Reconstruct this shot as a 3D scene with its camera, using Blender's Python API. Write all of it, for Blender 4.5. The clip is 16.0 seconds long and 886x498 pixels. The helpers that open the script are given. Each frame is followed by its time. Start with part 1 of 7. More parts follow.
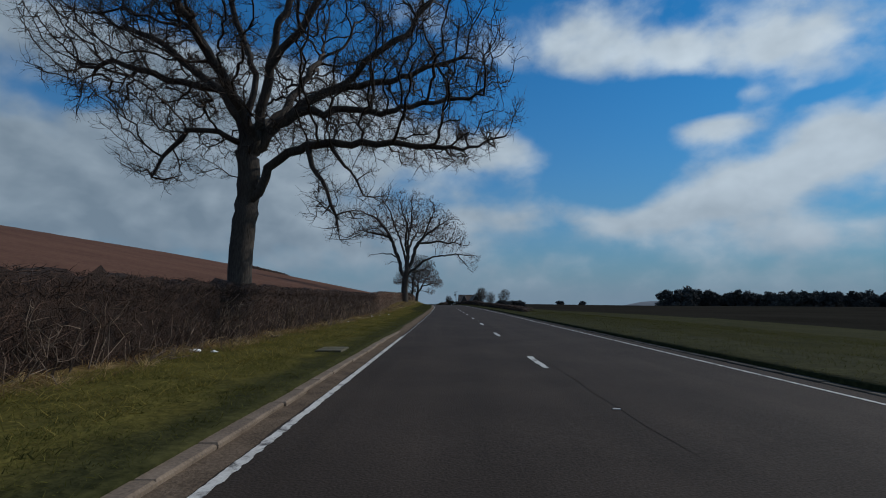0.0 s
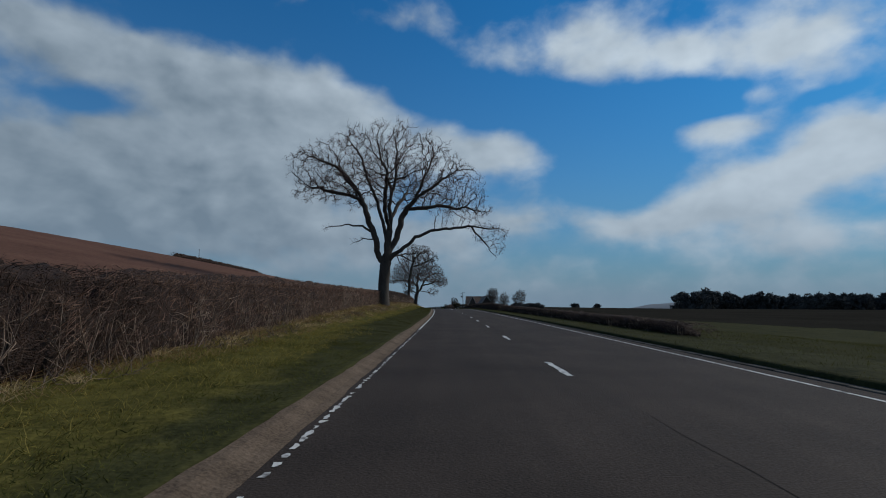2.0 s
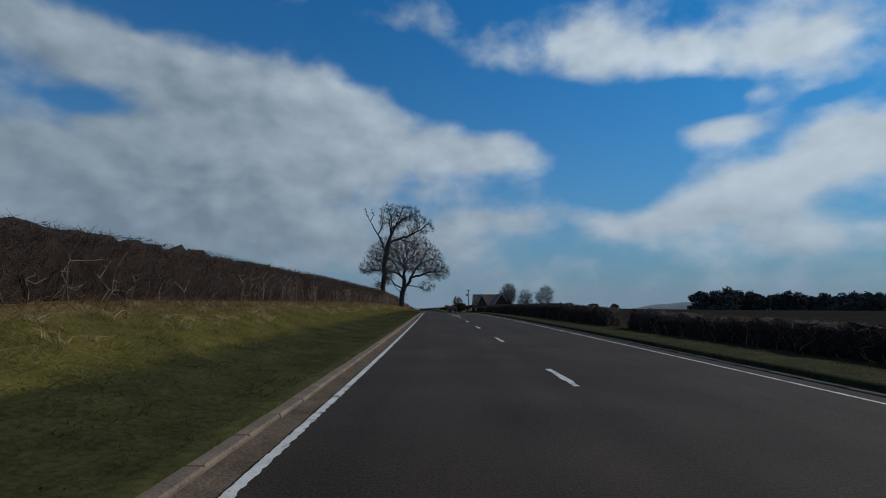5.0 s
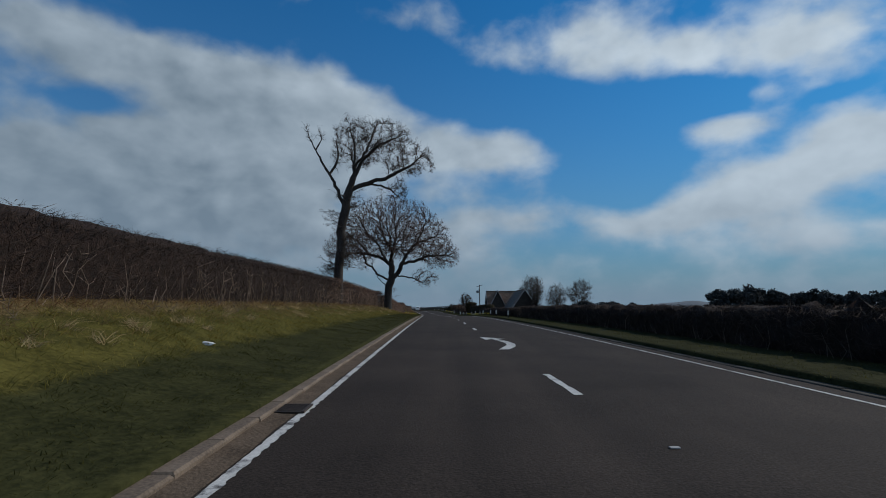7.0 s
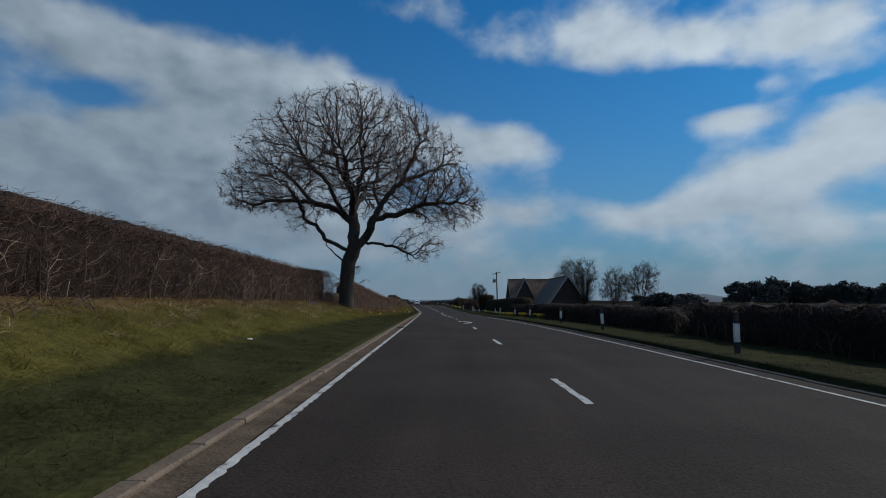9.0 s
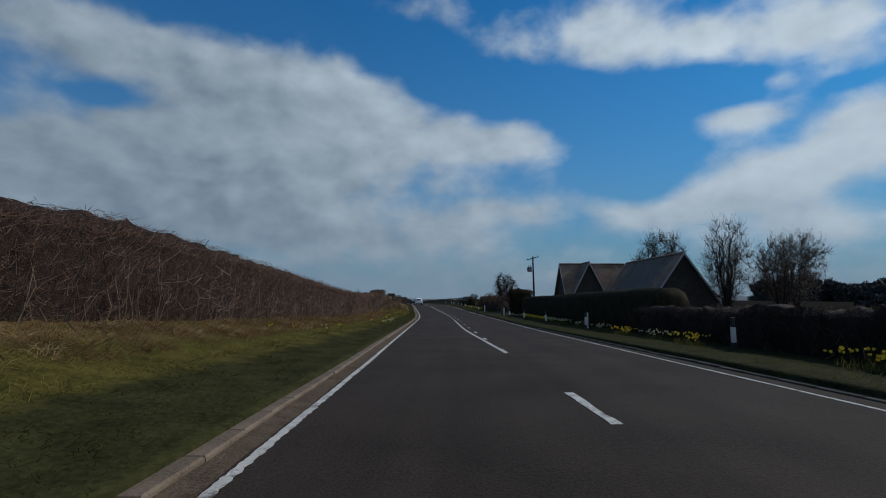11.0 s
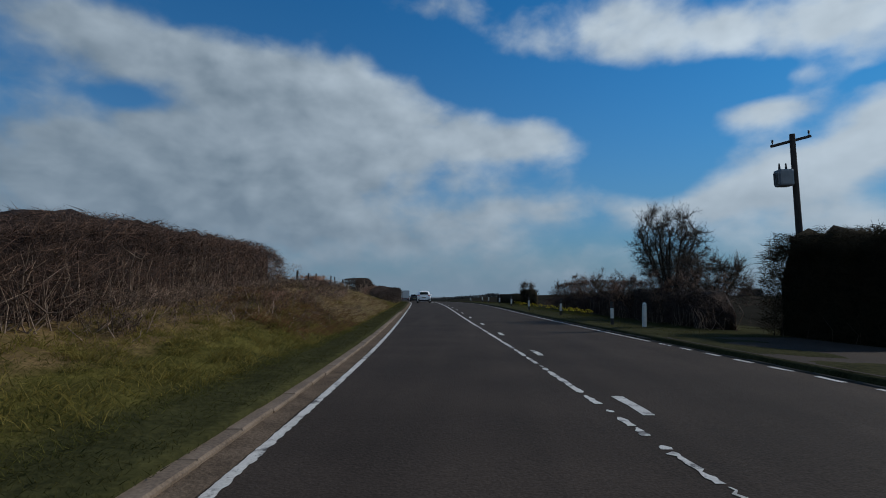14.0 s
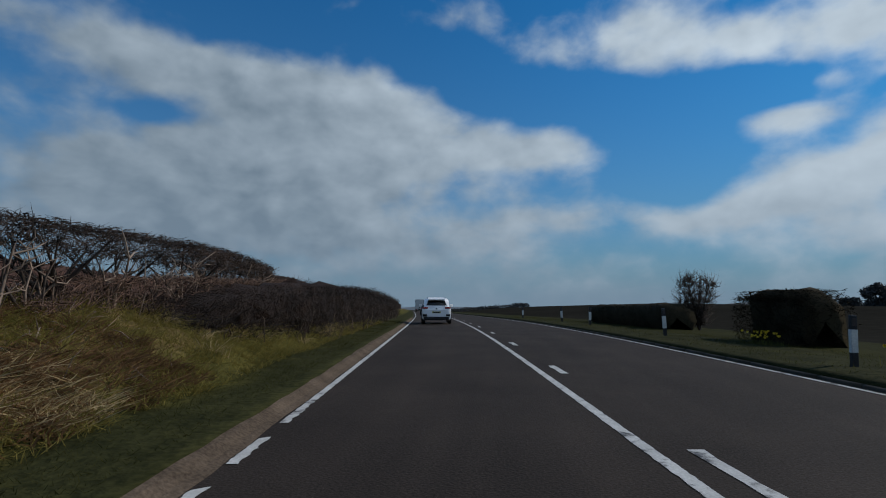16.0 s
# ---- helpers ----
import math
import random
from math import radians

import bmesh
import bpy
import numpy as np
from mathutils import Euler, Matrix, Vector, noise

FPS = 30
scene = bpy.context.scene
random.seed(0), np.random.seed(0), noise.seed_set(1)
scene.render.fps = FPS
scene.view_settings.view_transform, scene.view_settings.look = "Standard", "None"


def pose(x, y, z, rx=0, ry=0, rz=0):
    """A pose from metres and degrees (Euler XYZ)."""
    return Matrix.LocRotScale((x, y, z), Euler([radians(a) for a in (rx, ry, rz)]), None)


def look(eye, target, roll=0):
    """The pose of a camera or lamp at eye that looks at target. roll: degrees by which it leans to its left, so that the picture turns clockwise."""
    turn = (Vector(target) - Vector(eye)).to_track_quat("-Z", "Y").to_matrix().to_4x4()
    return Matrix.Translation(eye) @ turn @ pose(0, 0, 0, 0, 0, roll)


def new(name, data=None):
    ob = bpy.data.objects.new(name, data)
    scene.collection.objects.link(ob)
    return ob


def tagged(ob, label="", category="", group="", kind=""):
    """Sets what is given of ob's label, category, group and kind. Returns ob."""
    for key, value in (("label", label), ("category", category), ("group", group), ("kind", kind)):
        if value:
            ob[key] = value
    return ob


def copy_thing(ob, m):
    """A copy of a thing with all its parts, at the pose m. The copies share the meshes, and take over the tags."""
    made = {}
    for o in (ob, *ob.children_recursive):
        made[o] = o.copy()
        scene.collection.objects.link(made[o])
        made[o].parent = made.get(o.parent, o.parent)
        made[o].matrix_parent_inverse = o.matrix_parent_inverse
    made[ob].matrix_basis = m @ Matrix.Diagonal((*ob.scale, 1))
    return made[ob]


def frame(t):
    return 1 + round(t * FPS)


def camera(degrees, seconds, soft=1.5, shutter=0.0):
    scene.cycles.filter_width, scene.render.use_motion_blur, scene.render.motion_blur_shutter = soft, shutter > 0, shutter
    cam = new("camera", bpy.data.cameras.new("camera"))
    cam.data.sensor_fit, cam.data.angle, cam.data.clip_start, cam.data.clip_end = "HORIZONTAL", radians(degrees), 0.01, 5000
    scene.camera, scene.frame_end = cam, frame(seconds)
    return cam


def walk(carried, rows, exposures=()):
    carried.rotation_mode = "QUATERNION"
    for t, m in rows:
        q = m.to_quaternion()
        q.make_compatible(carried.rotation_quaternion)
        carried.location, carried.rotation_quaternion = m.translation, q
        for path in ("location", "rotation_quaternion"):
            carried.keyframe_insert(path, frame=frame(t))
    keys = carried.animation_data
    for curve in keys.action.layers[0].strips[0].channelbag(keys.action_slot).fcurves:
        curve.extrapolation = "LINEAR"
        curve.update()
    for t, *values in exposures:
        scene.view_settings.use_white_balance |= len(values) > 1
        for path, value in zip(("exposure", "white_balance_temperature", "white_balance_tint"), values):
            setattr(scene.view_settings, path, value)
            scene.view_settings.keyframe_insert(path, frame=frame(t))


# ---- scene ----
from mathutils import kdtree

# ---------------------------------------------------------------- camera
cam = camera(81.8, 16.0, soft=1.0)
walk(cam, [
    (0.0, pose(-1.89, 0.03, 1.30, 95.43, 0, -0.01)),
    (0.5, pose(-1.84, 9.22, 1.24, 95.52, 0, 0.24)),
    (1.0, pose(-1.82, 18.42, 1.18, 95.55, 0, 0.38)),
    (1.5, pose(-1.83, 27.61, 1.13, 95.45, 0, 0.44)),
    (2.0, pose(-1.83, 36.81, 1.08, 95.71, 0, 0.55)),
    (2.5, pose(-1.86, 46.00, 1.03, 95.65, 0, 0.60)),
    (3.0, pose(-1.86, 55.20, 0.99, 95.68, 0, 0.54)),
    (3.5, pose(-1.88, 64.39, 0.94, 95.72, 0, 0.50)),
    (4.0, pose(-1.88, 73.59, 0.89, 95.71, 0, 0.52)),
    (4.2, pose(-1.88, 77.27, 0.87, 95.71, 0, 0.55)),
    (4.5, pose(-1.90, 82.78, 0.84, 95.72, 0, 0.59)),
    (5.0, pose(-1.98, 91.97, 0.80, 95.73, 0, 0.65)),
    (5.5, pose(-2.11, 101.15, 0.76, 95.75, 0, 0.72)),
    (6.0, pose(-2.29, 110.34, 0.72, 95.76, 0, 0.78)),
    (6.3, pose(-2.41, 115.86, 0.69, 95.77, 0, 0.82)),
    (6.5, pose(-2.50, 119.53, 0.67, 95.78, 0, 0.84)),
    (7.0, pose(-2.74, 128.72, 0.62, 95.58, 0, 1.06)),
    (7.5, pose(-3.02, 137.92, 0.55, 95.44, 0, 1.14)),
    (8.0, pose(-3.30, 147.11, 0.47, 95.17, 0, 1.20)),
    (8.5, pose(-3.59, 156.30, 0.36, 94.77, 0, 1.31)),
    (9.0, pose(-3.89, 165.50, 0.23, 94.82, 0, 1.45)),
    (9.5, pose(-4.24, 174.69, 0.08, 94.76, 0, 1.60)),
    (10.0, pose(-4.61, 183.87, -0.09, 94.83, 0, 1.75)),
    (10.2, pose(-4.77, 187.55, -0.17, 94.80, 0, 1.84)),
    (10.5, pose(-5.03, 193.05, -0.30, 94.76, 0, 1.98)),
    (11.0, pose(-5.49, 202.23, -0.54, 94.69, 0, 2.20)),
    (11.5, pose(-6.00, 211.41, -0.81, 94.62, 0, 2.43)),
    (12.0, pose(-6.51, 220.60, -1.11, 94.55, 0, 2.65)),
    (12.3, pose(-6.81, 226.12, -1.30, 94.51, 0, 2.78)),
    (12.5, pose(-7.00, 229.79, -1.42, 94.48, 0, 2.87)),
    (13.0, pose(-7.50, 238.98, -1.70, 94.36, 0, 3.23)),
    (13.5, pose(-8.01, 248.16, -1.94, 94.37, 0, 3.62)),
    (14.0, pose(-8.61, 257.30, -2.12, 94.51, 0, 4.10)),
    (14.5, pose(-9.40, 266.41, -2.26, 94.71, 0, 4.71)),
    (15.0, pose(-10.26, 275.54, -2.36, 94.90, 0, 5.33)),
    (15.5, pose(-11.22, 284.68, -2.41, 95.59, 0, 5.86)),
    (16.0, pose(-12.18, 293.83, -2.43, 95.59, 0, 6.25)),
], exposures=[(0.0, 0.0, 6200, 10), (16.0, 0.0, 6200, 10)])

# ---------------------------------------------------------------- sky, sun
SUN_AZ, SUN_EL = radians(67), radians(35)
world = bpy.data.worlds.new("sky")
scene.world = world
world.use_nodes = True


def build_sky():
    nt = world.node_tree
    nt.nodes.clear()
    L = nt.links.new

    def nd(kind, **kw):
        n = nt.nodes.new(kind)
        for k, v in kw.items():
            if k == "operation":
                n.operation = v
            elif k == "blend_type":
                n.blend_type = v
            elif k == "data_type":
                n.data_type = v
        return n

    def m(op, a, b=None, c=None):
        n = nd("ShaderNodeMath", operation=op)
        for i, v in enumerate((a, b, c)):
            if v is None:
                continue
            if isinstance(v, (int, float)):
                n.inputs[i].default_value = v
            else:
                L(v, n.inputs[i])
        return n.outputs[0]

    sky = nd("ShaderNodeTexSky")
    sky.sky_type = "NISHITA"
    sky.sun_disc = False
    sky.sun_elevation, sky.sun_rotation = SUN_EL, SUN_AZ
    sky.air_density, sky.dust_density, sky.ozone_density = 1.1, 0.4, 2.2
    tc = nd("ShaderNodeTexCoord")
    sep = nd("ShaderNodeSeparateXYZ")
    L(tc.outputs["Generated"], sep.inputs[0])
    x, y, z = sep.outputs
    az = m("MULTIPLY", m("ARCTAN2", x, y), 57.2958)
    el = m("MULTIPLY", m("ARCSINE", z), 57.2958)
    # cloud texture runs flatter than wide
    comb = nd("ShaderNodeCombineXYZ")
    L(m("MULTIPLY", az, 0.052), comb.inputs[0])
    L(m("MULTIPLY", el, 0.078), comb.inputs[1])

    def shifted(dx, dy):
        n = nd("ShaderNodeVectorMath")
        n.operation = "ADD"
        n.inputs[1].default_value = (dx, dy, 0)
        L(comb.outputs[0], n.inputs[0])
        return n.outputs[0]

    def noise_tex(scale, detail, rough, w, dist=0.0, vec=None):
        n = nd("ShaderNodeTexNoise")
        n.noise_dimensions = "4D"
        n.inputs["Scale"].default_value = scale
        n.inputs["Detail"].default_value = detail
        n.inputs["Roughness"].default_value = rough
        n.inputs["W"].default_value = w
        n.inputs["Distortion"].default_value = dist
        L(comb.outputs[0] if vec is None else vec, n.inputs["Vector"])
        return n.outputs[0]

    def deck(vec=None):
        big = noise_tex(1.8, 6.0, 0.50, 3.1, 0.3, vec)
        fine = noise_tex(4.4, 7.0, 0.50, 7.7, 0.2, vec)
        return m("ADD", m("MULTIPLY", big, 0.36), m("MULTIPLY", m("ADD", fine, 0.21), 0.55))

    here = deck()

    def bulk(vec=None):
        return m("ADD", m("MULTIPLY", noise_tex(1.8, 4.0, 0.45, 3.1, 0.3, vec), 0.75), m("MULTIPLY", noise_tex(5.0, 3.0, 0.45, 7.7, 0.3, vec), 0.55))

    shade, sunward = bulk(), bulk(shifted(0.07, 0.14))
    # cloud masses: azimuth, elevation, half-widths, tilt, weight
    masses = (
        (-38.8, 22.6, 10.9, 2.5, -0.08, 0.36), (-23.5, 22.2, 13.4, 3.2, -0.1, 0.36), (-12.0, 21.7, 7.5, 3.4, -0.15, 0.2),
        (-38.1, 9.5, 13.8, 6.0, 0, 0.42), (-22.0, 11.1, 16.6, 7.0, 0, 0.36), (-28.6, 16.1, 10.2, 2.7, 0, 0.2),
        (-6.9, 16.1, 12.6, 3.6, 0, 0.25), (5.4, 16.7, 8.2, 2.5, -0.02, 0.34), (7.8, 9.2, 6.8, 1.7, 0, 0.3),
        (-3.0, 6.1, 16.1, 3.2, 0, 0.25), (16.1, 26.0, 6.0, 3.7, 0, 0.42), (26.2, 24.1, 4.6, 2.5, 0, 0.34),
        (35.6, 22.7, 5.9, 3.4, 0, 0.44), (31.8, 19.2, 1.8, 0.8, 0, 0.25), (34.1, 11.2, 7.3, 3.1, 0.25, 0.45),
        (26.1, 9.4, 7.5, 2.2, 0.2, 0.36), (39.1, 14.3, 3.4, 2.8, 0, 0.35), (28.9, 16.6, 4.4, 1.5, 0.1, 0.32),
        (18.5, 7.7, 4.5, 1.7, 0.05, 0.4), (33.0, 5.6, 8.7, 2.1, 0, 0.3), (14.5, 6.5, 8.0, 3.0, 0, -0.14), (-26.0, 18.5, 7.0, 2.2, 0, 0.16), (-4.4, 29.7, 7.9, 1.8, 0, 0.14),
        (5.5, 26.1, 2.9, 1.4, 0, 0.2), (-36.0, 17.9, 5.2, 1.1, 0, -0.24), (-25.4, 27.6, 7.2, 1.7, 0, -0.3),
        (-3.5, 24.0, 9.0, 3.3, -0.3, -0.3), (9.9, 20.5, 5.6, 2.9, 0, -0.3), (17.6, 15.0, 5.0, 5.0, -0.3, -0.42),
        (23.9, 19.7, 9.0, 1.7, 0, -0.45), (37.0, 18.1, 2.4, 0.7, 0.1, -0.25),
    )
    acc = None
    for a0, e0, wa, we, tilt, wt in masses:
        da = m("SUBTRACT", az, a0)
        de = m("SUBTRACT", m("SUBTRACT", el, e0), m("MULTIPLY", da, tilt))
        q = m("ADD", m("POWER", m("ABSOLUTE", m("DIVIDE", da, wa)), 2.0), m("POWER", m("ABSOLUTE", m("DIVIDE", de, we)), 2.0))
        g = m("MULTIPLY", m("EXPONENT", m("MULTIPLY", q, -1.0)), wt)
        acc = g if acc is None else m("ADD", acc, g)
    # bright broken cloud added out of view, sides and rear, to lift shaded faces
    rear = nd("ShaderNodeMapRange")
    rear.interpolation_type = "SMOOTHSTEP"
    rear.inputs["From Min"].default_value, rear.inputs["From Max"].default_value = 62, 110
    L(m("ABSOLUTE", az), rear.inputs["Value"])
    dens = m("ADD", m("ADD", here, acc), m("MULTIPLY", rear.outputs[0], 0.15))
    low = m("MAXIMUM", el, 0.0)
    haze = m("EXPONENT", m("MULTIPLY", low, -0.20))
    dens = m("ADD", dens, m("MULTIPLY", haze, 0.13))
    cover = nd("ShaderNodeMapRange")
    cover.interpolation_type = "SMOOTHSTEP"
    cover.inputs["From Min"].default_value, cover.inputs["From Max"].default_value = 0.57, 0.95
    L(dens, cover.inputs["Value"])
    # relief: parts that thin out towards the sun are bright, thick undersides grey
    relief = m("MULTIPLY", m("SUBTRACT", shade, sunward), 0.75)
    sunny = nd("ShaderNodeMapRange")
    sunny.inputs["From Min"].default_value, sunny.inputs["From Max"].default_value = -28, 26
    L(az, sunny.inputs["Value"])
    high = nd("ShaderNodeMapRange")
    high.inputs["From Min"].default_value, high.inputs["From Max"].default_value = 2, 20
    L(el, high.inputs["Value"])
    lum = m("ADD", m("ADD", m("MULTIPLY", sunny.outputs[0], 0.55), m("MULTIPLY", high.outputs[0], 0.16)), m("ADD", relief, m("ADD", m("MULTIPLY", rear.outputs[0], 0.30), 0.03)))
    lum = m("MINIMUM", m("MAXIMUM", lum, 0.0), 1.0)
    ramp = nd("ShaderNodeMix", data_type="RGBA")
    L(lum, ramp.inputs[0])
    ramp.inputs[6].default_value = (*CLOUD_DARK, 1)
    ramp.inputs[7].default_value = (*CLOUD_LIGHT, 1)
    tint = nd("ShaderNodeMix", data_type="RGBA", blend_type="MULTIPLY")
    tint.inputs[0].default_value = 1.0
    tint.inputs[7].default_value = (*SKY_TINT, 1)
    L(sky.outputs[0], tint.inputs[6])
    veil = nd("ShaderNodeMix", data_type="RGBA")
    L(m("MULTIPLY", m("EXPONENT", m("MULTIPLY", low, -0.075)), 0.8), veil.inputs[0])
    veil.inputs[7].default_value = (*HAZE, 1)
    L(tint.outputs[2], veil.inputs[6])
    body = nd("ShaderNodeMix", data_type="RGBA")
    L(cover.outputs[0], body.inputs[0])
    L(veil.outputs[2], body.inputs[6])
    L(ramp.outputs[2], body.inputs[7])
    mix = nd("ShaderNodeMix", data_type="RGBA")
    L(m("MULTIPLY", m("EXPONENT", m("MULTIPLY", low, -0.17)), 0.85), mix.inputs[0])
    L(body.outputs[2], mix.inputs[6])
    mix.inputs[7].default_value = (*HAZE, 1)
    bg = nd("ShaderNodeBackground")
    bg.inputs[1].default_value = 0.1
    L(mix.outputs[2], bg.inputs[0])
    out = nd("ShaderNodeOutputWorld")
    L(bg.outputs[0], out.inputs[0])


CLOUD_DARK, CLOUD_LIGHT, SKY_TINT, HAZE = (1.6, 2.12, 2.62), (6.2, 7.05, 7.65), (0.035, 0.50, 0.83), (1.75, 2.45, 3.12)
build_sky()
sun = new("sun", bpy.data.lights.new("sun", "SUN"))
sun.data.energy, sun.data.angle, sun.data.color = 2.7, radians(0.6), (1.0, 0.91, 0.79)
sun.matrix_world = look((0, 0, 50), (-math.sin(SUN_AZ) * math.cos(SUN_EL) * 10, -math.cos(SUN_AZ) * math.cos(SUN_EL) * 10, 50 - math.sin(SUN_EL) * 10))
scene.view_settings.exposure = 0.0

# ---------------------------------------------------------------- materials


def material(name, low, high, scale=4.0, fine=60.0, rough=0.85, bump=0.25, bump_dist=0.01, metal=0.0, vary=0.0, stretch=None, spec=0.3, fine_mix=0.5):
    """Two-scale mottled surface between two colours, with fine relief."""
    mt = bpy.data.materials.new(name)
    mt.use_nodes = True
    nt = mt.node_tree
    L = nt.links.new
    b = nt.nodes["Principled BSDF"]
    b.inputs["Roughness"].default_value = rough
    b.inputs["Metallic"].default_value = metal
    b.inputs["Specular IOR Level"].default_value = spec
    tc = nt.nodes.new("ShaderNodeTexCoord")
    vec = tc.outputs["Object"]
    if stretch:
        mp = nt.nodes.new("ShaderNodeMapping")
        mp.inputs["Scale"].default_value = stretch
        L(vec, mp.inputs["Vector"])
        vec = mp.outputs[0]
    n1 = nt.nodes.new("ShaderNodeTexNoise")
    n1.inputs["Scale"].default_value, n1.inputs["Detail"].default_value = scale, 5
    n2 = nt.nodes.new("ShaderNodeTexNoise")
    n2.inputs["Scale"].default_value, n2.inputs["Detail"].default_value = fine, 3
    L(vec, n1.inputs["Vector"]), L(vec, n2.inputs["Vector"])
    mx = nt.nodes.new("ShaderNodeMix")
    mx.inputs[0].default_value = fine_mix
    L(n1.outputs[0], mx.inputs[2]), L(n2.outputs[0], mx.inputs[3])
    fac = mx.outputs[0]
    if vary:
        oi = nt.nodes.new("ShaderNodeObjectInfo")
        geo = nt.nodes.new("ShaderNodeNewGeometry")
        a = nt.nodes.new("ShaderNodeMath")
        a.operation = "ADD"
        L(oi.outputs["Random"], a.inputs[0]), L(geo.outputs["Random Per Island"], a.inputs[1])
        s = nt.nodes.new("ShaderNodeMath")
        s.operation = "MULTIPLY_ADD"
        s.inputs[1].default_value, s.inputs[2].default_value = vary, -vary
        L(a.outputs[0], s.inputs[0])
        t = nt.nodes.new("ShaderNodeMath")
        t.operation = "ADD"
        L(fac, t.inputs[0]), L(s.outputs[0], t.inputs[1])
        fac = t.outputs[0]
    rg = nt.nodes.new("ShaderNodeMapRange")
    rg.inputs["From Min"].default_value, rg.inputs["From Max"].default_value = 0.3, 0.7
    L(fac, rg.inputs["Value"])
    col = nt.nodes.new("ShaderNodeMix")
    col.data_type = "RGBA"
    col.inputs[6].default_value, col.inputs[7].default_value = (*low, 1), (*high, 1)
    L(rg.outputs[0], col.inputs[0])
    L(col.outputs[2], b.inputs["Base Color"])
    if bump:
        bp = nt.nodes.new("ShaderNodeBump")
        bp.inputs["Strength"].default_value, bp.inputs["Distance"].default_value = bump, bump_dist
        L(mx.outputs[0], bp.inputs["Height"])
        L(bp.outputs[0], b.inputs["Normal"])
    return mt


def blade_material(name, low, high):
    """Thin leaves that let light through, each a little different."""
    mt = bpy.data.materials.new(name)
    mt.use_nodes = True
    nt = mt.node_tree
    L = nt.links.new
    nt.nodes.remove(nt.nodes["Principled BSDF"])
    geo = nt.nodes.new("ShaderNodeNewGeometry")
    tc = nt.nodes.new("ShaderNodeTexCoord")
    n1 = nt.nodes.new("ShaderNodeTexNoise")
    n1.inputs["Scale"].default_value = 0.7
    L(tc.outputs["Object"], n1.inputs["Vector"])
    a = nt.nodes.new("ShaderNodeMath")
    a.operation = "MULTIPLY_ADD"
    a.inputs[1].default_value, a.inputs[2].default_value = 0.6, -0.1
    L(geo.outputs["Random Per Island"], a.inputs[0])
    b = nt.nodes.new("ShaderNodeMath")
    b.operation = "MULTIPLY_ADD"
    b.inputs[1].default_value = 0.8
    L(n1.outputs[0], b.inputs[0]), L(a.outputs[0], b.inputs[2])
    col = nt.nodes.new("ShaderNodeMix")
    col.data_type = "RGBA"
    col.inputs[6].default_value, col.inputs[7].default_value = (*low, 1), (*high, 1)
    L(b.outputs[0], col.inputs[0])
    d, t = nt.nodes.new("ShaderNodeBsdfDiffuse"), nt.nodes.new("ShaderNodeBsdfTranslucent")
    L(col.outputs[2], d.inputs[0]), L(col.outputs[2], t.inputs[0])
    ms = nt.nodes.new("ShaderNodeMixShader")
    ms.inputs[0].default_value = 0.5
    L(d.outputs[0], ms.inputs[1]), L(t.outputs[0], ms.inputs[2])
    L(ms.outputs[0], nt.nodes["Material Output"].inputs[0])
    return mt


def turf_material():
    """Grass that passes from mown green over rough yellow-green to dry bank growth."""
    mt = material("verge_turf", (0.013, 0.015, 0.006), (0.054, 0.053, 0.020), 1.6, 11, 1, 1.0, 0.06, spec=0.03)
    nt = mt.node_tree
    L = nt.links.new
    b = nt.nodes["Principled BSDF"]
    fine = b.inputs["Base Color"].links[0].from_node
    fac = fine.inputs[0].links[0].from_socket
    at_ = nt.nodes.new("ShaderNodeAttribute")
    at_.attribute_name = "wildness"
    n = nt.nodes.new("ShaderNodeTexNoise")
    n.inputs["Scale"].default_value, n.inputs["Detail"].default_value = 1.1, 6
    L(nt.nodes["Texture Coordinate"].outputs["Object"], n.inputs["Vector"])
    w = nt.nodes.new("ShaderNodeMath")
    w.operation = "MULTIPLY_ADD"
    w.inputs[1].default_value = 1.7
    L(n.outputs[0], w.inputs[0])
    sh = nt.nodes.new("ShaderNodeMath")
    sh.operation = "ADD"
    sh.inputs[1].default_value = -0.85
    L(at_.outputs["Fac"], sh.inputs[0]), L(sh.outputs[0], w.inputs[2])
    last = fine.outputs[2]
    for low, high, lo, hi in (((0.026, 0.025, 0.007), (0.128, 0.110, 0.028), 0.25, 0.95), ((0.040, 0.027, 0.012), (0.21, 0.145, 0.065), 1.2, 2.0)):
        col = nt.nodes.new("ShaderNodeMix")
        col.data_type = "RGBA"
        col.inputs[6].default_value, col.inputs[7].default_value = (*low, 1), (*high, 1)
        L(fac, col.inputs[0])
        mr = nt.nodes.new("ShaderNodeMapRange")
        mr.inputs["From Min"].default_value, mr.inputs["From Max"].default_value = lo, hi
        L(w.outputs[0], mr.inputs["Value"])
        mx = nt.nodes.new("ShaderNodeMix")
        mx.data_type = "RGBA"
        L(mr.outputs[0], mx.inputs[0]), L(last, mx.inputs[6]), L(col.outputs[2], mx.inputs[7])
        last = mx.outputs[2]
    L(last, b.inputs["Base Color"])
    return mt


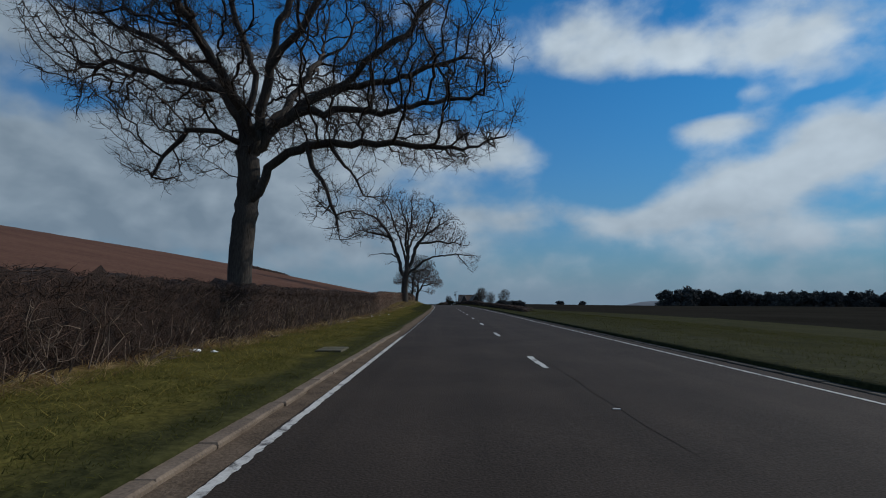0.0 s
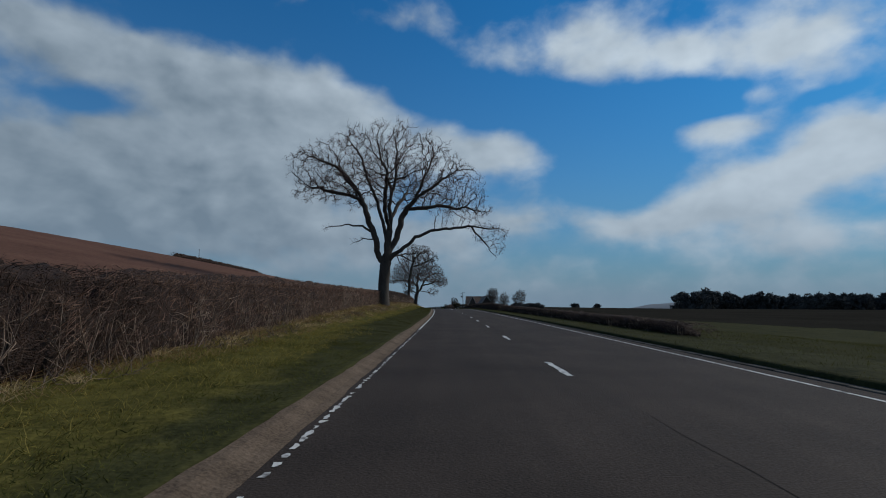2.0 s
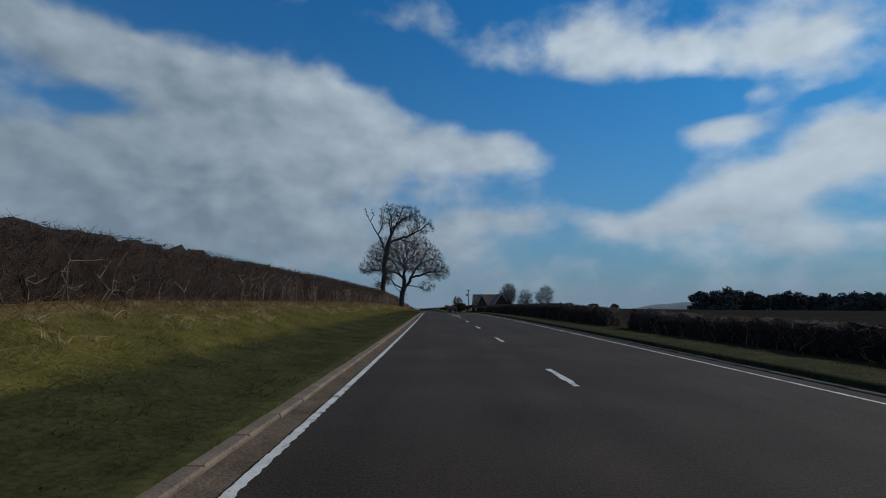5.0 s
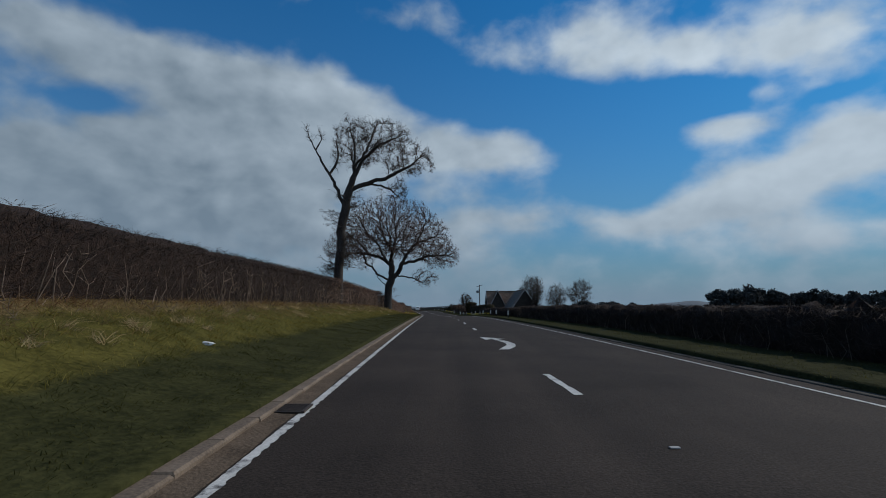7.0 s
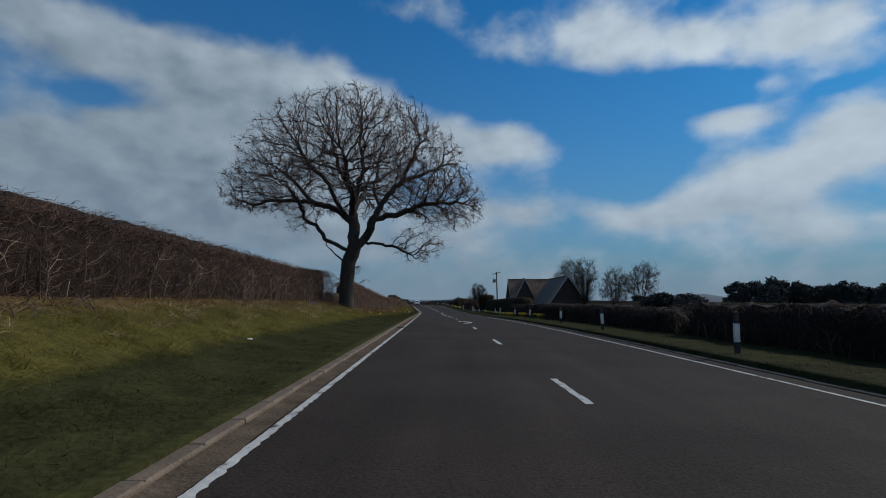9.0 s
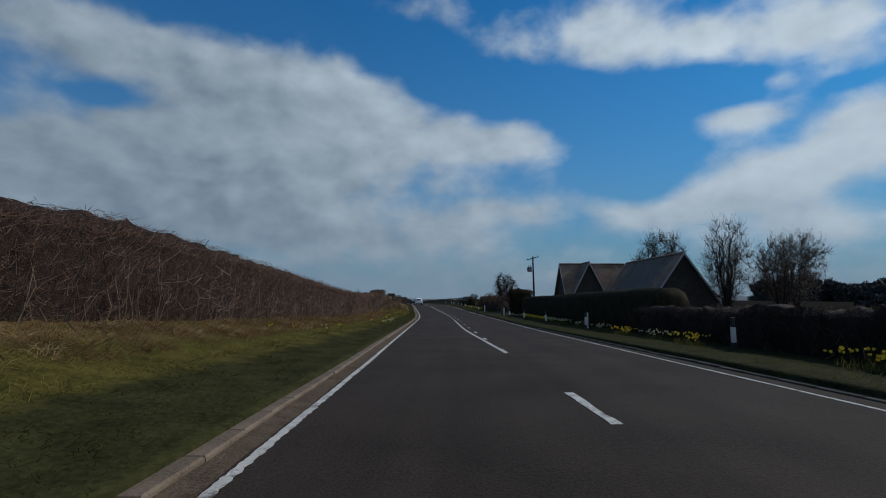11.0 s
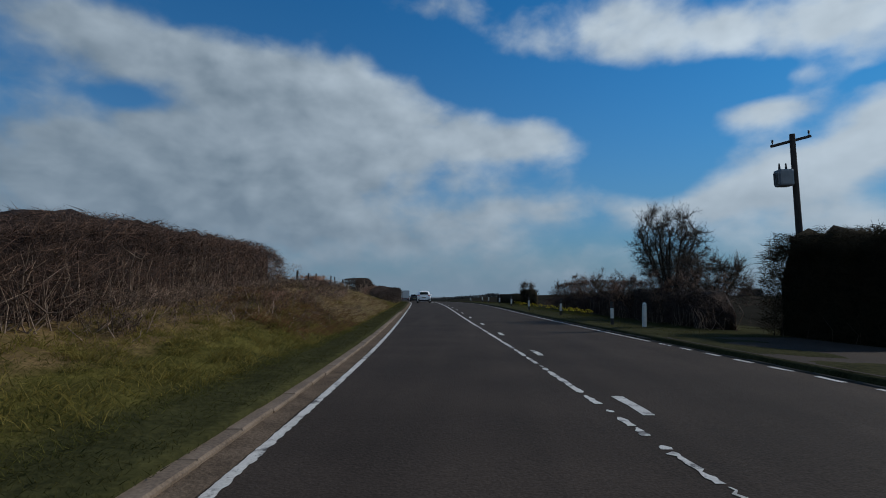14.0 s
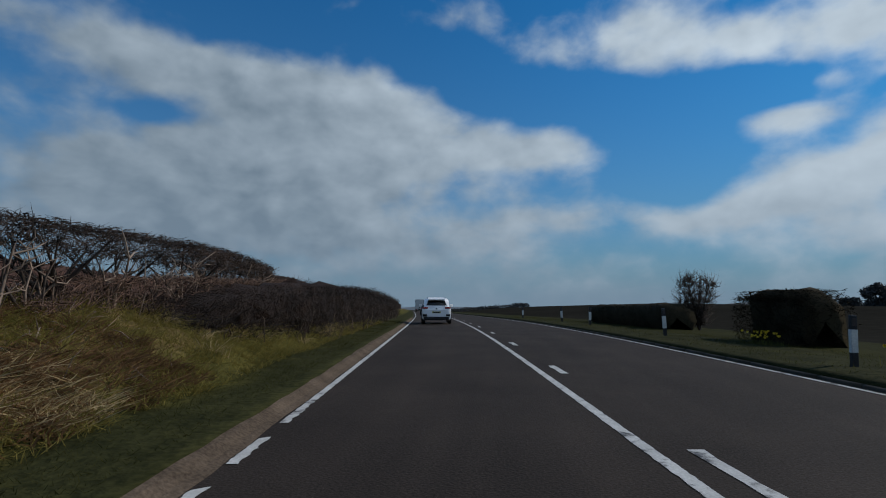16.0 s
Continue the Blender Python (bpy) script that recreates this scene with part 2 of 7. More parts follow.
def asphalt_material():
    """Worn asphalt: pale chippings, oil-dark lane middles and polished wheel tracks."""
    mt = material("asphalt", (0.0128, 0.0096, 0.0074), (0.050, 0.0385, 0.0304), 0.5, 42, 0.9, 0.8, 0.012, spec=0.12, fine_mix=0.62)
    nt = mt.node_tree
    L = nt.links.new
    b = nt.nodes["Principled BSDF"]
    base = b.inputs["Base Color"].links[0].from_socket

    def m(op, a, c):
        n = nt.nodes.new("ShaderNodeMath")
        n.operation = op
        for i, v in enumerate((a, c)):
            if isinstance(v, (int, float)):
                n.inputs[i].default_value = v
            else:
                L(v, n.inputs[i])
        return n.outputs[0]

    def noise(scale, stretch, detail):
        mp = nt.nodes.new("ShaderNodeMapping")
        mp.inputs["Scale"].default_value = stretch
        L(nt.nodes["Texture Coordinate"].outputs["Object"], mp.inputs["Vector"])
        n = nt.nodes.new("ShaderNodeTexNoise")
        n.inputs["Scale"].default_value, n.inputs["Detail"].default_value = scale, detail
        L(mp.outputs[0], n.inputs["Vector"])
        return n.outputs[0]

    across = nt.nodes.new("ShaderNodeAttribute")
    across.attribute_name = "across"
    tracks = m("COSINE", m("MULTIPLY", m("ABSOLUTE", across.outputs["Fac"], 0), 4.2), 0)
    streak = noise(1.0, (2.2, 0.06, 1), 4)
    gain = m("ADD", m("MULTIPLY", tracks, -0.05), m("ADD", m("MULTIPLY", streak, 0.6), 0.70))
    speck = m("GREATER_THAN", noise(70, (1, 1, 1), 2), 0.70)
    gain = m("ADD", gain, m("MULTIPLY", speck, 1.1))
    mx = nt.nodes.new("ShaderNodeVectorMath")
    mx.operation = "SCALE"
    L(base, mx.inputs[0]), L(gain, mx.inputs["Scale"])
    L(mx.outputs[0], b.inputs["Base Color"])
    return mt


def paint_material():
    """White road paint with small worn-through spots."""
    mt = material("road_paint", (0.34, 0.33, 0.30), (0.62, 0.61, 0.57), 5, 45, 0.6, 0.3, 0.004)
    nt = mt.node_tree
    L = nt.links.new
    b = nt.nodes["Principled BSDF"]
    white = b.inputs["Base Color"].links[0].from_socket
    n = nt.nodes.new("ShaderNodeTexNoise")
    n.inputs["Scale"].default_value, n.inputs["Detail"].default_value, n.inputs["Roughness"].default_value = 3.4, 8, 0.72
    L(nt.nodes["Texture Coordinate"].outputs["Object"], n.inputs["Vector"])
    mr = nt.nodes.new("ShaderNodeMapRange")
    mr.inputs["From Min"].default_value, mr.inputs["From Max"].default_value = 0.53, 0.63
    L(n.outputs[0], mr.inputs["Value"])
    mx = nt.nodes.new("ShaderNodeMix")
    mx.data_type = "RGBA"
    mx.inputs[7].default_value = (0.06, 0.055, 0.05, 1)
    L(mr.outputs[0], mx.inputs[0]), L(white, mx.inputs[6])
    L(mx.outputs[2], b.inputs["Base Color"])
    return mt


M = {
    "drain": material("mossy_slab", (0.04, 0.039, 0.021), (0.115, 0.102, 0.068), 4, 40, 0.9, 0.5, 0.008),
    "asphalt": asphalt_material(),
    "patch": material("asphalt_seam", (0.012, 0.011, 0.010), (0.026, 0.024, 0.022), 2, 90, 0.95, 0.4, 0.006, spec=0.03),
    "paint": paint_material(),
    "kerb": material("kerb_concrete", (0.068, 0.049, 0.034), (0.215, 0.164, 0.118), 1.3, 40, 0.9, 0.4, 0.006, vary=0.05),
    # darker kerb concrete: soil, plus the shade on the far kerb's face
    "kerb_shaded": material("shaded_kerb_concrete", (0.03, 0.026, 0.018), (0.08, 0.068, 0.05), 3, 50, 0.9, 0.4, 0.006, vary=0.12),
    "soil": material("roadside_soil", (0.046, 0.034, 0.024), (0.150, 0.112, 0.080), 2.5, 30, 1, 0.9, 0.03, spec=0.05),
    "verge": turf_material(),
    "verge_dull": material("dull_verge", (0.011, 0.013, 0.005), (0.048, 0.047, 0.019), 1.4, 11, 1, 1.0, 0.06, spec=0.03),
    "plough": material("ploughed_soil", (0.066, 0.036, 0.026), (0.132, 0.072, 0.051), 0.15, 3, 1, 0.6, 0.08, spec=0.02),
    "field": material("young_crop", (0.013, 0.015, 0.005), (0.043, 0.041, 0.014), 0.35, 9, 1, 0.9, 0.08, spec=0.02),
    "far_field": material("far_dark_field", (0.013, 0.0125, 0.010), (0.029, 0.027, 0.022), 0.03, 1.2, 1, 0.4, 0.1, spec=0.0),
    "grass": blade_material("grass_blades", (0.042, 0.048, 0.013), (0.140, 0.134, 0.038)),
    "mown": blade_material("mown_grass", (0.023, 0.026, 0.009), (0.082, 0.079, 0.027)),
    "dull": blade_material("dull_grass", (0.027, 0.032, 0.010), (0.085, 0.081, 0.029)),
    "wild": blade_material("rough_grass", (0.09, 0.085, 0.016), (0.28, 0.225, 0.07)),
    "dry": blade_material("dry_grass", (0.09, 0.055, 0.022), (0.36, 0.26, 0.13)),
    "straw": blade_material("straw_grass", (0.21, 0.15, 0.062), (0.62, 0.48, 0.27)),
    "rust": blade_material("dead_bracken", (0.06, 0.034, 0.016), (0.24, 0.14, 0.07)),
    "bark": material("rough_bark", (0.014, 0.0115, 0.0095), (0.075, 0.064, 0.054), 1.6, 22, 0.95, 0.9, 0.04, stretch=(1, 1, 0.25)),
    "twig": material("twig_bark", (0.014, 0.011, 0.009), (0.064, 0.048, 0.038), 0.4, 6, 0.9, 0, vary=0.3),
    "twig_red": material("budding_twigs", (0.018, 0.012, 0.010), (0.105, 0.066, 0.054), 0.4, 6, 0.9, 0, vary=0.3),
    "hedge": material("hedge_twigs", (0.024, 0.0145, 0.0105), (0.165, 0.100, 0.070), 0.5, 7, 0.9, 0, vary=0.6),
    # darkened copy of the hedge twigs; holds the shade on the darker hedges
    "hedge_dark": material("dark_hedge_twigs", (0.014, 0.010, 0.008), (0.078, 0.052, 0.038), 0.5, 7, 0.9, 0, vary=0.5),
    "hedge_brown": material("brown_hedge_twigs", (0.020, 0.0125, 0.0095), (0.125, 0.077, 0.055), 0.5, 7, 0.9, 0, vary=0.55),
    "scrub_twig": material("scrub_twigs", (0.045, 0.031, 0.022), (0.24, 0.165, 0.115), 0.5, 7, 0.9, 0, vary=0.45),
    "stalk": material("reddish_stalks", (0.07, 0.036, 0.024), (0.25, 0.135, 0.085), 0.5, 7, 0.9, 0, vary=0.45),
    "stem": material("pale_stems", (0.06, 0.044, 0.033), (0.26, 0.195, 0.147), 1.0, 9, 0.9, 0, vary=0.4),
    # near-black brown: the shade inside a hedge, put into the colour
    "core": material("hedge_depth_shade", (0.009, 0.0055, 0.004), (0.042, 0.024, 0.017), 4.5, 30, 1.0, 1.0, 0.12),
    "evergreen": material("clipped_evergreen", (0.010, 0.009, 0.006), (0.042, 0.035, 0.021), 1.5, 14, 0.9, 0.5, 0.04, vary=0.3, spec=0.03),
    "slate": material("roof_slate", (0.115, 0.08, 0.06), (0.30, 0.215, 0.163), 0.6, 16, 0.85, 0.3, 0.01, vary=0.15, spec=0.08),
    "stone": material("house_stone", (0.028, 0.022, 0.018), (0.075, 0.062, 0.053), 1.2, 12, 0.9, 0.5, 0.02),
    "barge": material("painted_bargeboard", (0.30, 0.28, 0.26), (0.46, 0.44, 0.42), 2, 30, 0.6, 0.1, 0.003),
    "post_white": material("white_post_paint", (0.45, 0.45, 0.42), (0.72, 0.72, 0.68), 4, 40, 0.6, 0.15, 0.004),
    "post_black": material("black_post_plastic", (0.012, 0.012, 0.013), (0.04, 0.04, 0.04), 4, 40, 0.6, 0.1, 0.003),
    "reflector": material("dark_reflector", (0.035, 0.028, 0.026), (0.075, 0.06, 0.055), 8, 60, 0.3, 0),
    "wood": material("weathered_timber", (0.07, 0.06, 0.05), (0.18, 0.155, 0.13), 2, 25, 0.9, 0.5, 0.01, stretch=(1, 1, 0.15)),
    "pole": material("creosoted_pole", (0.025, 0.02, 0.017), (0.07, 0.058, 0.05), 2, 25, 0.9, 0.4, 0.01, stretch=(1, 1, 0.15)),
    "steel": material("galvanised_steel", (0.12, 0.125, 0.13), (0.25, 0.255, 0.26), 3, 40, 0.5, 0.1, 0.003, metal=0.6),
    "petal": material("daffodil_petal", (0.62, 0.45, 0.02), (0.85, 0.68, 0.05), 5, 50, 0.6, 0, vary=0.3),
    "petal_pale": material("pale_petal", (0.6, 0.58, 0.3), (0.8, 0.78, 0.5), 5, 50, 0.6, 0, vary=0.3),
    "litter": material("litter_paper", (0.55, 0.55, 0.55), (0.8, 0.8, 0.8), 5, 30, 0.6, 0.1, 0.004),
    "blue": material("blue_plastic", (0.02, 0.10, 0.35), (0.04, 0.16, 0.5), 5, 30, 0.4, 0),
    "hill": material("hazy_hills", (0.10, 0.12, 0.135), (0.13, 0.15, 0.165), 0.004, 0.05, 1, 0),
    # lifted towards grey so that the colour carries the haze of distance
    "wood_far": material("hazed_far_trees", (0.026, 0.029, 0.029), (0.072, 0.072, 0.068), 0.15, 1.5, 1, 0.3, 0.3, vary=0.3),
    "carpaint": material("white_car_paint", (0.84, 0.84, 0.83), (0.90, 0.90, 0.89), 0.5, 3, 0.25, 0, spec=0.6),
    "blackplastic": material("black_trim", (0.012, 0.012, 0.013), (0.025, 0.025, 0.026), 3, 40, 0.6, 0.1, 0.002),
    "tyre": material("tyre_rubber", (0.012, 0.012, 0.012), (0.03, 0.03, 0.03), 3, 40, 0.85, 0.2, 0.003),
    "glass": material("dark_car_glass", (0.01, 0.012, 0.014), (0.02, 0.023, 0.026), 0.5, 3, 0.06, 0, spec=0.8),
    "lamp": material("red_lamp_lens", (0.25, 0.012, 0.012), (0.4, 0.02, 0.02), 4, 30, 0.2, 0),
    "darkcar": material("dark_grey_paint", (0.02, 0.022, 0.026), (0.035, 0.038, 0.042), 0.5, 3, 0.25, 0, spec=0.6),
    "lorry": material("lorry_body", (0.42, 0.42, 0.42), (0.58, 0.58, 0.57), 0.7, 12, 0.5, 0.1, 0.004),
    "iron": material("cast_iron", (0.012, 0.010, 0.009), (0.055, 0.040, 0.030), 6, 50, 0.8, 0.3, 0.003),
    "plate": material("number_plate", (0.42, 0.37, 0.16), (0.5, 0.45, 0.2), 3, 20, 0.5, 0),
}

# ---------------------------------------------------------------- the road's line
KNOTS = (-60, 15, 45, 75, 105, 135, 160, 180, 200, 220, 235, 250, 262, 275, 290, 305, 320, 340, 370, 430, 700)
HEADING = (-1.69, -0.54, -0.08, 0.23, 1.34, 1.92, 1.99, 2.15, 2.95, 3.11, 2.67, 2.93, 4.77, 6.42, 6.34, 6.62, 7.62, 8.63, 9.36, 9.8, 9.97)
GRADE = (-0.58, -0.35, -0.27, -0.32, -0.22, -0.41, -0.83, -1.08, -1.6, -1.96, -1.8, -1.16, -0.88, -0.45, -0.05, -0.12, -0.79, -1.14, -1.17, -1.1, -1.2)
STEP = 2.0
SG = np.arange(-60, 4600 + STEP, STEP)


def smooth(v):
    return np.convolve(np.pad(v, 3, "edge"), np.ones(7) / 7, "valid")


HD = smooth(np.radians(np.interp(SG, KNOTS, HEADING)))
GR = smooth(np.tan(np.radians(np.interp(SG, KNOTS, GRADE))))
RX = np.concatenate([[0], np.cumsum(-np.sin(HD[:-1]) * STEP)])
RY = np.concatenate([[0], np.cumsum(np.cos(HD[:-1]) * STEP)])
RZ = np.concatenate([[0], np.cumsum(GR[:-1] * STEP)])
I0 = 30
RX, RY, RZ = RX - RX[I0], RY - RY[I0], RZ - RZ[I0]


def heading(s):
    return np.interp(s, SG, HD)


def place(s, d, z=0.0):
    """World points from the distance along the road, the offset from its centre line (right is positive) and the height over the carriageway."""
    s, d, z = np.broadcast_arrays(np.asarray(s, float), np.asarray(d, float), np.asarray(z, float))
    h = np.interp(s, SG, HD)
    near = np.clip(d, -80, 80)
    far = d - near
    back = np.minimum(s + 60, 0)
    x = np.interp(s, SG, RX) + near * np.cos(h) + far
    y = np.interp(s, SG, RY) + near * np.sin(h) + back
    return np.stack([x, y, np.interp(s, SG, RZ) + z], -1)


# heights of the land over the carriageway, left of the road, from kerb to hilltop
LEFT_D = (-60, -12, -9.5, -8, -6.5, -5.4, -4.2)
LEFT_S = (-60, 45, 75, 105, 200, 216, 240, 262, 269, 276, 280, 286, 293, 296, 300, 312, 330, 355, 400, 700)
LEFT_Z = np.array((
    (11.2, 0.5, 0.2, 0.12, 0.13, 0.11, 0.09), (11.2, 0.6, 0.25, 0.14, 0.13, 0.11, 0.09), (11.2, 1.3, 0.9, 0.75, 0.3, 0.15, 0.09),
    (11.4, 1.7, 1.3, 0.95, 0.45, 0.2, 0.1), (11.5, 1.8, 1.3, 0.9, 0.4, 0.2, 0.1), (10.5, 1.5, 0.9, 0.6, 0.32, 0.18, 0.1),
    (9, 1.3, 0.75, 0.42, 0.28, 0.18, 0.1), (8, 1.3, 0.75, 0.45, 0.3, 0.18, 0.1), (7, 1.55, 1.1, 0.82, 0.5, 0.18, 0.1), (6.8, 1.75, 1.6, 1.45, 0.87, 0.12, 0.08),
    (6.8, 1.9, 1.78, 1.64, 0.95, 0.12, 0.08), (6.8, 1.8, 1.7, 1.54, 0.9, 0.12, 0.08), (6.8, 1.7, 1.6, 1.46, 0.82, 0.12, 0.08), (6.8, 1.55, 1.45, 1.3, 0.72, 0.12, 0.08), (6.8, 1.45, 1.35, 1.1, 0.58, 0.12, 0.08),
    (7.2, 1.4, 1.3, 1.1, 0.58, 0.15, 0.08), (7.8, 1.4, 1.1, 0.9, 0.5, 0.15, 0.08), (8.0, 1.4, 1.1, 0.9, 0.5, 0.15, 0.08), (6.3, 1.4, 1.1, 0.9, 0.5, 0.15, 0.08), (6, 1.4, 1.1, 0.9, 0.5, 0.15, 0.08)))


def land(s, d):
    """Height of the ground over the carriageway at (s, d)."""
    s, d = np.broadcast_arrays(np.asarray(s, float), np.asarray(d, float))
    out = np.zeros(s.shape)
    cols = [np.interp(s, LEFT_S, LEFT_Z[:, k]) for k in range(7)]
    left = np.zeros(s.shape)
    for k in range(6):
        f = np.clip((d - LEFT_D[k]) / (LEFT_D[k + 1] - LEFT_D[k]), 0, 1)
        inside = (d >= LEFT_D[k]) & (d <= LEFT_D[k + 1])
        left = np.where(inside, cols[k] * (1 - f) + cols[k + 1] * f, left)
    beyond = np.clip((-60 - d) / 700, 0, 1)
    left = np.where(d < -60, cols[0] * (1 - beyond) - 14 * beyond, left)
    left = np.where(d > -4.2, cols[6], left)
    rz = np.interp(s, SG, RZ)
    near = np.interp(d, (4.0, 5.0, 6.5, 9, 14, 30), (0.09, 0.13, 0.08, 0.02, -0.25, -0.9))
    far = np.interp(d, (30, 60, 200, 500, 900, 3000), (-2.6, -3.5, -5.5, -7.0, -8.5, -13.0)) - 0.021 * np.maximum(s - 420, 0)
    blend = np.clip((d - 12) / 45, 0, 1)
    right = near * (1 - blend) + (far - rz) * blend
    out = np.where(d < 0, left, right)
    wob = 0.03 * np.sin(s * 1.7 + d * 2.3) * np.sin(s * 0.53 - d * 1.1)
    lump = np.sin(s * 2.9 + d * 1.7 + 1.5 * np.sin(d * 1.9)) * np.sin(d * 3.7 - s * 0.8) + 0.6 * np.sin(s * 5.3 - d * 4.1 + np.sin(s * 1.3) * 2) + 0.7 * np.sin(s * 1.1 + d * 0.6)
    on_bank = np.interp(s, (262, 270, 300, 312), (0, 1, 1, 0)) * np.interp(d, (-11, -9.5, -5.9, -5.3), (0, 1, 1, 0))
    return out + np.where((np.abs(d) > 4.6), wob, 0) + 0.10 * lump * on_bank


def on_land(s, d, z=0.0):
    return place(s, d, land(s, d) + z)


# ---------------------------------------------------------------- mesh helpers
def mesh_from(name, verts, faces, mats, idx=None, flat=True):
    """A mesh from numpy vertices and equal-sided faces."""
    me = bpy.data.meshes.new(name)
    verts = np.asarray(verts, np.float32).reshape(-1, 3)
    faces = np.asarray(faces, np.int32)
    n, k = faces.shape
    me.vertices.add(len(verts))
    me.vertices.foreach_set("co", verts.ravel())
    me.loops.add(n * k)
    me.loops.foreach_set("vertex_index", faces.ravel())
    me.polygons.add(n)
    me.polygons.foreach_set("loop_start", np.arange(0, n * k, k, dtype=np.int32))
    me.polygons.foreach_set("loop_total", np.full(n, k, np.int32))
    if idx is not None:
        me.polygons.foreach_set("material_index", np.asarray(idx, np.int32))
    for mt in mats if isinstance(mats, (list, tuple)) else [mats]:
        me.materials.append(mt)
    me.update(calc_edges=True)
    me.validate()
    if not flat:
        me.polygons.foreach_set("use_smooth", np.ones(n, bool))
    return me


def part(name, bm, mt, parent=None, label=""):
    """Links a bmesh, or a mesh, as one object under a thing or a part."""
    if isinstance(bm, bmesh.types.BMesh):
        me = bpy.data.meshes.new(name)
        bm.to_mesh(me)
        bm.free()
        me.materials.append(mt)
    else:
        me = bm
    ob = new(name, me)
    if parent is not None:
        ob.parent = parent
    return tagged(ob, label)


def thing(name, label, category, m=None, group="", kind=""):
    ob = new(name)
    ob.empty_display_size = 0.2
    if m is not None:
        ob.matrix_world = m
    return tagged(ob, label, category, group, kind)


def at(s, d, z=0.0, turn=0.0, land_z=True):
    """Pose on the ground beside the road, facing along it."""
    p = on_land(s, d, z) if land_z else place(s, d, z)
    return pose(*[float(v) for v in p], 0, 0, math.degrees(float(heading(s))) + turn)


def box(bm, x, y, z, w, l, h, bevel=0.0, rot=None):
    """A bevelled block: centre x, y, base z, width, length, height."""
    m = Matrix.Translation((x, y, z + h / 2))
    if rot is not None:
        m = m @ rot
    r = bmesh.ops.create_cube(bm, size=1.0, matrix=m @ Matrix.Diagonal((w, l, h, 1)))
    if bevel:
        edges = {e for v in r["verts"] for e in v.link_edges}
        bmesh.ops.bevel(bm, geom=list(edges), offset=bevel, segments=2, affect="EDGES", profile=0.6)
    return bm


def cyl(bm, p0, p1, r0, r1=None, n=12):
    p0, p1 = Vector(p0), Vector(p1)
    v = p1 - p0
    m = Matrix.Translation((p0 + p1) / 2) @ v.to_track_quat("Z", "Y").to_matrix().to_4x4()
    bmesh.ops.create_cone(bm, cap_ends=True, segments=n, radius1=r0, radius2=r0 if r1 is None else r1, depth=v.length, matrix=m)
    return bm


def frames(v):
    v = v / np.maximum(np.linalg.norm(v, axis=1, keepdims=True), 1e-9)
    ref = np.where(np.abs(v[:, 2:3]) < 0.9, np.array([[0, 0, 1.0]]), np.array([[1.0, 0, 0]]))
    a = np.cross(v, ref)
    a /= np.linalg.norm(a, axis=1, keepdims=True)
    return a, np.cross(v, a)


def sticks(p0, p1, p2, r):
    """Bent three-sided twigs from p0 over p1 to a point at p2: vertices and triangles."""
    n = len(p0)
    a, b = frames(p2 - p0)
    r = np.broadcast_to(np.asarray(r, float), (n,))[:, None]
    vs = []
    for base, rr in ((p0, r), (p1, r * 0.75)):
        for k in range(3):
            t = 2 * math.pi * k / 3
            vs.append(base + rr * (math.cos(t) * a + math.sin(t) * b))
    vs.append(p2)
    v = np.stack(vs, 1).reshape(-1, 3)
    f = []
    for k in range(3):
        j = (k + 1) % 3
        f += [(k, j, 3 + j), (k, 3 + j, 3 + k), (3 + k, 3 + j, 6)]
    faces = (np.arange(n)[:, None, None] * 7 + np.array(f)[None]).reshape(-1, 3)
    return v, faces


def cones(p0, p1, r):
    """Straight three-sided twigs that end in a point."""
    n = len(p0)
    a, b = frames(p1 - p0)
    r = np.broadcast_to(np.asarray(r, float), (n,))[:, None]
    vs = [p0 + r * (math.cos(2 * math.pi * k / 3) * a + math.sin(2 * math.pi * k / 3) * b) for k in range(3)] + [p1]
    f = np.array([(0, 1, 3), (1, 2, 3), (2, 0, 3)])
    return np.stack(vs, 1).reshape(-1, 3), (np.arange(n)[:, None, None] * 4 + f[None]).reshape(-1, 3)


def tufts(base, up, w, bend):
    """Short single-facet blades."""
    n = len(base)
    side = np.cross(up, np.random.normal(size=(n, 3)))
    side /= np.maximum(np.linalg.norm(side, axis=1, keepdims=True), 1e-6)
    w = np.broadcast_to(np.asarray(w, float), (n,))[:, None]
    v = np.stack([base - side * w, base + side * w, base + up + bend], 1).reshape(-1, 3)
    return v, np.arange(n * 3).reshape(-1, 3)


def blades(base, up, w, bend):
    """Flat bent blades: base points, vectors to the tip, widths, bend vectors."""
    n = len(base)
    side = np.cross(up, np.random.normal(size=(n, 3)))
    side /= np.maximum(np.linalg.norm(side, axis=1, keepdims=True), 1e-6)
    w = np.broadcast_to(np.asarray(w, float), (n,))[:, None]
    mid = base + up * 0.55 + bend * 0.25
    v = np.stack([base - side * w, base + side * w, mid + side * w * 0.7, mid - side * w * 0.7, base + up + bend], 1).reshape(-1, 3)
    f = np.array([(0, 1, 2), (0, 2, 3), (3, 2, 4)])
    return v, (np.arange(n)[:, None, None] * 5 + f[None]).reshape(-1, 3)


def merge(pieces):
    vs, fs, n = [], [], 0
    for v, f in pieces:
        vs.append(v)
        fs.append(f + n)
        n += len(v)
    return np.concatenate(vs), np.concatenate(fs)


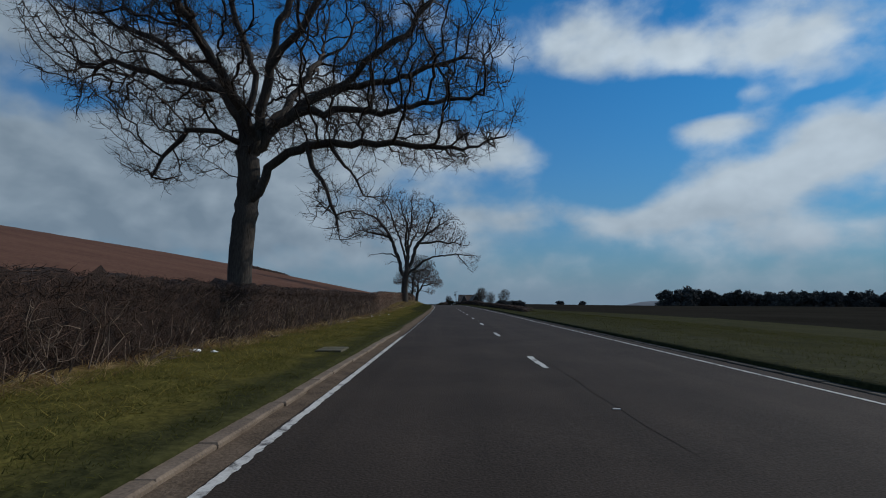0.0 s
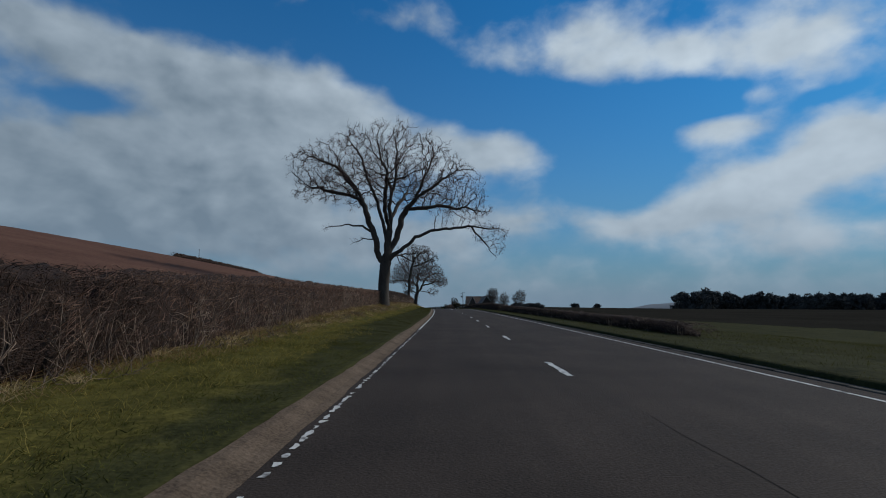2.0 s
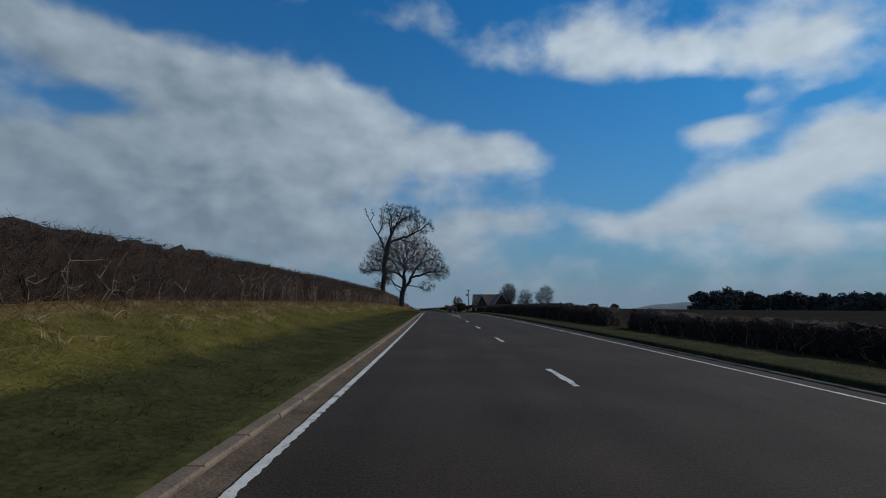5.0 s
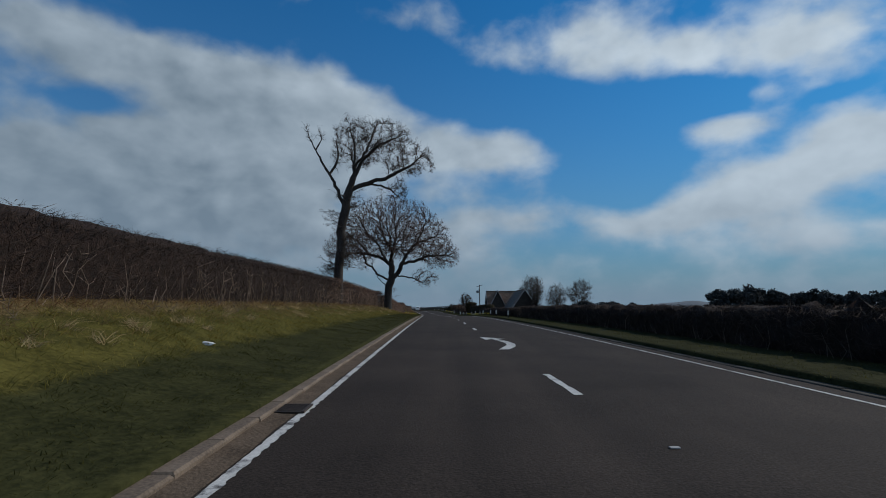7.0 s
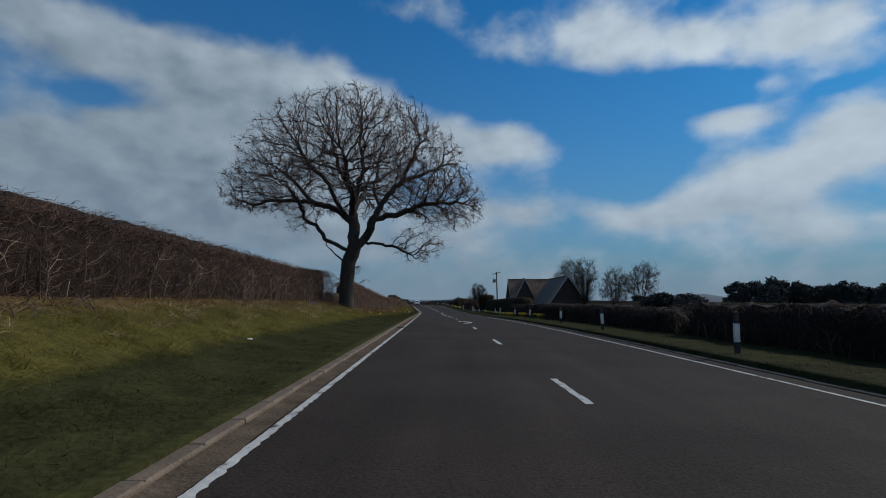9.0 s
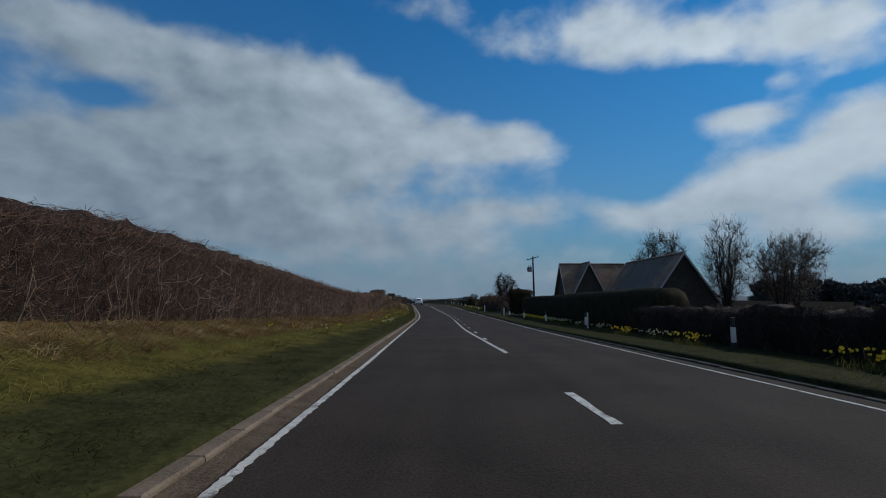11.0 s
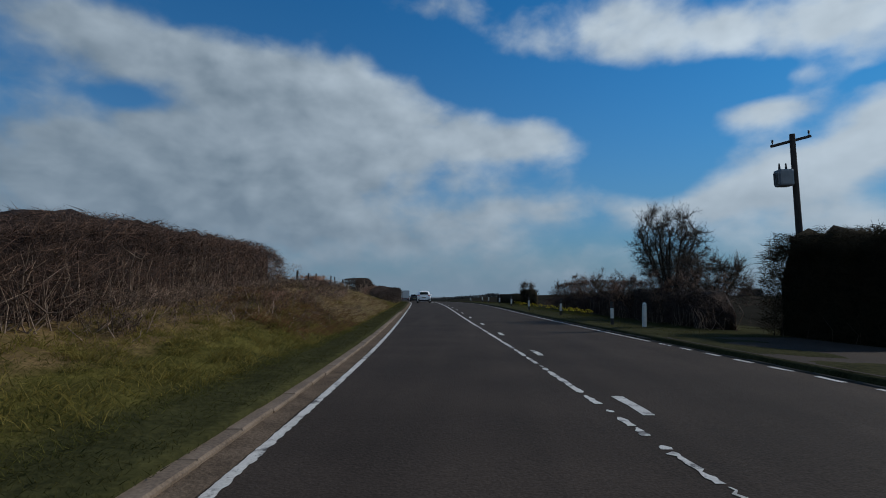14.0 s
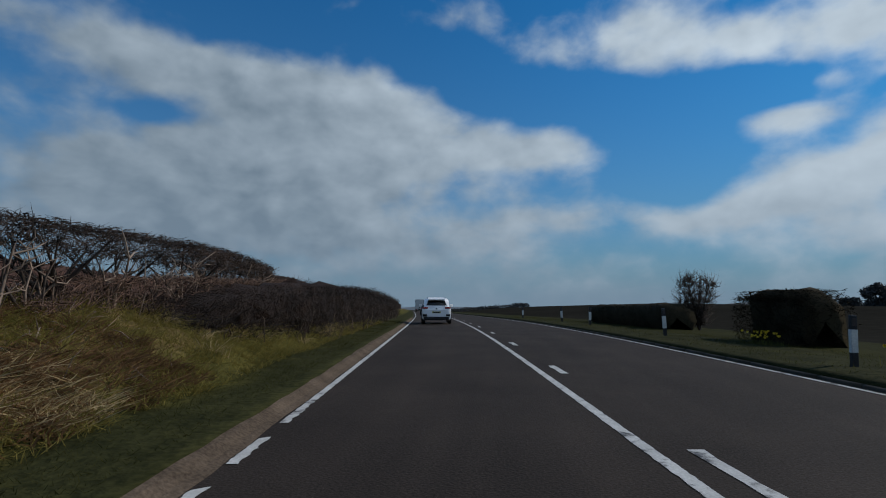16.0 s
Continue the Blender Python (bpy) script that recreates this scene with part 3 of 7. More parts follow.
# ---------------------------------------------------------------- ground sheet
def ground_sheet():
    s = np.concatenate([[-900, -500, -250, -120], np.arange(-60, 0, 4), np.arange(0, 260, 1.25), np.arange(260, 314, 0.4), np.arange(314, 360, 1.25), np.arange(360, 480, 5), [500, 540, 600, 680, 800, 1000, 1300, 1700, 2300, 3000, 3800, 4500]])
    d = np.array([-3000, -1600, -800, -400, -220, -140, -90, -62, -58, -45, -33, -24, -18, -14, -12, -11, -10.2, -9.5, -9.25, -9, -8.75, -8.5, -8.25, -8, -7.75, -7.5, -7.25, -7, -6.75, -6.5, -6.25, -6, -5.8, -5.6, -5.4, -5.2, -4.8, -4.4, -4.2, -4.0, -3.99, -2, 2, 4.19, 4.2, 4.5, 4.9, 5.3, 5.8, 6.4, 7, 7.8, 8.6, 9.6, 11, 13, 16, 20, 26, 34, 45, 58, 62, 90, 140, 220, 400, 700, 1100, 1700, 3000])
    S, D = np.meshgrid(s, d, indexing="ij")
    D = np.where((D > -4.45) & (D < -3.98), D + np.interp(S, (15, 24, 86, 94, 215, 240, 290, 298), (-0.09, 0.0, 0.0, -0.09, -0.09, -0.27, -0.27, -0.1)), D)
    Z = land(S, D)
    Z = np.where((d > -3.995) & (d < 4.195), -0.25, Z)
    P = place(S, D, Z)
    nd_ = len(d)
    i, j = np.meshgrid(np.arange(len(s) - 1), np.arange(nd_ - 1), indexing="ij")
    a = i * nd_ + j
    F = np.stack([a, a + 1, a + nd_ + 1, a + nd_], -1).reshape(-1, 4)
    sc = (s[:-1] + s[1:])[i.ravel()] / 2
    dc = ((d[:-1] + d[1:]) / 2)[j.ravel()]
    idx = np.zeros(len(F), int)
    idx[(dc < -11)] = 1
    idx[(dc > 4)] = 4
    idx[(dc > 7.2)] = 2
    idx[(dc > 60)] = 3
    idx[(dc > 14) & (sc > 120)] = 3
    me = mesh_from("ground", P, F, [M["verge"], M["plough"], M["field"], M["far_field"], M["verge_dull"]], idx, flat=False)
    edge = np.interp(S, (0, 45, 60, 130, 200, 218, 256, 276, 308, 322), (-4.7, -4.9, -6.5, -6.3, -6.5, -5.6, -5.5, -5.15, -5.3, -5.6))
    dry = np.interp(S, (0, 60, 205, 218, 256, 269, 280, 300, 310, 322), (-7.5, -8.7, -8.7, -7.3, -7.0, -6.8, -5.5, -5.8, -7.4, -7.6))
    wild = np.clip((edge + 0.35 - D) / 0.7, 0, 1) + np.clip((dry + 0.4 - D) / 0.8, 0, 1)
    wild = np.where(D > 0, np.clip((D - 4.9) / 1.2, 0, 0.7), wild)
    me.attributes.new("wildness", "FLOAT", "POINT").data.foreach_set("value", wild.astype(np.float32).ravel())
    tagged(new("ground", me), "grass verges, red ploughed hillside and green arable fields", "ground", kind="structure")


ground_sheet()


def strip(s, d0, d1, z0, z1=None):
    """A ribbon along the road between two offsets; offsets and heights may change along it."""
    s = np.asarray(s, float)
    a = place(s, np.broadcast_to(d0, s.shape), np.broadcast_to(z0, s.shape))
    b = place(s, np.broadcast_to(d1, s.shape), np.broadcast_to(z0 if z1 is None else z1, s.shape))
    v = np.stack([a, b], 1).reshape(-1, 3)
    i = np.arange(len(s) - 1) * 2
    return v, np.stack([i, i + 1, i + 3, i + 2], -1)


ROAD_S = np.concatenate([np.arange(-60, 420, 2.0), np.arange(420, 1200, 20.0)])


def road_edge_left(s):
    return np.interp(s, (215, 240), (-3.58, -3.78))


def road_edge_right(s):
    return np.interp(s, (215, 245), (3.6, 4.0))


road = tagged(new("road", mesh_from("road", *strip(ROAD_S, -4.45, np.interp(ROAD_S, (215, 245), (4.05, 4.45)), 0.0), M["asphalt"])),
              "dark grey worn asphalt carriageway of a rural two-lane road", "road", kind="structure")
across = np.stack([np.full(len(ROAD_S), -4.45), np.interp(ROAD_S, (215, 245), (4.05, 4.45))], 1)
road.data.attributes.new("across", "FLOAT", "POINT").data.foreach_set("value", across.astype(np.float32).ravel())


def dark_blotch(s0, s1, d0, d1, seed):
    """A dark ragged blotch on the carriageway, of thin slivers across the lane."""
    rng = np.random.default_rng(seed)
    pieces = []
    for k in range(7):
        mid, ln = (d0 + d1) / 2 + rng.normal() * (d1 - d0) * 0.16, (d1 - d0) * rng.uniform(0.2, 0.5)
        c = (s0 + s1) / 2 + rng.normal() * (s1 - s0) * 0.16
        u = np.linspace(-1, 1, 15)
        half = (s1 - s0) * 0.13 * np.sqrt(1.001 - u ** 2) * rng.uniform(0.4, 1.3, 15)
        bend = (s1 - s0) * 0.08 * np.sin(u * 2 + rng.uniform(0, 6))
        a = place(c + bend - half, mid + u * ln, 0.003 + 0.0004 * k)
        b = place(c + bend + half, mid + u * ln, 0.003 + 0.0004 * k)
        q = np.arange(14) * 2
        pieces.append((np.stack([a, b], 1).reshape(-1, 3), np.stack([q, q + 1, q + 3, q + 2], -1)))
    part("dark_stain", mesh_from("dark_stain", *merge(pieces), M["patch"]), None, road, "dark ragged blotch on the asphalt")


dark_blotch(246.4, 247.9, -3.9, -3.0, 1)
# dark sealed joint beside the centre line
def tar_seam():
    pieces = []
    s = -20.0
    while s < 44:
        ln = random.uniform(1.5, 9)
        q = np.arange(s, s + ln, 0.5)
        mid = 0.19 + 0.03 * np.sin(q * 0.7) + 0.015 * np.sin(q * 3.1)
        w = 0.004 * np.clip(np.minimum(q - s, s + ln - q), 0.1, 1)
        if len(q) > 2:
            pieces.append(strip(q, mid - w, mid + w, 0.003))
        s += ln + random.uniform(0.3, 4)
    part("centre_joint", mesh_from("centre_joint", *merge(pieces), M["patch"]), None, road, "dark broken tar seam")


tar_seam()
# apron of the gateway
part("gateway_apron", mesh_from("gateway_apron", *strip(np.arange(263, 272.6, 0.8), 4.44, 8.4, 0.112, 0.09), M["asphalt"]), None, road, "dark worn gateway apron")


def dash(s0, s1, d, w, ragged=0.02):
    n = max(3, int((s1 - s0) / 0.25) + 1)
    s = np.linspace(s0, s1, n)
    r = np.random.uniform(-ragged, ragged, (2, n))
    return mesh_from("dash", *strip(s, d - w / 2 + r[0], d + w / 2 + r[1], 0.006), M["paint"])


# centre line: two-metre marks every nine metres, later a solid line with one-metre marks every six
for k in range(-3, 24):
    s0 = 9 * k + 1.15
    if (135 < s0 < 146) or (190 < s0 < 203):
        if not (135 < s0 < 138 or 189.5 < s0 < 191.9):
            continue
    part("centre_dash", dash(s0, s0 + 2.1, 0.0, 0.12), None, road)
for k in range(60):
    s0 = 217.4 + 5.75 * k
    part("offside_dash", dash(s0, s0 + 1.1, np.interp(s0, (215, 235), (0.0, 0.1)), 0.13), None, road)


def worn_line(name, s0, s1, d, w, keep, label, ribs=0.0):
    """A painted line with frayed edges; where keep falls below one it has bare spots. ribs frays the lane-side edge in even teeth."""
    rng = np.random.default_rng(1000 + int(s0 * 3 + w * 1000))
    s = np.arange(s0, s1, 0.0625)
    n = len(s)
    k = np.array([keep(v) for v in s])
    slow = np.convolve(rng.normal(size=n + 24), np.ones(25) / 5, "valid")
    quick = np.convolve(rng.normal(size=n + 3), np.ones(4) / 2, "valid")
    bare = slow * 0.25 + quick * 1.0
    limit = np.interp(k, (0, 0.6, 0.85, 0.95, 1), (-9, 0.2, 1.0, 1.7, 9))
    on = bare < limit
    on &= (k > 0.8) | (ribs == 0) | (np.arange(n) % 4 < 2) | (bare < -0.7)
    fray = 0.0025 + 0.04 * (1 - k).clip(0, 0.3)
    thin = (1 - np.clip((limit - bare) / 0.7, 0, 1)) * w * 0.38
    a = d(s) - w / 2 + thin * rng.uniform(0.3, 1.2, n) + rng.normal(size=n) * fray + np.clip(slow, 0, 2) * (1 - k) * 0.03 + np.where(k < 0.8, 0.045, np.where(k < 0.9, 0.025, 0))
    b = d(s) + w / 2 - thin * rng.uniform(0.3, 1.2, n) + rng.normal(size=n) * fray - np.clip(-slow, 0, 2) * (1 - k) * 0.03 + ribs * np.sign(np.sin(s * 2 * math.pi / 0.25))
    v, f = strip(s, a, np.maximum(b, a + 0.02), 0.006)
    f = f[on[:-1]]
    part(name, mesh_from(name, v, f, M["paint"]), None, road, label)


def keep_left(s):
    if 19 < s < 62:
        return 0.79
    if 191.35 < s < 192.3:
        return 0.0
    if 299.4 < s < 300.0 or 298.1 < s < 298.6 or 296.9 < s < 297.3 or 295.4 < s < 295.8 or 294.0 < s < 294.5 or 246.6 < s < 247.6:
        return 0.0
    return 0.965


worn_line("near_edge_line", -30, 480, road_edge_left, 0.10, keep_left, "worn white edge line", 0.008)
worn_line("far_edge_line", -30, 262.5, road_edge_right, 0.07, lambda s: 0.985, "thin white edge line")
worn_line("far_edge_line", 272.5, 480, road_edge_right, 0.085, lambda s: 0.985, "thin white edge line")
worn_line("solid_centre_line", 217, 480, lambda s: np.interp(s, (217, 232), (0.0, -0.3)), 0.12, lambda s: 0.66 if 252 < s < 262 else 0.85 if 262 < s < 280 else 0.97, "solid white centre line, worn")
for k in range(8):
    part("gateway_dash", dash(263.2 + k * 1.15, 263.8 + k * 1.15, 4.0, 0.1), None, road)


def deflection_arrow(s0):
    """A curved arrow that sends traffic to the left of the centre line."""
    t = np.linspace(0, 1, 16)
    ds = s0 + 4.4 * t
    mid = np.interp(t, (0, 0.1, 0.2, 0.32, 0.45, 0.6, 0.8, 1), (-0.10, 0.04, 0.18, 0.31, 0.38, 0.36, 0.27, 0.12))
    w = np.interp(t, (0, 0.2, 0.45, 0.7, 1), (0.29, 0.33, 0.26, 0.24, 0.20))
    v, f = strip(ds, mid - w / 2, mid + w / 2, 0.006)
    tip = place(np.array([s0 + 3.75, s0 + 5.4, s0 + 4.25]), np.array([-0.24, -0.31, 0.58]), 0.006)
    tip2 = place(np.array([s0 + 4.25, s0 + 4.45]), np.array([0.0, 0.22]), 0.006)
    v2 = np.stack([tip[0], tip2[0], tip2[1], tip[2], tip[1]])
    bm = bmesh.new()
    vs = [bm.verts.new(p) for p in v]
    for q in f:
        bm.faces.new([vs[i] for i in q])
    hv = [bm.verts.new(Vector(p) + Vector((0, 0, 0.002))) for p in v2]
    bm.faces.new((hv[0], hv[1], hv[4]))
    bm.faces.new((hv[1], hv[2], hv[4]))
    bm.faces.new((hv[2], hv[3], hv[4]))
    bmesh.ops.recalc_face_normals(bm, faces=bm.faces)
    part("deflection_arrow", bm, M["paint"], road, "curved white arrow, worn")


deflection_arrow(143.3)
deflection_arrow(197.4)

# soil washed over the channel and the buried kerb
def soil_drift(s0, s1, d_in, d_out, z):
    s = np.arange(s0, s1, 0.4)
    a = d_in + 0.012 * np.sin(s * 1.9) + np.random.uniform(-0.012, 0.012, len(s))
    b = np.full(len(s), d_out)
    outer = b - 0.10 * min(1, z / 0.1) ** 3 - np.random.uniform(0.0, 0.04, len(s)) - 0.03 * np.sin(s * 0.37) * (z > 0.05)
    rise = z * np.clip(np.minimum(s - s0, s1 - s) / 4, 0.2, 1)
    v1, f1 = strip(s, outer, b, rise + 0.016, rise)
    v2, f2 = strip(s, b, (a + b) / 2, rise, rise * 0.35)
    v3, f3 = strip(s, (a + b) / 2, a, rise * 0.35, 0.004)
    part("soil_drift", mesh_from("soil_drift", *merge([(v1, f1), (v2, f2), (v3, f3)]), M["soil"], flat=False), None, road, "brown silt along the kerb")


soil_drift(-20, 23, -3.655, -3.96, 0.025)
soil_drift(21, 92, -3.66, -3.93, 0.09)
soil_drift(91, 228, -3.655, -3.96, 0.025)
soil_drift(226, 242, -3.76, -4.05, 0.025)
soil_drift(240, 296, -3.85, -4.14, 0.025)
soil_drift(292, 345, -3.85, -4.03, 0.08)

# ---------------------------------------------------------------- bare trees
def grow(limbs, attract, step=0.4, reach=4.0, kill=0.7, rng=None, iters=160, lift=0.04, wiggle=1.0, outward=0.0):
    """Branch skeleton that grows from given limbs into a cloud of points: places and parents."""
    P, par, girth = [], [], [0.0]
    for limb in limbs:
        start = None
        pts = [np.array(p, float) for p in limb]
        if P:
            dd = np.linalg.norm(np.array(P) - pts[0], axis=1)
            start = int(np.argmin(dd))
            pts[0] = P[start]
        else:
            P.append(pts[0])
            par.append(-1)
            start = 0
        drift = np.zeros(3)
        total, run = sum(np.linalg.norm(b - a) for a, b in zip(pts[:-1], pts[1:])), 0.0
        for a, b in zip(pts[:-1], pts[1:]):
            n = max(1, int(np.linalg.norm(b - a) / step))
            for k in range(1, n + 1):
                q = a + (b - a) * k / n
                drift = drift * 0.75 + rng.normal(size=3) * 0.075 * wiggle * (1 if q[2] > 4 else 0.15)
                q = q + drift
                run += np.linalg.norm(b - a) / n
                girth.append(0.05 * total ** 0.6 * (1 - 0.85 * run / total))
                P.append(q)
                par.append(start)
                start = len(P) - 1
    A = attract.copy()
    hub = attract.mean(0) * (0.5, 0.5, 0.0) + np.array([0, 0, attract[:, 2].min() * 0.9])
    pos = np.array(P)
    dist = np.full(len(A), 1e9)
    near = np.zeros(len(A), int)

    def update(lo):
        nonlocal dist, near
        new_p = np.array(P[lo:])
        for c in range(0, len(new_p), 256):
            blk = new_p[c:c + 256]
            d2 = np.linalg.norm(A[:, None, :] - blk[None], axis=2)
            k = d2.argmin(1)
            v = d2[np.arange(len(A)), k]
            better = v < dist
            dist = np.where(better, v, dist)
            near = np.where(better, lo + c + k, near)

    update(0)
    for _ in range(iters):
        live = dist > kill
        A, dist, near = A[live], dist[live], near[live]
        if len(A) == 0:
            break
        act = dist < reach
        if not act.any():
            reach *= 1.5
            continue
        nodes = np.unique(near[act])
        lo = len(P)
        for n_ in nodes:
            sel = act & (near == n_)
            v = A[sel] - P[n_]
            v = (v / np.linalg.norm(v, axis=1, keepdims=True)).sum(0)
            ray = P[n_] - hub
            v = v / (np.linalg.norm(v) + 1e-6) + ray * outward / (np.linalg.norm(ray) + 1e-6) + rng.normal(size=3) * 0.40 + np.array([0, 0, lift])
            v /= np.linalg.norm(v)
            P.append(P[n_] + v * step)
            par.append(int(n_))
        update(lo)
        if len(P) > 17000:
            break
    return np.array(P), np.array(par), np.array(girth)


def radii(par, tip=0.012, power=2.4):
    n = len(par)
    acc = np.zeros(n)
    kids = np.bincount(par[par >= 0], minlength=n)
    acc[kids == 0] = tip ** power
    for i in range(n - 1, 0, -1):
        acc[par[i]] += acc[i]
    return acc ** (1 / power), kids


def twig_spray(P, par, r, rng, limit, count, length, radius, droop=0.0):
    """Fine twigs on the thin branches, each with side shoots."""
    idx = np.where((r < limit) & (par >= 0))[0]
    idx = rng.choice(idx, count)
    base = P[idx]
    dirs = P[idx] - P[par[idx]]
    dirs /= np.linalg.norm(dirs, axis=1, keepdims=True) + 1e-9
    v = dirs * 0.7 + rng.normal(size=(count, 3)) * 0.75
    v[:, 2] += 0.10 - droop
    v /= np.linalg.norm(v, axis=1, keepdims=True)
    ln = length * rng.uniform(0.4, 1.2, (count, 1))
    mid = base + v * ln * 0.5 + rng.normal(size=(count, 3)) * 0.12 * ln
    end = base + v * ln + np.array([0, 0, 1.0]) * ln * (0.18 - droop * 0.5) + rng.normal(size=(count, 3)) * 0.1 * ln
    out = [sticks(base, mid, end, radius)]
    for _ in range(2):
        f = rng.uniform(0.2, 0.9, (count, 1))
        b2 = np.where(f < 0.5, base + (mid - base) * f * 2, mid + (end - mid) * (f * 2 - 1))
        v2 = v * 0.6 + rng.normal(size=(count, 3)) * 0.65
        v2[:, 2] += 0.15 - droop
        v2 /= np.linalg.norm(v2, axis=1, keepdims=True)
        l2 = ln * rng.uniform(0.3, 0.65, (count, 1))
        out.append(cones(b2, b2 + v2 * l2 + np.array([0, 0, 0.1]) * l2, radius * 0.75))
    return out


def limb_mesh(name, P, par, r, keep, mt, sides=3):
    """Round tapering limbs along the chains of the skeleton."""
    n = len(P)
    best = np.full(n, -1)
    order = np.argsort(r)
    for i in order:
        if par[i] >= 0 and keep[i]:
            best[par[i]] = i
    cu = bpy.data.curves.new(name, "CURVE")
    cu.dimensions, cu.bevel_depth, cu.bevel_resolution, cu.use_fill_caps = "3D", 1.0, sides, True
    for i in range(n):
        if not keep[i] or (par[i] >= 0 and keep[par[i]] and best[par[i]] == i):
            continue
        chain = ([par[i]] if par[i] >= 0 else []) + [i]
        while best[chain[-1]] >= 0:
            chain.append(best[chain[-1]])
        if len(chain) < 2:
            continue
        sp = cu.splines.new("POLY")
        sp.points.add(len(chain) - 1)
        rr = r[chain].copy()
        if par[i] >= 0:
            rr[0] = min(rr[0], rr[1] * 1.25)
        co = np.c_[P[chain], np.ones(len(chain))]
        sp.points.foreach_set("co", co.ravel())
        sp.points.foreach_set("radius", rr)
        sp.use_smooth = True
    tmp = bpy.data.objects.new(name, cu)
    me = bpy.data.meshes.new_from_object(tmp)
    bpy.data.objects.remove(tmp)
    bpy.data.curves.remove(cu)
    me.materials.clear()
    me.materials.append(mt)
    return me


def tree(label, m, limbs, blobs, n_attract, trunk_r, twigs=9000, twig_len=0.9, twig_r=0.011, seed=1, mat_twig="twig", step=0.42, kill=0.75, shag=None, group="roadside trees", flare=1.35, droop=0.0, power=2.4, reach=4.0, shell=0.5, wiggle=1.0, outward=0.55, dome=False, slim=0.88):
    rng = np.random.default_rng(seed)
    pts = []
    wsum = sum(b[6] for b in blobs)
    for cx, cy, cz, rx, ry, rz, w in blobs:
        k = int(n_attract * w / wsum)
        v = rng.normal(size=(k, 3))
        v /= np.linalg.norm(v, axis=1, keepdims=True)
        v *= rng.uniform(shell ** 3, 1, (k, 1)) ** (1 / 3)
        if dome and not pts:
            v[:, 2] = np.abs(v[:, 2])
        pts.append(v * (rx, ry, rz) + (cx, cy, cz))
    P, par, girth = grow(limbs, np.concatenate(pts), step=step, kill=kill, rng=rng, reach=reach, wiggle=wiggle, outward=outward)
    r, kids = radii(par, power=power)
    lev = np.clip((np.log(np.maximum(r, 1e-4)) - math.log(0.012)) / (math.log(r[0]) - math.log(0.012)), 0, 1)
    r = 0.012 * (trunk_r / 0.012) ** (lev ** slim)
    r[:len(girth)] = np.maximum(r[:len(girth)], np.minimum(girth, trunk_r * 0.4))
    foot = np.clip(1 - P[:, 2] / 1.2, 0, 1)
    r = r * (1 + (flare - 1) * foot ** 1.5)
    ob = thing("tree", label, "tree", m, group)
    thick = r > 0.07
    part("trunk", limb_mesh("trunk", P, par, r, thick, M["bark"], 4), None, ob)
    fine = limb_mesh("crown", P, par, r, ~thick, M[mat_twig], 1)
    sprays = twig_spray(P, par, r, rng, 0.05, twigs, twig_len, twig_r, droop)
    if shag is not None:
        z0, z1, wide, count = shag
        t = P[(P[:, 2] > z0) & (P[:, 2] < z1) & (r > 0.15)]
        bosses = t[rng.integers(0, len(t), max(4, count // 8))]
        which = rng.integers(0, len(bosses), count)
        ang = (which % 4 == 0) * math.pi + rng.normal(size=count) * 0.9
        face = np.stack([np.cos(ang), np.sin(ang), rng.normal(size=count) * 0.22], -1)
        ln = wide * rng.uniform(0.35, 1.0, (count, 1))
        knots = [bosses[which] + np.array([0, 0, 1.0]) * rng.normal(size=(count, 1)) * 0.25]
        for q in (0.3, 0.55, 0.8, 1.0):
            knots.append(knots[0] + face * ln * q + rng.normal(size=(count, 3)) * 0.07 * ln + np.array([0, 0, 0.22]) * ln * q * q)
        sprays.append(sticks(knots[0], knots[1], knots[2], np.full(count, 0.026)))
        sprays.append(sticks(knots[2], knots[3], knots[4], np.full(count, 0.017)))
        for _ in range(16):
            q = rng.uniform(0.15, 1.0, (count, 1))
            k = np.minimum((q[:, 0] * 4).astype(int), 3)
            both = np.stack(knots)
            b = both[k, np.arange(count)] * (1 - q * 4 % 1) + both[k + 1, np.arange(count)] * (q * 4 % 1)
            v = (face * 0.45 + rng.normal(size=(count, 3)) * (0.6, 0.6, 0.45) + np.array([0, 0, 0.12])) * ln * 0.34 * rng.uniform(0.4, 1.0, (count, 1))
            sprays.append(sticks(b, b + v * 0.5 + rng.normal(size=(count, 3)) * 0.03, b + v, np.full(count, 0.010)))
            for _ in range(3):
                b2 = b + v * rng.uniform(0.3, 0.95, (count, 1))
                sprays.append(cones(b2, b2 + v * 0.3 + rng.normal(size=(count, 3)) * 0.10, np.full(count, 0.007)))
    part("crown", fine, None, ob)
    part("twig_growth", mesh_from("twig_growth", *merge(sprays), M[mat_twig]), None, ob)["kind"] = "stuff"
    return ob


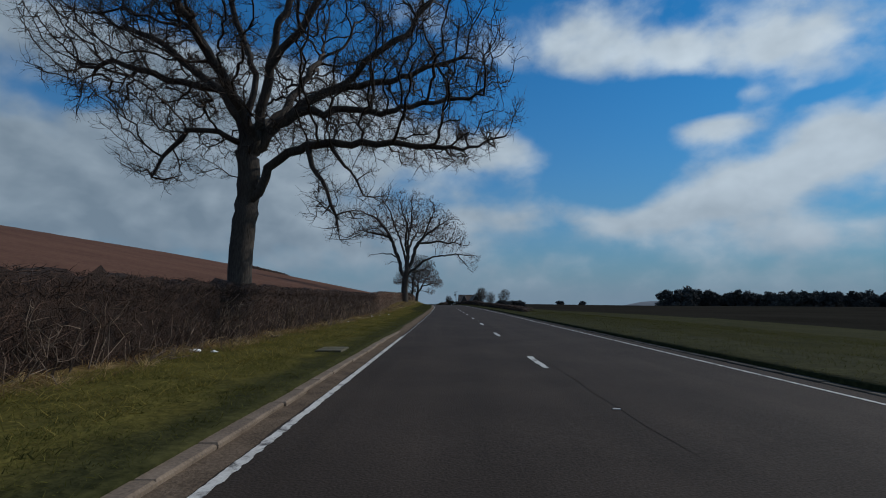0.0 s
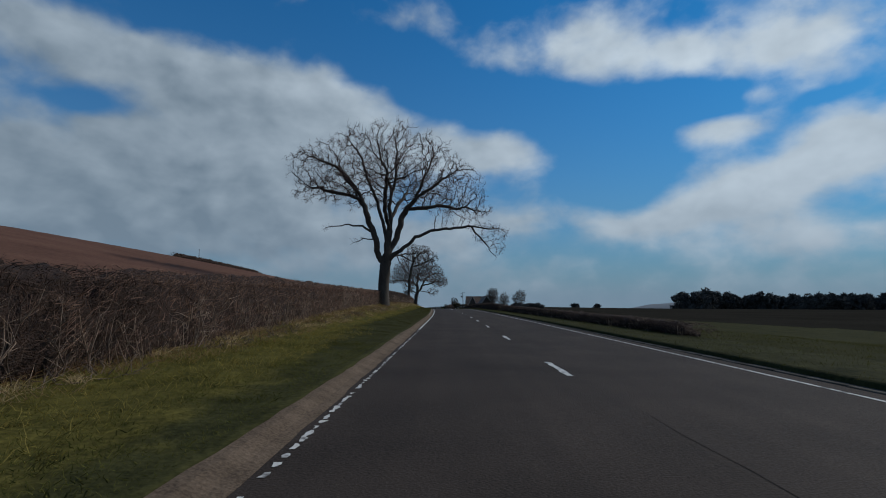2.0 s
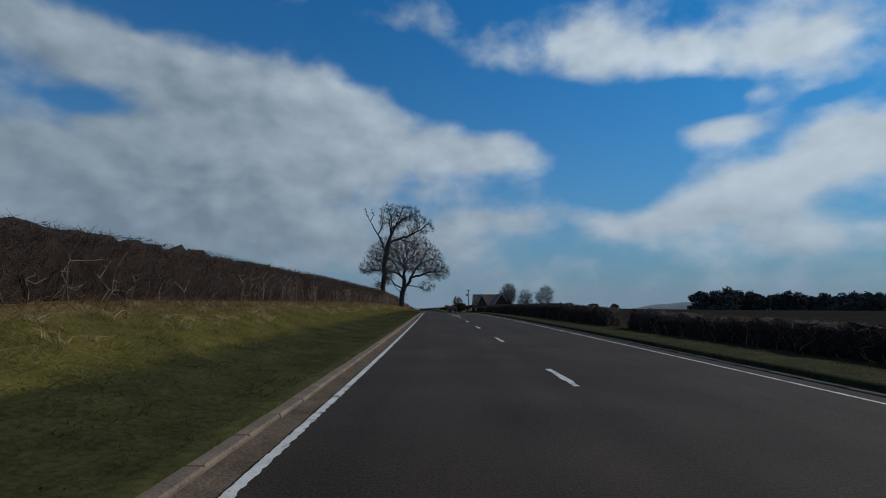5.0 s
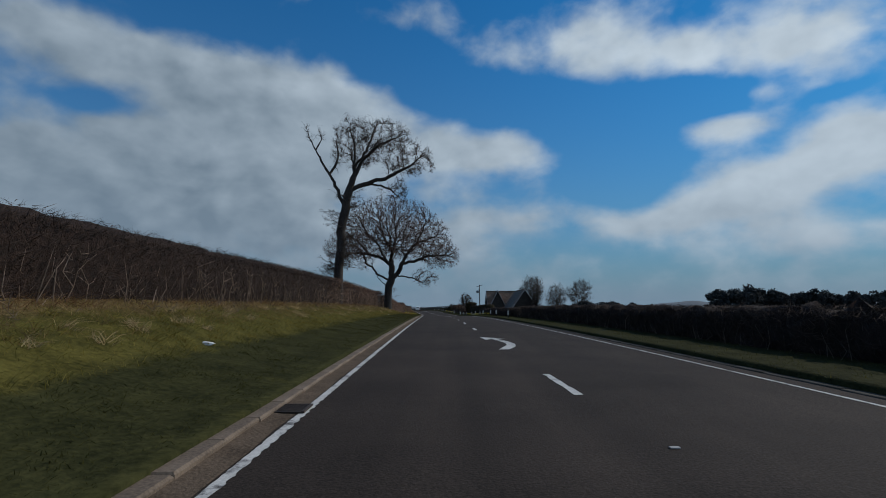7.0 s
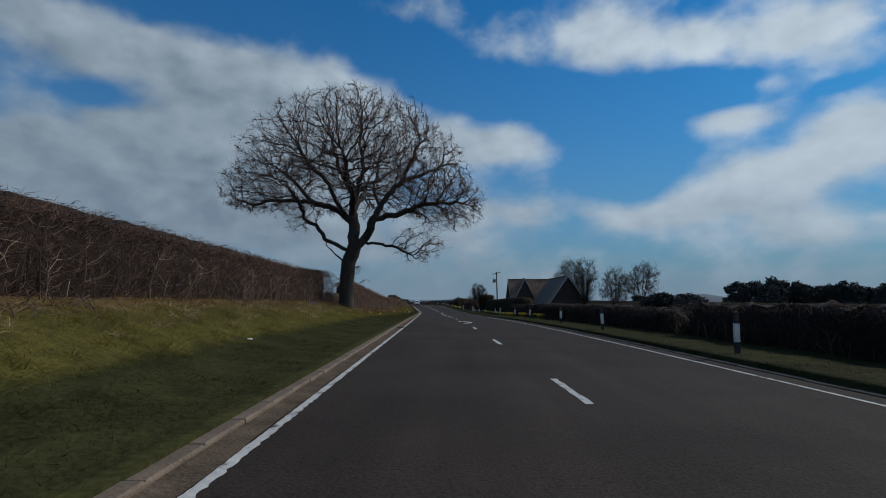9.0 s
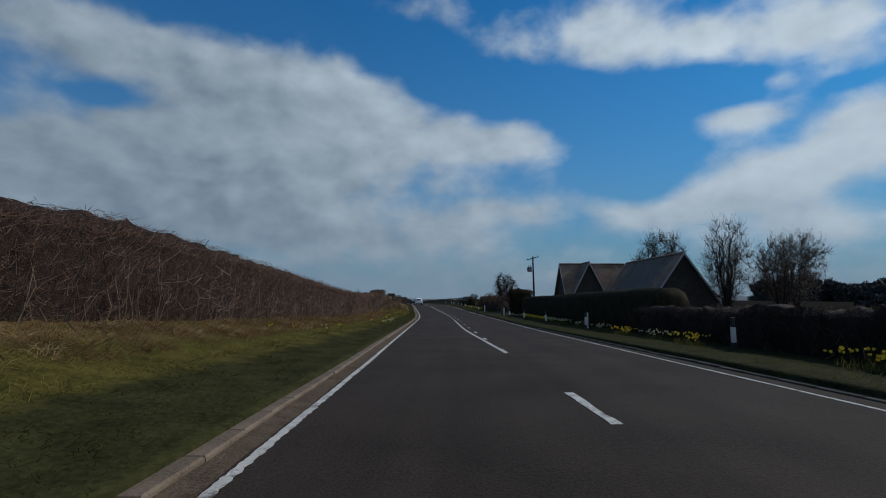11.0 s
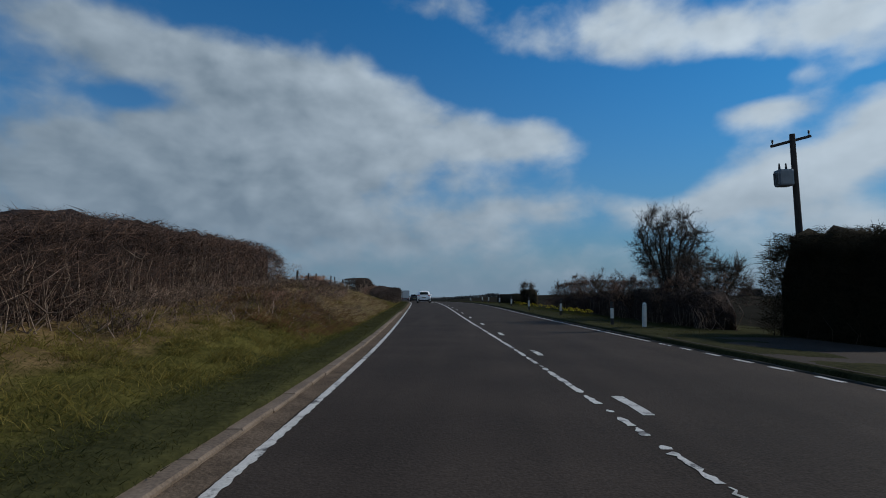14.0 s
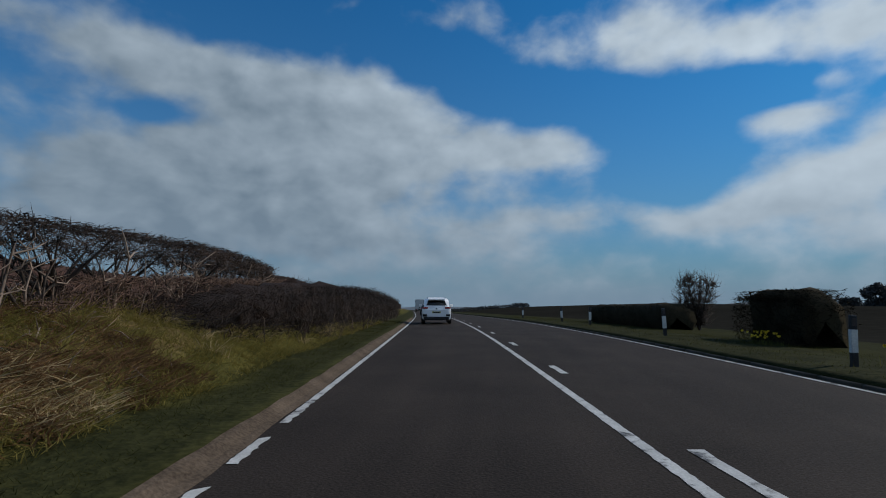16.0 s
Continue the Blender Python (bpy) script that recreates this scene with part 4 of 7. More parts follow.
def roadside_trees():
    tree("large bare sycamore with a broad drooping crown in the hedge", at(17.45, -9.02, -0.1),
         [((0.1, -0.35, 0), (0.05, -0.2, 2.5), (0.05, 0, 4.6), (0.15, 0, 6.3), (0.1, 0.2, 7.4), (0.2, 0.3, 9.3), (-0.6, 0.4, 11.4), (-0.9, 0.4, 13.5)),
          ((0.1, 0, 4.5), (0.55, -0.1, 5.1), (1.0, -0.2, 5.8), (2.3, -0.4, 6.4), (4.0, -0.5, 6.6), (6.0, -0.4, 6.6), (7.7, 0, 6.75), (9.0, 0.2, 7.1)),
          ((0.1, 0, 6.9), (-0.5, 0.3, 7.9), (-1.2, 0.5, 8.9), (-2.9, 0.7, 10.1), (-4.6, 0.8, 11.1), (-6.2, 0.8, 12.0)),
          ((0.15, 0, 6.4), (0.7, 0.2, 7.1), (1.9, 0.4, 8.3), (3.1, 0.6, 8.9), (4.3, 0.7, 10.1), (5.8, 0.8, 11.3), (6.6, 0.8, 12.6)),
          ((1.7, 0.4, 8.1), (3.0, 0.1, 8.0), (4.3, -0.2, 7.9), (6.7, -0.3, 8.3), (8.4, -0.3, 8.4)),
          ((0.3, 0, 6.7), (0.6, -0.1, 8.0), (0.8, -0.2, 9.3), (1.5, -0.3, 11.0), (1.8, -0.3, 13.2), (1.6, -0.3, 15.0)),
          ((2.3, -0.4, 6.4), (2.8, -0.7, 5.2), (3.4, -0.8, 4.0), (3.6, -0.9, 3.2)),
          ((3.2, -0.45, 6.5), (3.8, -0.9, 5.4), (4.3, -1.0, 4.6)),
          ((0.0, 0, 6.7), (-0.7, -0.3, 7.1), (-1.7, -0.5, 6.9), (-2.6, -0.6, 5.9), (-2.9, -0.6, 5.3)),
          ((-1.2, 0.5, 8.9), (-2.6, 0.2, 8.9), (-4.2, 0.0, 9.3), (-6.0, -0.1, 9.5)),
          ((0.2, 0, 7.2), (-0.3, -1.3, 8.6), (-1.2, -2.4, 10.8), (-2.4, -3.0, 12.4)),
          ((0.4, 0.1, 7.0), (0.9, 1.6, 8.8), (1.6, 3.2, 11.0)),
          ((3.1, 0.6, 8.9), (4.8, 1.0, 9.3), (6.4, 1.2, 9.9), (8.0, 1.2, 10.2)),
          ((0.8, -0.2, 9.3), (2.2, -1.0, 10.8), (3.6, -1.6, 12.6))],
         [(1.2, 0, 11.4, 7.6, 7.0, 5.4, 1.0), (-3.6, 0, 9.9, 3.4, 4.2, 3.0, 0.24), (6.2, 0, 8.2, 3.4, 4.2, 2.6, 0.26), (3.7, -0.8, 4.5, 1.4, 1.3, 1.6, 0.08), (-2.4, -0.5, 6.0, 1.7, 1.4, 1.3, 0.06)],
         4600, 0.39, twigs=21000, twig_len=0.6, twig_r=0.008, seed=3, step=0.34, kill=0.50, slim=0.84)
    tree("huge bare old oak, one long limb over the road", at(92.6, -9.0, -0.15),
         [((0, 0, 0), (0.05, 0, 2.5), (0.2, 0, 4.4), (0.4, 0, 6.4), (0.5, 0.1, 8.3), (0.5, 0.2, 11.9), (0.1, 0.2, 15.0), (-1.0, 0.2, 18.6)),
          ((0.1, 0, 4.2), (-0.4, -0.1, 5.2), (-1.1, -0.3, 7.6), (-2.0, -0.4, 10.5), (-2.9, -0.4, 12.8), (-4.5, -0.3, 14.7), (-6.6, -0.2, 16.2), (-9.2, 0, 17.0)),
          ((0.25, 0, 4.6), (0.8, -0.1, 5.4), (1.9, -0.2, 6.2), (3.3, -0.4, 7.6), (5.1, -0.5, 8.3), (7.6, -0.4, 8.5), (10.0, -0.1, 8.7), (13.2, 0.2, 8.3)),
          ((9.4, -0.2, 8.7), (11.1, 0.1, 6.9), (12.4, 0.2, 5.7)),
          ((0.4, 0, 5.6), (1.2, 0.3, 7.6), (1.9, 0.5, 10.1), (3.6, 0.7, 12.2), (5.8, 0.8, 13.7), (7.9, 0.8, 15.6)),
          ((-1.2, -0.3, 8.2), (-2.4, -0.6, 8.9), (-3.8, -0.7, 9.0), (-6.6, -0.8, 8.3)),
          ((-1.0, -0.3, 7.4), (-2.2, -0.7, 7.2), (-3.4, -0.9, 6.9)),
          ((-2.5, -0.4, 11.5), (-4.9, -0.1, 12.6), (-8.6, 0.1, 13.3)),
          ((-1.9, -0.4, 10.2), (-3.4, 0.6, 13.0), (-5.6, 1.0, 15.8)),
          ((0.4, 0, 6.6), (-0.4, 0.5, 9.4), (-1.3, 0.8, 12.9), (-2.4, 0.9, 16.0), (-4.2, 0.9, 19.0)),
          ((0.5, 0.2, 11.2), (1.3, 0.3, 14.7), (1.2, 0.3, 18.6)),
          ((2.4, 0.6, 10.8), (6.1, 0.3, 11.2), (9.7, 0.2, 10.8), (11.4, 0.2, 10.4)),
          ((3.4, 0.7, 12.0), (4.2, 0.6, 14.4), (5.4, 0.5, 17.0)),
          ((0.5, 0.2, 9.0), (1.4, 2.4, 11.5), (2.2, 5.0, 14.0)),
          ((0.4, 0.1, 8.0), (0.2, -2.0, 10.5), (0.8, -4.6, 13.5)),
          ((0.8, 0, 5.3), (2.2, 0.4, 5.8), (3.6, 0.5, 6.0), (5.0, 0.6, 5.7)),
          ((1.9, 0.4, 5.6), (3.0, 0.4, 5.1), (4.4, 0.4, 4.6)),
          ((1.3, 0.3, 5.4), (1.6, 0.1, 4.7), (2.1, 0.0, 4.0))],
         [(0.2, 0, 11.4, 9.8, 8.0, 8.9, 1.0), (7.0, 0, 12.6, 4.4, 4.6, 3.2, 0.26), (11.6, 0.2, 7.8, 2.6, 1.8, 1.5, 0.08), (-6.8, 0, 15.0, 3.9, 4.0, 2.6, 0.20), (9.0, 0.2, 10.4, 3.0, 2.6, 1.3, 0.08)],
         4200, 0.60, twigs=13000, twig_len=0.6, twig_r=0.010, seed=5, step=0.40, kill=0.62, dome=True, shell=0.3, slim=0.80, mat_twig="twig_red", power=2.3)
    tree("tall half-dead oak with two upright leaders and a shaggy trunk", at(170.6, -9.9, -0.15),
         [((0, 0, 0), (0.05, 0, 3.0), (0.2, 0, 5.3), (0.45, 0, 8.0), (0.65, 0, 8.9), (1.1, 0, 10.8), (1.1, 0.1, 13.0), (0.8, 0.2, 15.0)),
          ((0.42, 0, 7.9), (0.0, 0, 9.0), (-0.6, -0.1, 10.8), (-1.55, -0.2, 12.2), (-2.1, -0.2, 13.3), (-2.7, -0.3, 14.6)),
          ((-0.6, -0.1, 10.8), (0.0, 0.2, 12.5), (-0.3, 0.3, 13.6), (-0.4, 0.3, 14.7)),
          ((-1.9, -0.2, 12.9), (-1.5, 0.2, 13.8), (-1.8, 0.3, 14.6)),
          ((1.0, 0, 10.6), (2.0, 0.2, 12.4), (3.9, 0.3, 13.6), (5.4, 0.3, 14.5)),
          ((0.6, 0, 9.3), (1.4, 0.2, 9.9), (2.3, 0.3, 10.2), (4.2, 0.4, 10.8), (6.0, 0.5, 11.8), (7.1, 0.5, 12.8)),
          ((2.2, 0.3, 10.2), (4.0, 0.2, 9.7), (4.7, 0.2, 9.1), (5.2, 0.2, 8.7)),
          ((1.1, 0.1, 11.6), (2.4, -0.5, 13.4), (3.2, -0.6, 15.0)),
          ((1.1, 0, 11.0), (0.8, 1.4, 12.9), (1.2, 2.0, 14.6))],
         [(1.4, 0.2, 13.4, 2.0, 1.9, 2.4, 0.6), (3.4, 0, 13.4, 2.3, 2.0, 2.0, 0.55), (5.6, 0.4, 12.2, 2.1, 1.6, 1.7, 0.45), (4.7, 0.2, 9.5, 1.2, 1.0, 1.0, 0.16), (-0.1, 0.2, 12.6, 0.9, 0.9, 1.6, 0.1)],
         1500, 0.37, twigs=5200, twig_len=0.55, twig_r=0.009, seed=8, step=0.34, kill=0.56, shag=(2.6, 8.8, 2.0, 110), flare=1.2, wiggle=0.8, shell=0.1)
    tree("bare domed sycamore with a dense reddish-brown crown on a stout trunk", at(205.4, -8.7, -0.15),
         [((0, 0, 0), (0.03, 0, 2.2), (0.1, 0, 3.6), (0.6, 0, 5.2), (0.3, 0, 6.8), (0.6, 0.1, 8.9), (1.0, 0.2, 10.7), (1.0, 0.2, 13.8)),
          ((0.0, 0, 3.3), (-0.7, -0.1, 4.2), (-1.3, -0.3, 4.9), (-1.6, -0.4, 5.6)),
          ((0.2, 0, 4.5), (-0.6, -0.2, 5.0), (-1.55, -0.4, 5.4), (-2.1, -0.5, 6.4), (-3.1, -0.6, 7.0), (-3.5, -0.7, 8.2), (-4.6, -0.9, 9.6)),
          ((0.35, 0, 6.4), (-0.9, 0.3, 7.8), (-1.9, 0.6, 8.3), (-3.3, 0.8, 8.5), (-4.7, 0.9, 8.8), (-6.2, 0.9, 8.7), (-7.6, 0.8, 8.5), (-8.8, 0.6, 8.8)),
          ((-0.2, 0.1, 7.1), (-0.8, -0.3, 8.4), (-1.2, -0.6, 9.4), (-2.1, -0.8, 10.5), (-3.2, -1.0, 11.6), (-4.2, -1.1, 13.2)),
          ((-3.0, 0.8, 8.5), (-4.4, 1.0, 10.2), (-6.4, 1.1, 11.6)),
          ((0.5, 0, 4.6), (1.1, -0.1, 5.1), (1.95, -0.2, 6.2), (2.3, -0.2, 7.4), (2.9, 0.0, 8.7), (4.1, 0.2, 10.1), (5.0, 0.3, 11.8), (5.6, 0.3, 13.4)),
          ((2.1, -0.2, 6.8), (3.5, -0.5, 7.4), (5.2, -0.7, 8.0), (7.0, -0.7, 8.4), (9.0, -0.5, 8.3)),
          ((1.0, -0.1, 4.9), (2.5, -0.6, 5.1), (3.9, -0.9, 4.8), (5.0, -1.0, 4.2)),
          ((2.5, -0.2, 8.0), (1.9, 0.6, 10.0), (2.6, 0.8, 12.6)),
          ((4.0, 0.2, 10.0), (6.0, 0.4, 10.8), (8.0, 0.4, 11.4)),
          ((0.5, 0, 7.6), (0.8, 2.6, 9.0), (0.8, 5.6, 11.0)),
          ((0.5, 0, 7.4), (0.7, -2.6, 8.8), (0.6, -5.6, 10.6)),
          ((0.6, 0.1, 8.9), (-0.6, 0.4, 11.0), (-1.4, 0.5, 13.6))],
         [(0.4, 0, 7.8, 9.5, 8.8, 9.4, 1.0), (-7.4, 0, 8.8, 2.2, 4.0, 1.6, 0.10), (7.6, 0, 8.2, 3.2, 4.6, 2.2, 0.16), (5.6, -0.9, 4.9, 2.2, 2.0, 1.5, 0.05), (-3.4, -0.5, 7.0, 1.6, 1.6, 1.2, 0.03)],
         7600, 0.56, twigs=34000, twig_len=0.5, twig_r=0.0075, dome=True, slim=0.88, seed=11, step=0.34, kill=0.48, mat_twig="twig_red", shag=(1.4, 3.4, 1.5, 12), shell=0.45, flare=1.2)


roadside_trees()

# ---------------------------------------------------------------- hedges
def hedge(label, s0, s1, front, thick, top, density=220, twig=0.5, mat_twig="hedge", mat_core="core", stems=9, core=0.62, ragged=0.12, side=-1, seed=1, r=0.007, gap=0.0, lean=0.5, category="hedge", name="hedge", core_low=0.0, ends=0.8, low=0.0, stem_r=0.011, boughs=0.0, bough_r=0.023):
    """A hedge along the road: a solid core shell that darkens the gaps, and many twigs. front, thick and top follow the
    distance along the road; side -1 is left of the road.
    """
    rng = np.random.default_rng(seed)
    f = lambda s: np.interp(s, front[0], front[1])
    t = lambda s: np.interp(s, top[0], top[1])
    ob = thing(name, label, category, None)
    # core shell; its default colour paints the shade deep between the twigs
    ss = np.arange(s0 + ends * 0.9, s1 - ends * 0.9, 0.45)
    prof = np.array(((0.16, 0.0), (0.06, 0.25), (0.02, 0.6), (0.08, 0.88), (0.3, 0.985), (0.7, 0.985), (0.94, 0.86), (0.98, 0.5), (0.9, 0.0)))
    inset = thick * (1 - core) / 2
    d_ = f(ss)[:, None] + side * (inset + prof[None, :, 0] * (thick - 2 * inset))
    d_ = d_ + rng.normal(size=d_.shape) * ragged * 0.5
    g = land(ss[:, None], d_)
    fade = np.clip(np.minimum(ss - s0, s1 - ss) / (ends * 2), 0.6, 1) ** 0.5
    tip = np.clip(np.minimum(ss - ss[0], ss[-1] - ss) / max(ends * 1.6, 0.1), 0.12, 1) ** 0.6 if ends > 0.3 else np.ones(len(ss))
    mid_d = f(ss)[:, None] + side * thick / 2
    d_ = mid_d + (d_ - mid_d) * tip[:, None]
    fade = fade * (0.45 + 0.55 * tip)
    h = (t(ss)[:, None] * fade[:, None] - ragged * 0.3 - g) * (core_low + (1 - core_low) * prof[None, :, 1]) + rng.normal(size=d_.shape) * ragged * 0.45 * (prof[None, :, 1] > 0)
    v = place(np.broadcast_to(ss[:, None], d_.shape), d_, g + np.maximum(h, -0.1))
    k = prof.shape[0]
    v = v.reshape(len(ss), k, 3)
    caps = [v[e].mean(0) + 0.05 * (v[e] - v[e].mean(0)) for e in (0, -1)]
    v = np.concatenate([caps[0][None], v, caps[1][None]])
    i, j = np.meshgrid(np.arange(len(ss) + 1), np.arange(k - 1), indexing="ij")
    a = (i * k + j).ravel()
    F = np.stack([a, a + 1, a + k + 1, a + k], -1)
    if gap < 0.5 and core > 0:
        part("inner_growth", mesh_from("inner_growth", v, F, M[mat_core], flat=False), None, ob, "solid dark core shell behind the twigs")
    # twigs
    n = int((s1 - s0) * density)
    s = rng.uniform(s0, s1, n)
    if gap:
        s = s[np.sin(s * 2.1) + np.sin(s * 5.3 + 1) + rng.normal(size=len(s)) * 0.5 > gap * 2 - 1.2]
        n = len(s)
    u = rng.uniform(0, 1, n)
    w = np.where(rng.uniform(0, 1, n) < 0.55, rng.uniform(0.0, 0.22, n), rng.uniform(0.0, 1.0, n))
    up = np.where(rng.uniform(0, 1, n) < 0.42, rng.uniform(0.8, 1.0, n), u)
    w = np.where(up > 0.85, rng.uniform(0, 1, n), w)
    up = low + (1 - low) * up
    d = f(s) + side * w * thick
    g = land(s, d)
    fade = np.clip(np.minimum(s - s0, s1 - s) / ends, 0.55, 1) ** 0.5
    z = g + np.maximum(t(s) * fade - g, 0.3) * up * 0.97
    base = place(s, d, z)
    hd = heading(s)
    outv = np.stack([np.cos(hd) * -side, np.sin(hd) * -side, np.zeros(n)], -1)
    v = rng.normal(size=(n, 3)) * (0.6, 0.6, 0.5) + outv * (0.28 * (w < 0.25))[:, None] + np.array([0, 0, lean])
    v[:, 2] *= np.where(up > 0.85, 0.35, 1.0)
    v /= np.linalg.norm(v, axis=1, keepdims=True)
    ln = twig * rng.uniform(0.35, 1.1, (n, 1)) * np.where(up > 0.85, 0.6, 1.0)[:, None]
    e = base + v * ln
    lim = place(s, d, t(s) * fade + rng.uniform(0, 1, n) ** 3 * ragged * 0.9)[:, 2]
    e[:, 2] = np.minimum(e[:, 2], lim)
    mid = (base + e) / 2 + rng.normal(size=(n, 3)) * 0.09 * ln
    half = n // 3
    rr = rng.uniform(0.5, 1.3, n) * r
    pieces = [sticks(base[:half], mid[:half], e[:half], rr[:half]), cones(base[half:], e[half:], rr[half:])]
    part("twig_growth", mesh_from("twig_growth", *merge(pieces), M[mat_twig]), None, ob)["kind"] = "stuff"
    # upright stems
    if stems:
        n = int((s1 - s0) * stems)
        s = rng.uniform(s0, s1, n)
        d = f(s) + side * rng.uniform(-0.05, 0.5, n) * thick
        g = land(s, d)
        hh = (t(s) - g) * rng.uniform(0.15, 0.7, n)
        a = place(s, d, g - 0.05)
        e = place(s + rng.normal(size=n) * 0.2, d + rng.normal(size=n) * 0.15, g + hh)
        mid = (a + e) / 2 + rng.normal(size=(n, 3)) * 0.13
        part("stem_growth", mesh_from("stem_growth", *sticks(a, mid, e, rng.uniform(0.5, 1.7, n) * stem_r), M["stem"]), None, ob, "grey-brown upright stems")["kind"] = "stuff"
    # crooked boughs that fork on the way up
    if boughs:
        n = int((s1 - s0) * boughs)
        s = rng.uniform(s0 + 0.3, s1 - 0.3, n)
        s = s + 0.5 * np.sin(s * 1.1)
        d = f(s) + side * rng.uniform(-0.06, 0.22, n) * thick
        g = land(s, d)
        hh = np.maximum((t(s) - g) * rng.uniform(0.42, 0.78, n), 0.3)
        tilt = rng.normal(size=n) * 0.13
        knots = [place(s, d, g - 0.05)]
        for q in (0.28, 0.55, 0.8, 1.0):
            knots.append(place(s + tilt * q * hh + rng.normal(size=n) * 0.09, d + side * (-0.05 + rng.normal(size=n) * 0.08), g + hh * q))
        rb = rng.uniform(0.45, 1.25, n) * bough_r
        pieces = [sticks(knots[0], knots[1], knots[2], rb), sticks(knots[1], knots[2], knots[3], rb * 0.72), sticks(knots[2], knots[3], knots[4], rb * 0.55)]
        for k in (1, 1, 2, 2, 3, 3):
            v = rng.normal(size=(n, 3)) * (0.5, 0.75, 0.35) + np.array([0.15, 0, 0.35])
            v *= (hh * rng.uniform(0.18, 0.5, n))[:, None]
            pieces.append(sticks(knots[k], knots[k] + v * 0.5 + rng.normal(size=(n, 3)) * 0.05, knots[k] + v + np.array([0, 0, 0.04]), rb * 0.45))
        part("bough_growth", mesh_from("bough_growth", *merge(pieces), M["stem"]), None, ob, "grey-brown crooked boughs")["kind"] = "stuff"
    return ob


FRONT_L = ((-40, 45, 60, 75, 105, 200, 240, 268, 285, 320), (-7.95, -8.05, -8.6, -9.2, -9.5, -9.5, -8.6, -8.6, -8.8, -8.6))
TOP_L = ((-40, 0, 45, 57, 75, 92, 105, 130, 146, 160, 172, 196, 200, 203, 205), (1.85, 1.85, 1.95, 2.3, 2.5, 2.65, 2.95, 3.15, 3.2, 3.35, 3.4, 3.35, 3.55, 3.7, 3.4))
hedge("bare brown hawthorn hedge beside the ploughed hill", -15, 47.2, FRONT_L, 1.3, TOP_L, seed=1, boughs=3.0, bough_r=0.019, density=520, mat_twig="hedge_brown", ragged=0.16, twig=0.42)
hedge("bare brown hawthorn hedge rising on its bank", 44.6, 94.0, FRONT_L, 1.3, TOP_L, seed=2, boughs=2.2, bough_r=0.020, density=420, ragged=0.15, twig=0.44)
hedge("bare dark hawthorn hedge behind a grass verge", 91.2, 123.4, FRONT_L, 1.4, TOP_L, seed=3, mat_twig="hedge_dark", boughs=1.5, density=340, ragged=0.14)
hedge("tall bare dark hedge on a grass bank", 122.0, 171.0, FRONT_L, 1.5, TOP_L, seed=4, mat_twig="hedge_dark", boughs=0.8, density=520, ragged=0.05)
hedge("tall trimmed bare hedge on a grass bank", 165.6, 204.2, FRONT_L, 1.5, TOP_L, seed=5, boughs=1.3, density=600, ragged=0.05)
hedge("low dead scrub round the foot of a sycamore", 202.5, 211, ((200, 212), (-9.7, -9.4)), 1.4, ((202, 206, 211), (2.2, 1.95, 2.3)), mat_twig="scrub_twig", seed=37, density=420, core=0, stems=16, twig=0.4, ragged=0.3, category="scrub", name="scrub", lean=0.7)
hedge("long bare brown hedge above the daffodil verge", 209, 260, FRONT_L, 1.5, ((209, 214, 225, 236, 247, 258, 270, 281), (3.0, 3.5, 3.2, 2.8, 2.52, 2.75, 3.3, 3.5)), seed=6, boughs=0.9, density=520, ragged=0.09, stems=5)
hedge("tall twiggy hedge with pale lichened stems above a dry bank", 256.5, 281.1, FRONT_L, 1.5, ((256, 262, 265.5, 267, 270, 275, 277.5, 279.2, 280.6), (2.6, 2.6, 2.58, 2.95, 3.12, 3.25, 3.36, 3.25, 2.9)), mat_twig="hedge_brown", seed=16, boughs=2.2, density=900, ragged=0.12, stems=24, twig=0.5, core=0.4, ends=0.5)
hedge("brown dead bramble scrub on the steep bank below the hedge", 266, 288.5, ((262, 270, 276, 284, 289), (-7.7, -7.3, -6.4, -6.5, -7.2)), 2.0, ((262, 268, 276, 280, 284, 288.5), (1.1, 1.45, 1.85, 2.0, 1.9, 1.6)), mat_twig="scrub_twig", seed=17, density=600, gap=0.5, stems=16, twig=0.42, ragged=0.3, category="scrub", name="scrub", lean=0.6, r=0.006)
hedge("low dead bramble tangle on the lower bank", 272, 283, ((262, 270, 280, 296), (-6.2, -5.9, -5.45, -5.5)), 1.5, ((262, 270, 280, 290, 296), (0.6, 0.85, 0.9, 0.75, 0.6)), mat_twig="scrub_twig", seed=35, density=160, gap=0.55, stems=6, twig=0.3, ragged=0.3, category="scrub", name="scrub", lean=0.5, r=0.005)
hedge("reddish dead stalks low on the bank", 271, 288, ((262, 300), (-6.6, -6.8)), 2.0, ((262, 270, 280, 300), (1.1, 1.45, 1.5, 1.35)), mat_twig="stalk", seed=36, density=260, gap=0.62, stems=0, twig=0.34, ragged=0.3, category="scrub", name="scrub", lean=0.9, r=0.005)
hedge("thin dead stalks along the stock fence", 283.2, 288.6, ((280, 290), (-7.9, -8.1)), 1.2, ((283, 286, 288.6), (2.2, 2.3, 1.85)), mat_twig="stalk", seed=18, density=420, gap=0.35, stems=26, twig=0.7, ragged=0.3, category="scrub", name="scrub", lean=1.6, r=0.005)
hedge("a few thin dead saplings at the end of a hedge", 280.2, 283.0, ((280, 290), (-8.3, -8.3)), 0.8, ((280, 283), (2.95, 2.6)), mat_twig="scrub_twig", seed=38, density=60, core=0, stems=4, boughs=1.2, bough_r=0.014, twig=0.4, ragged=0.3, category="scrub", name="scrub", lean=0.5, r=0.006)
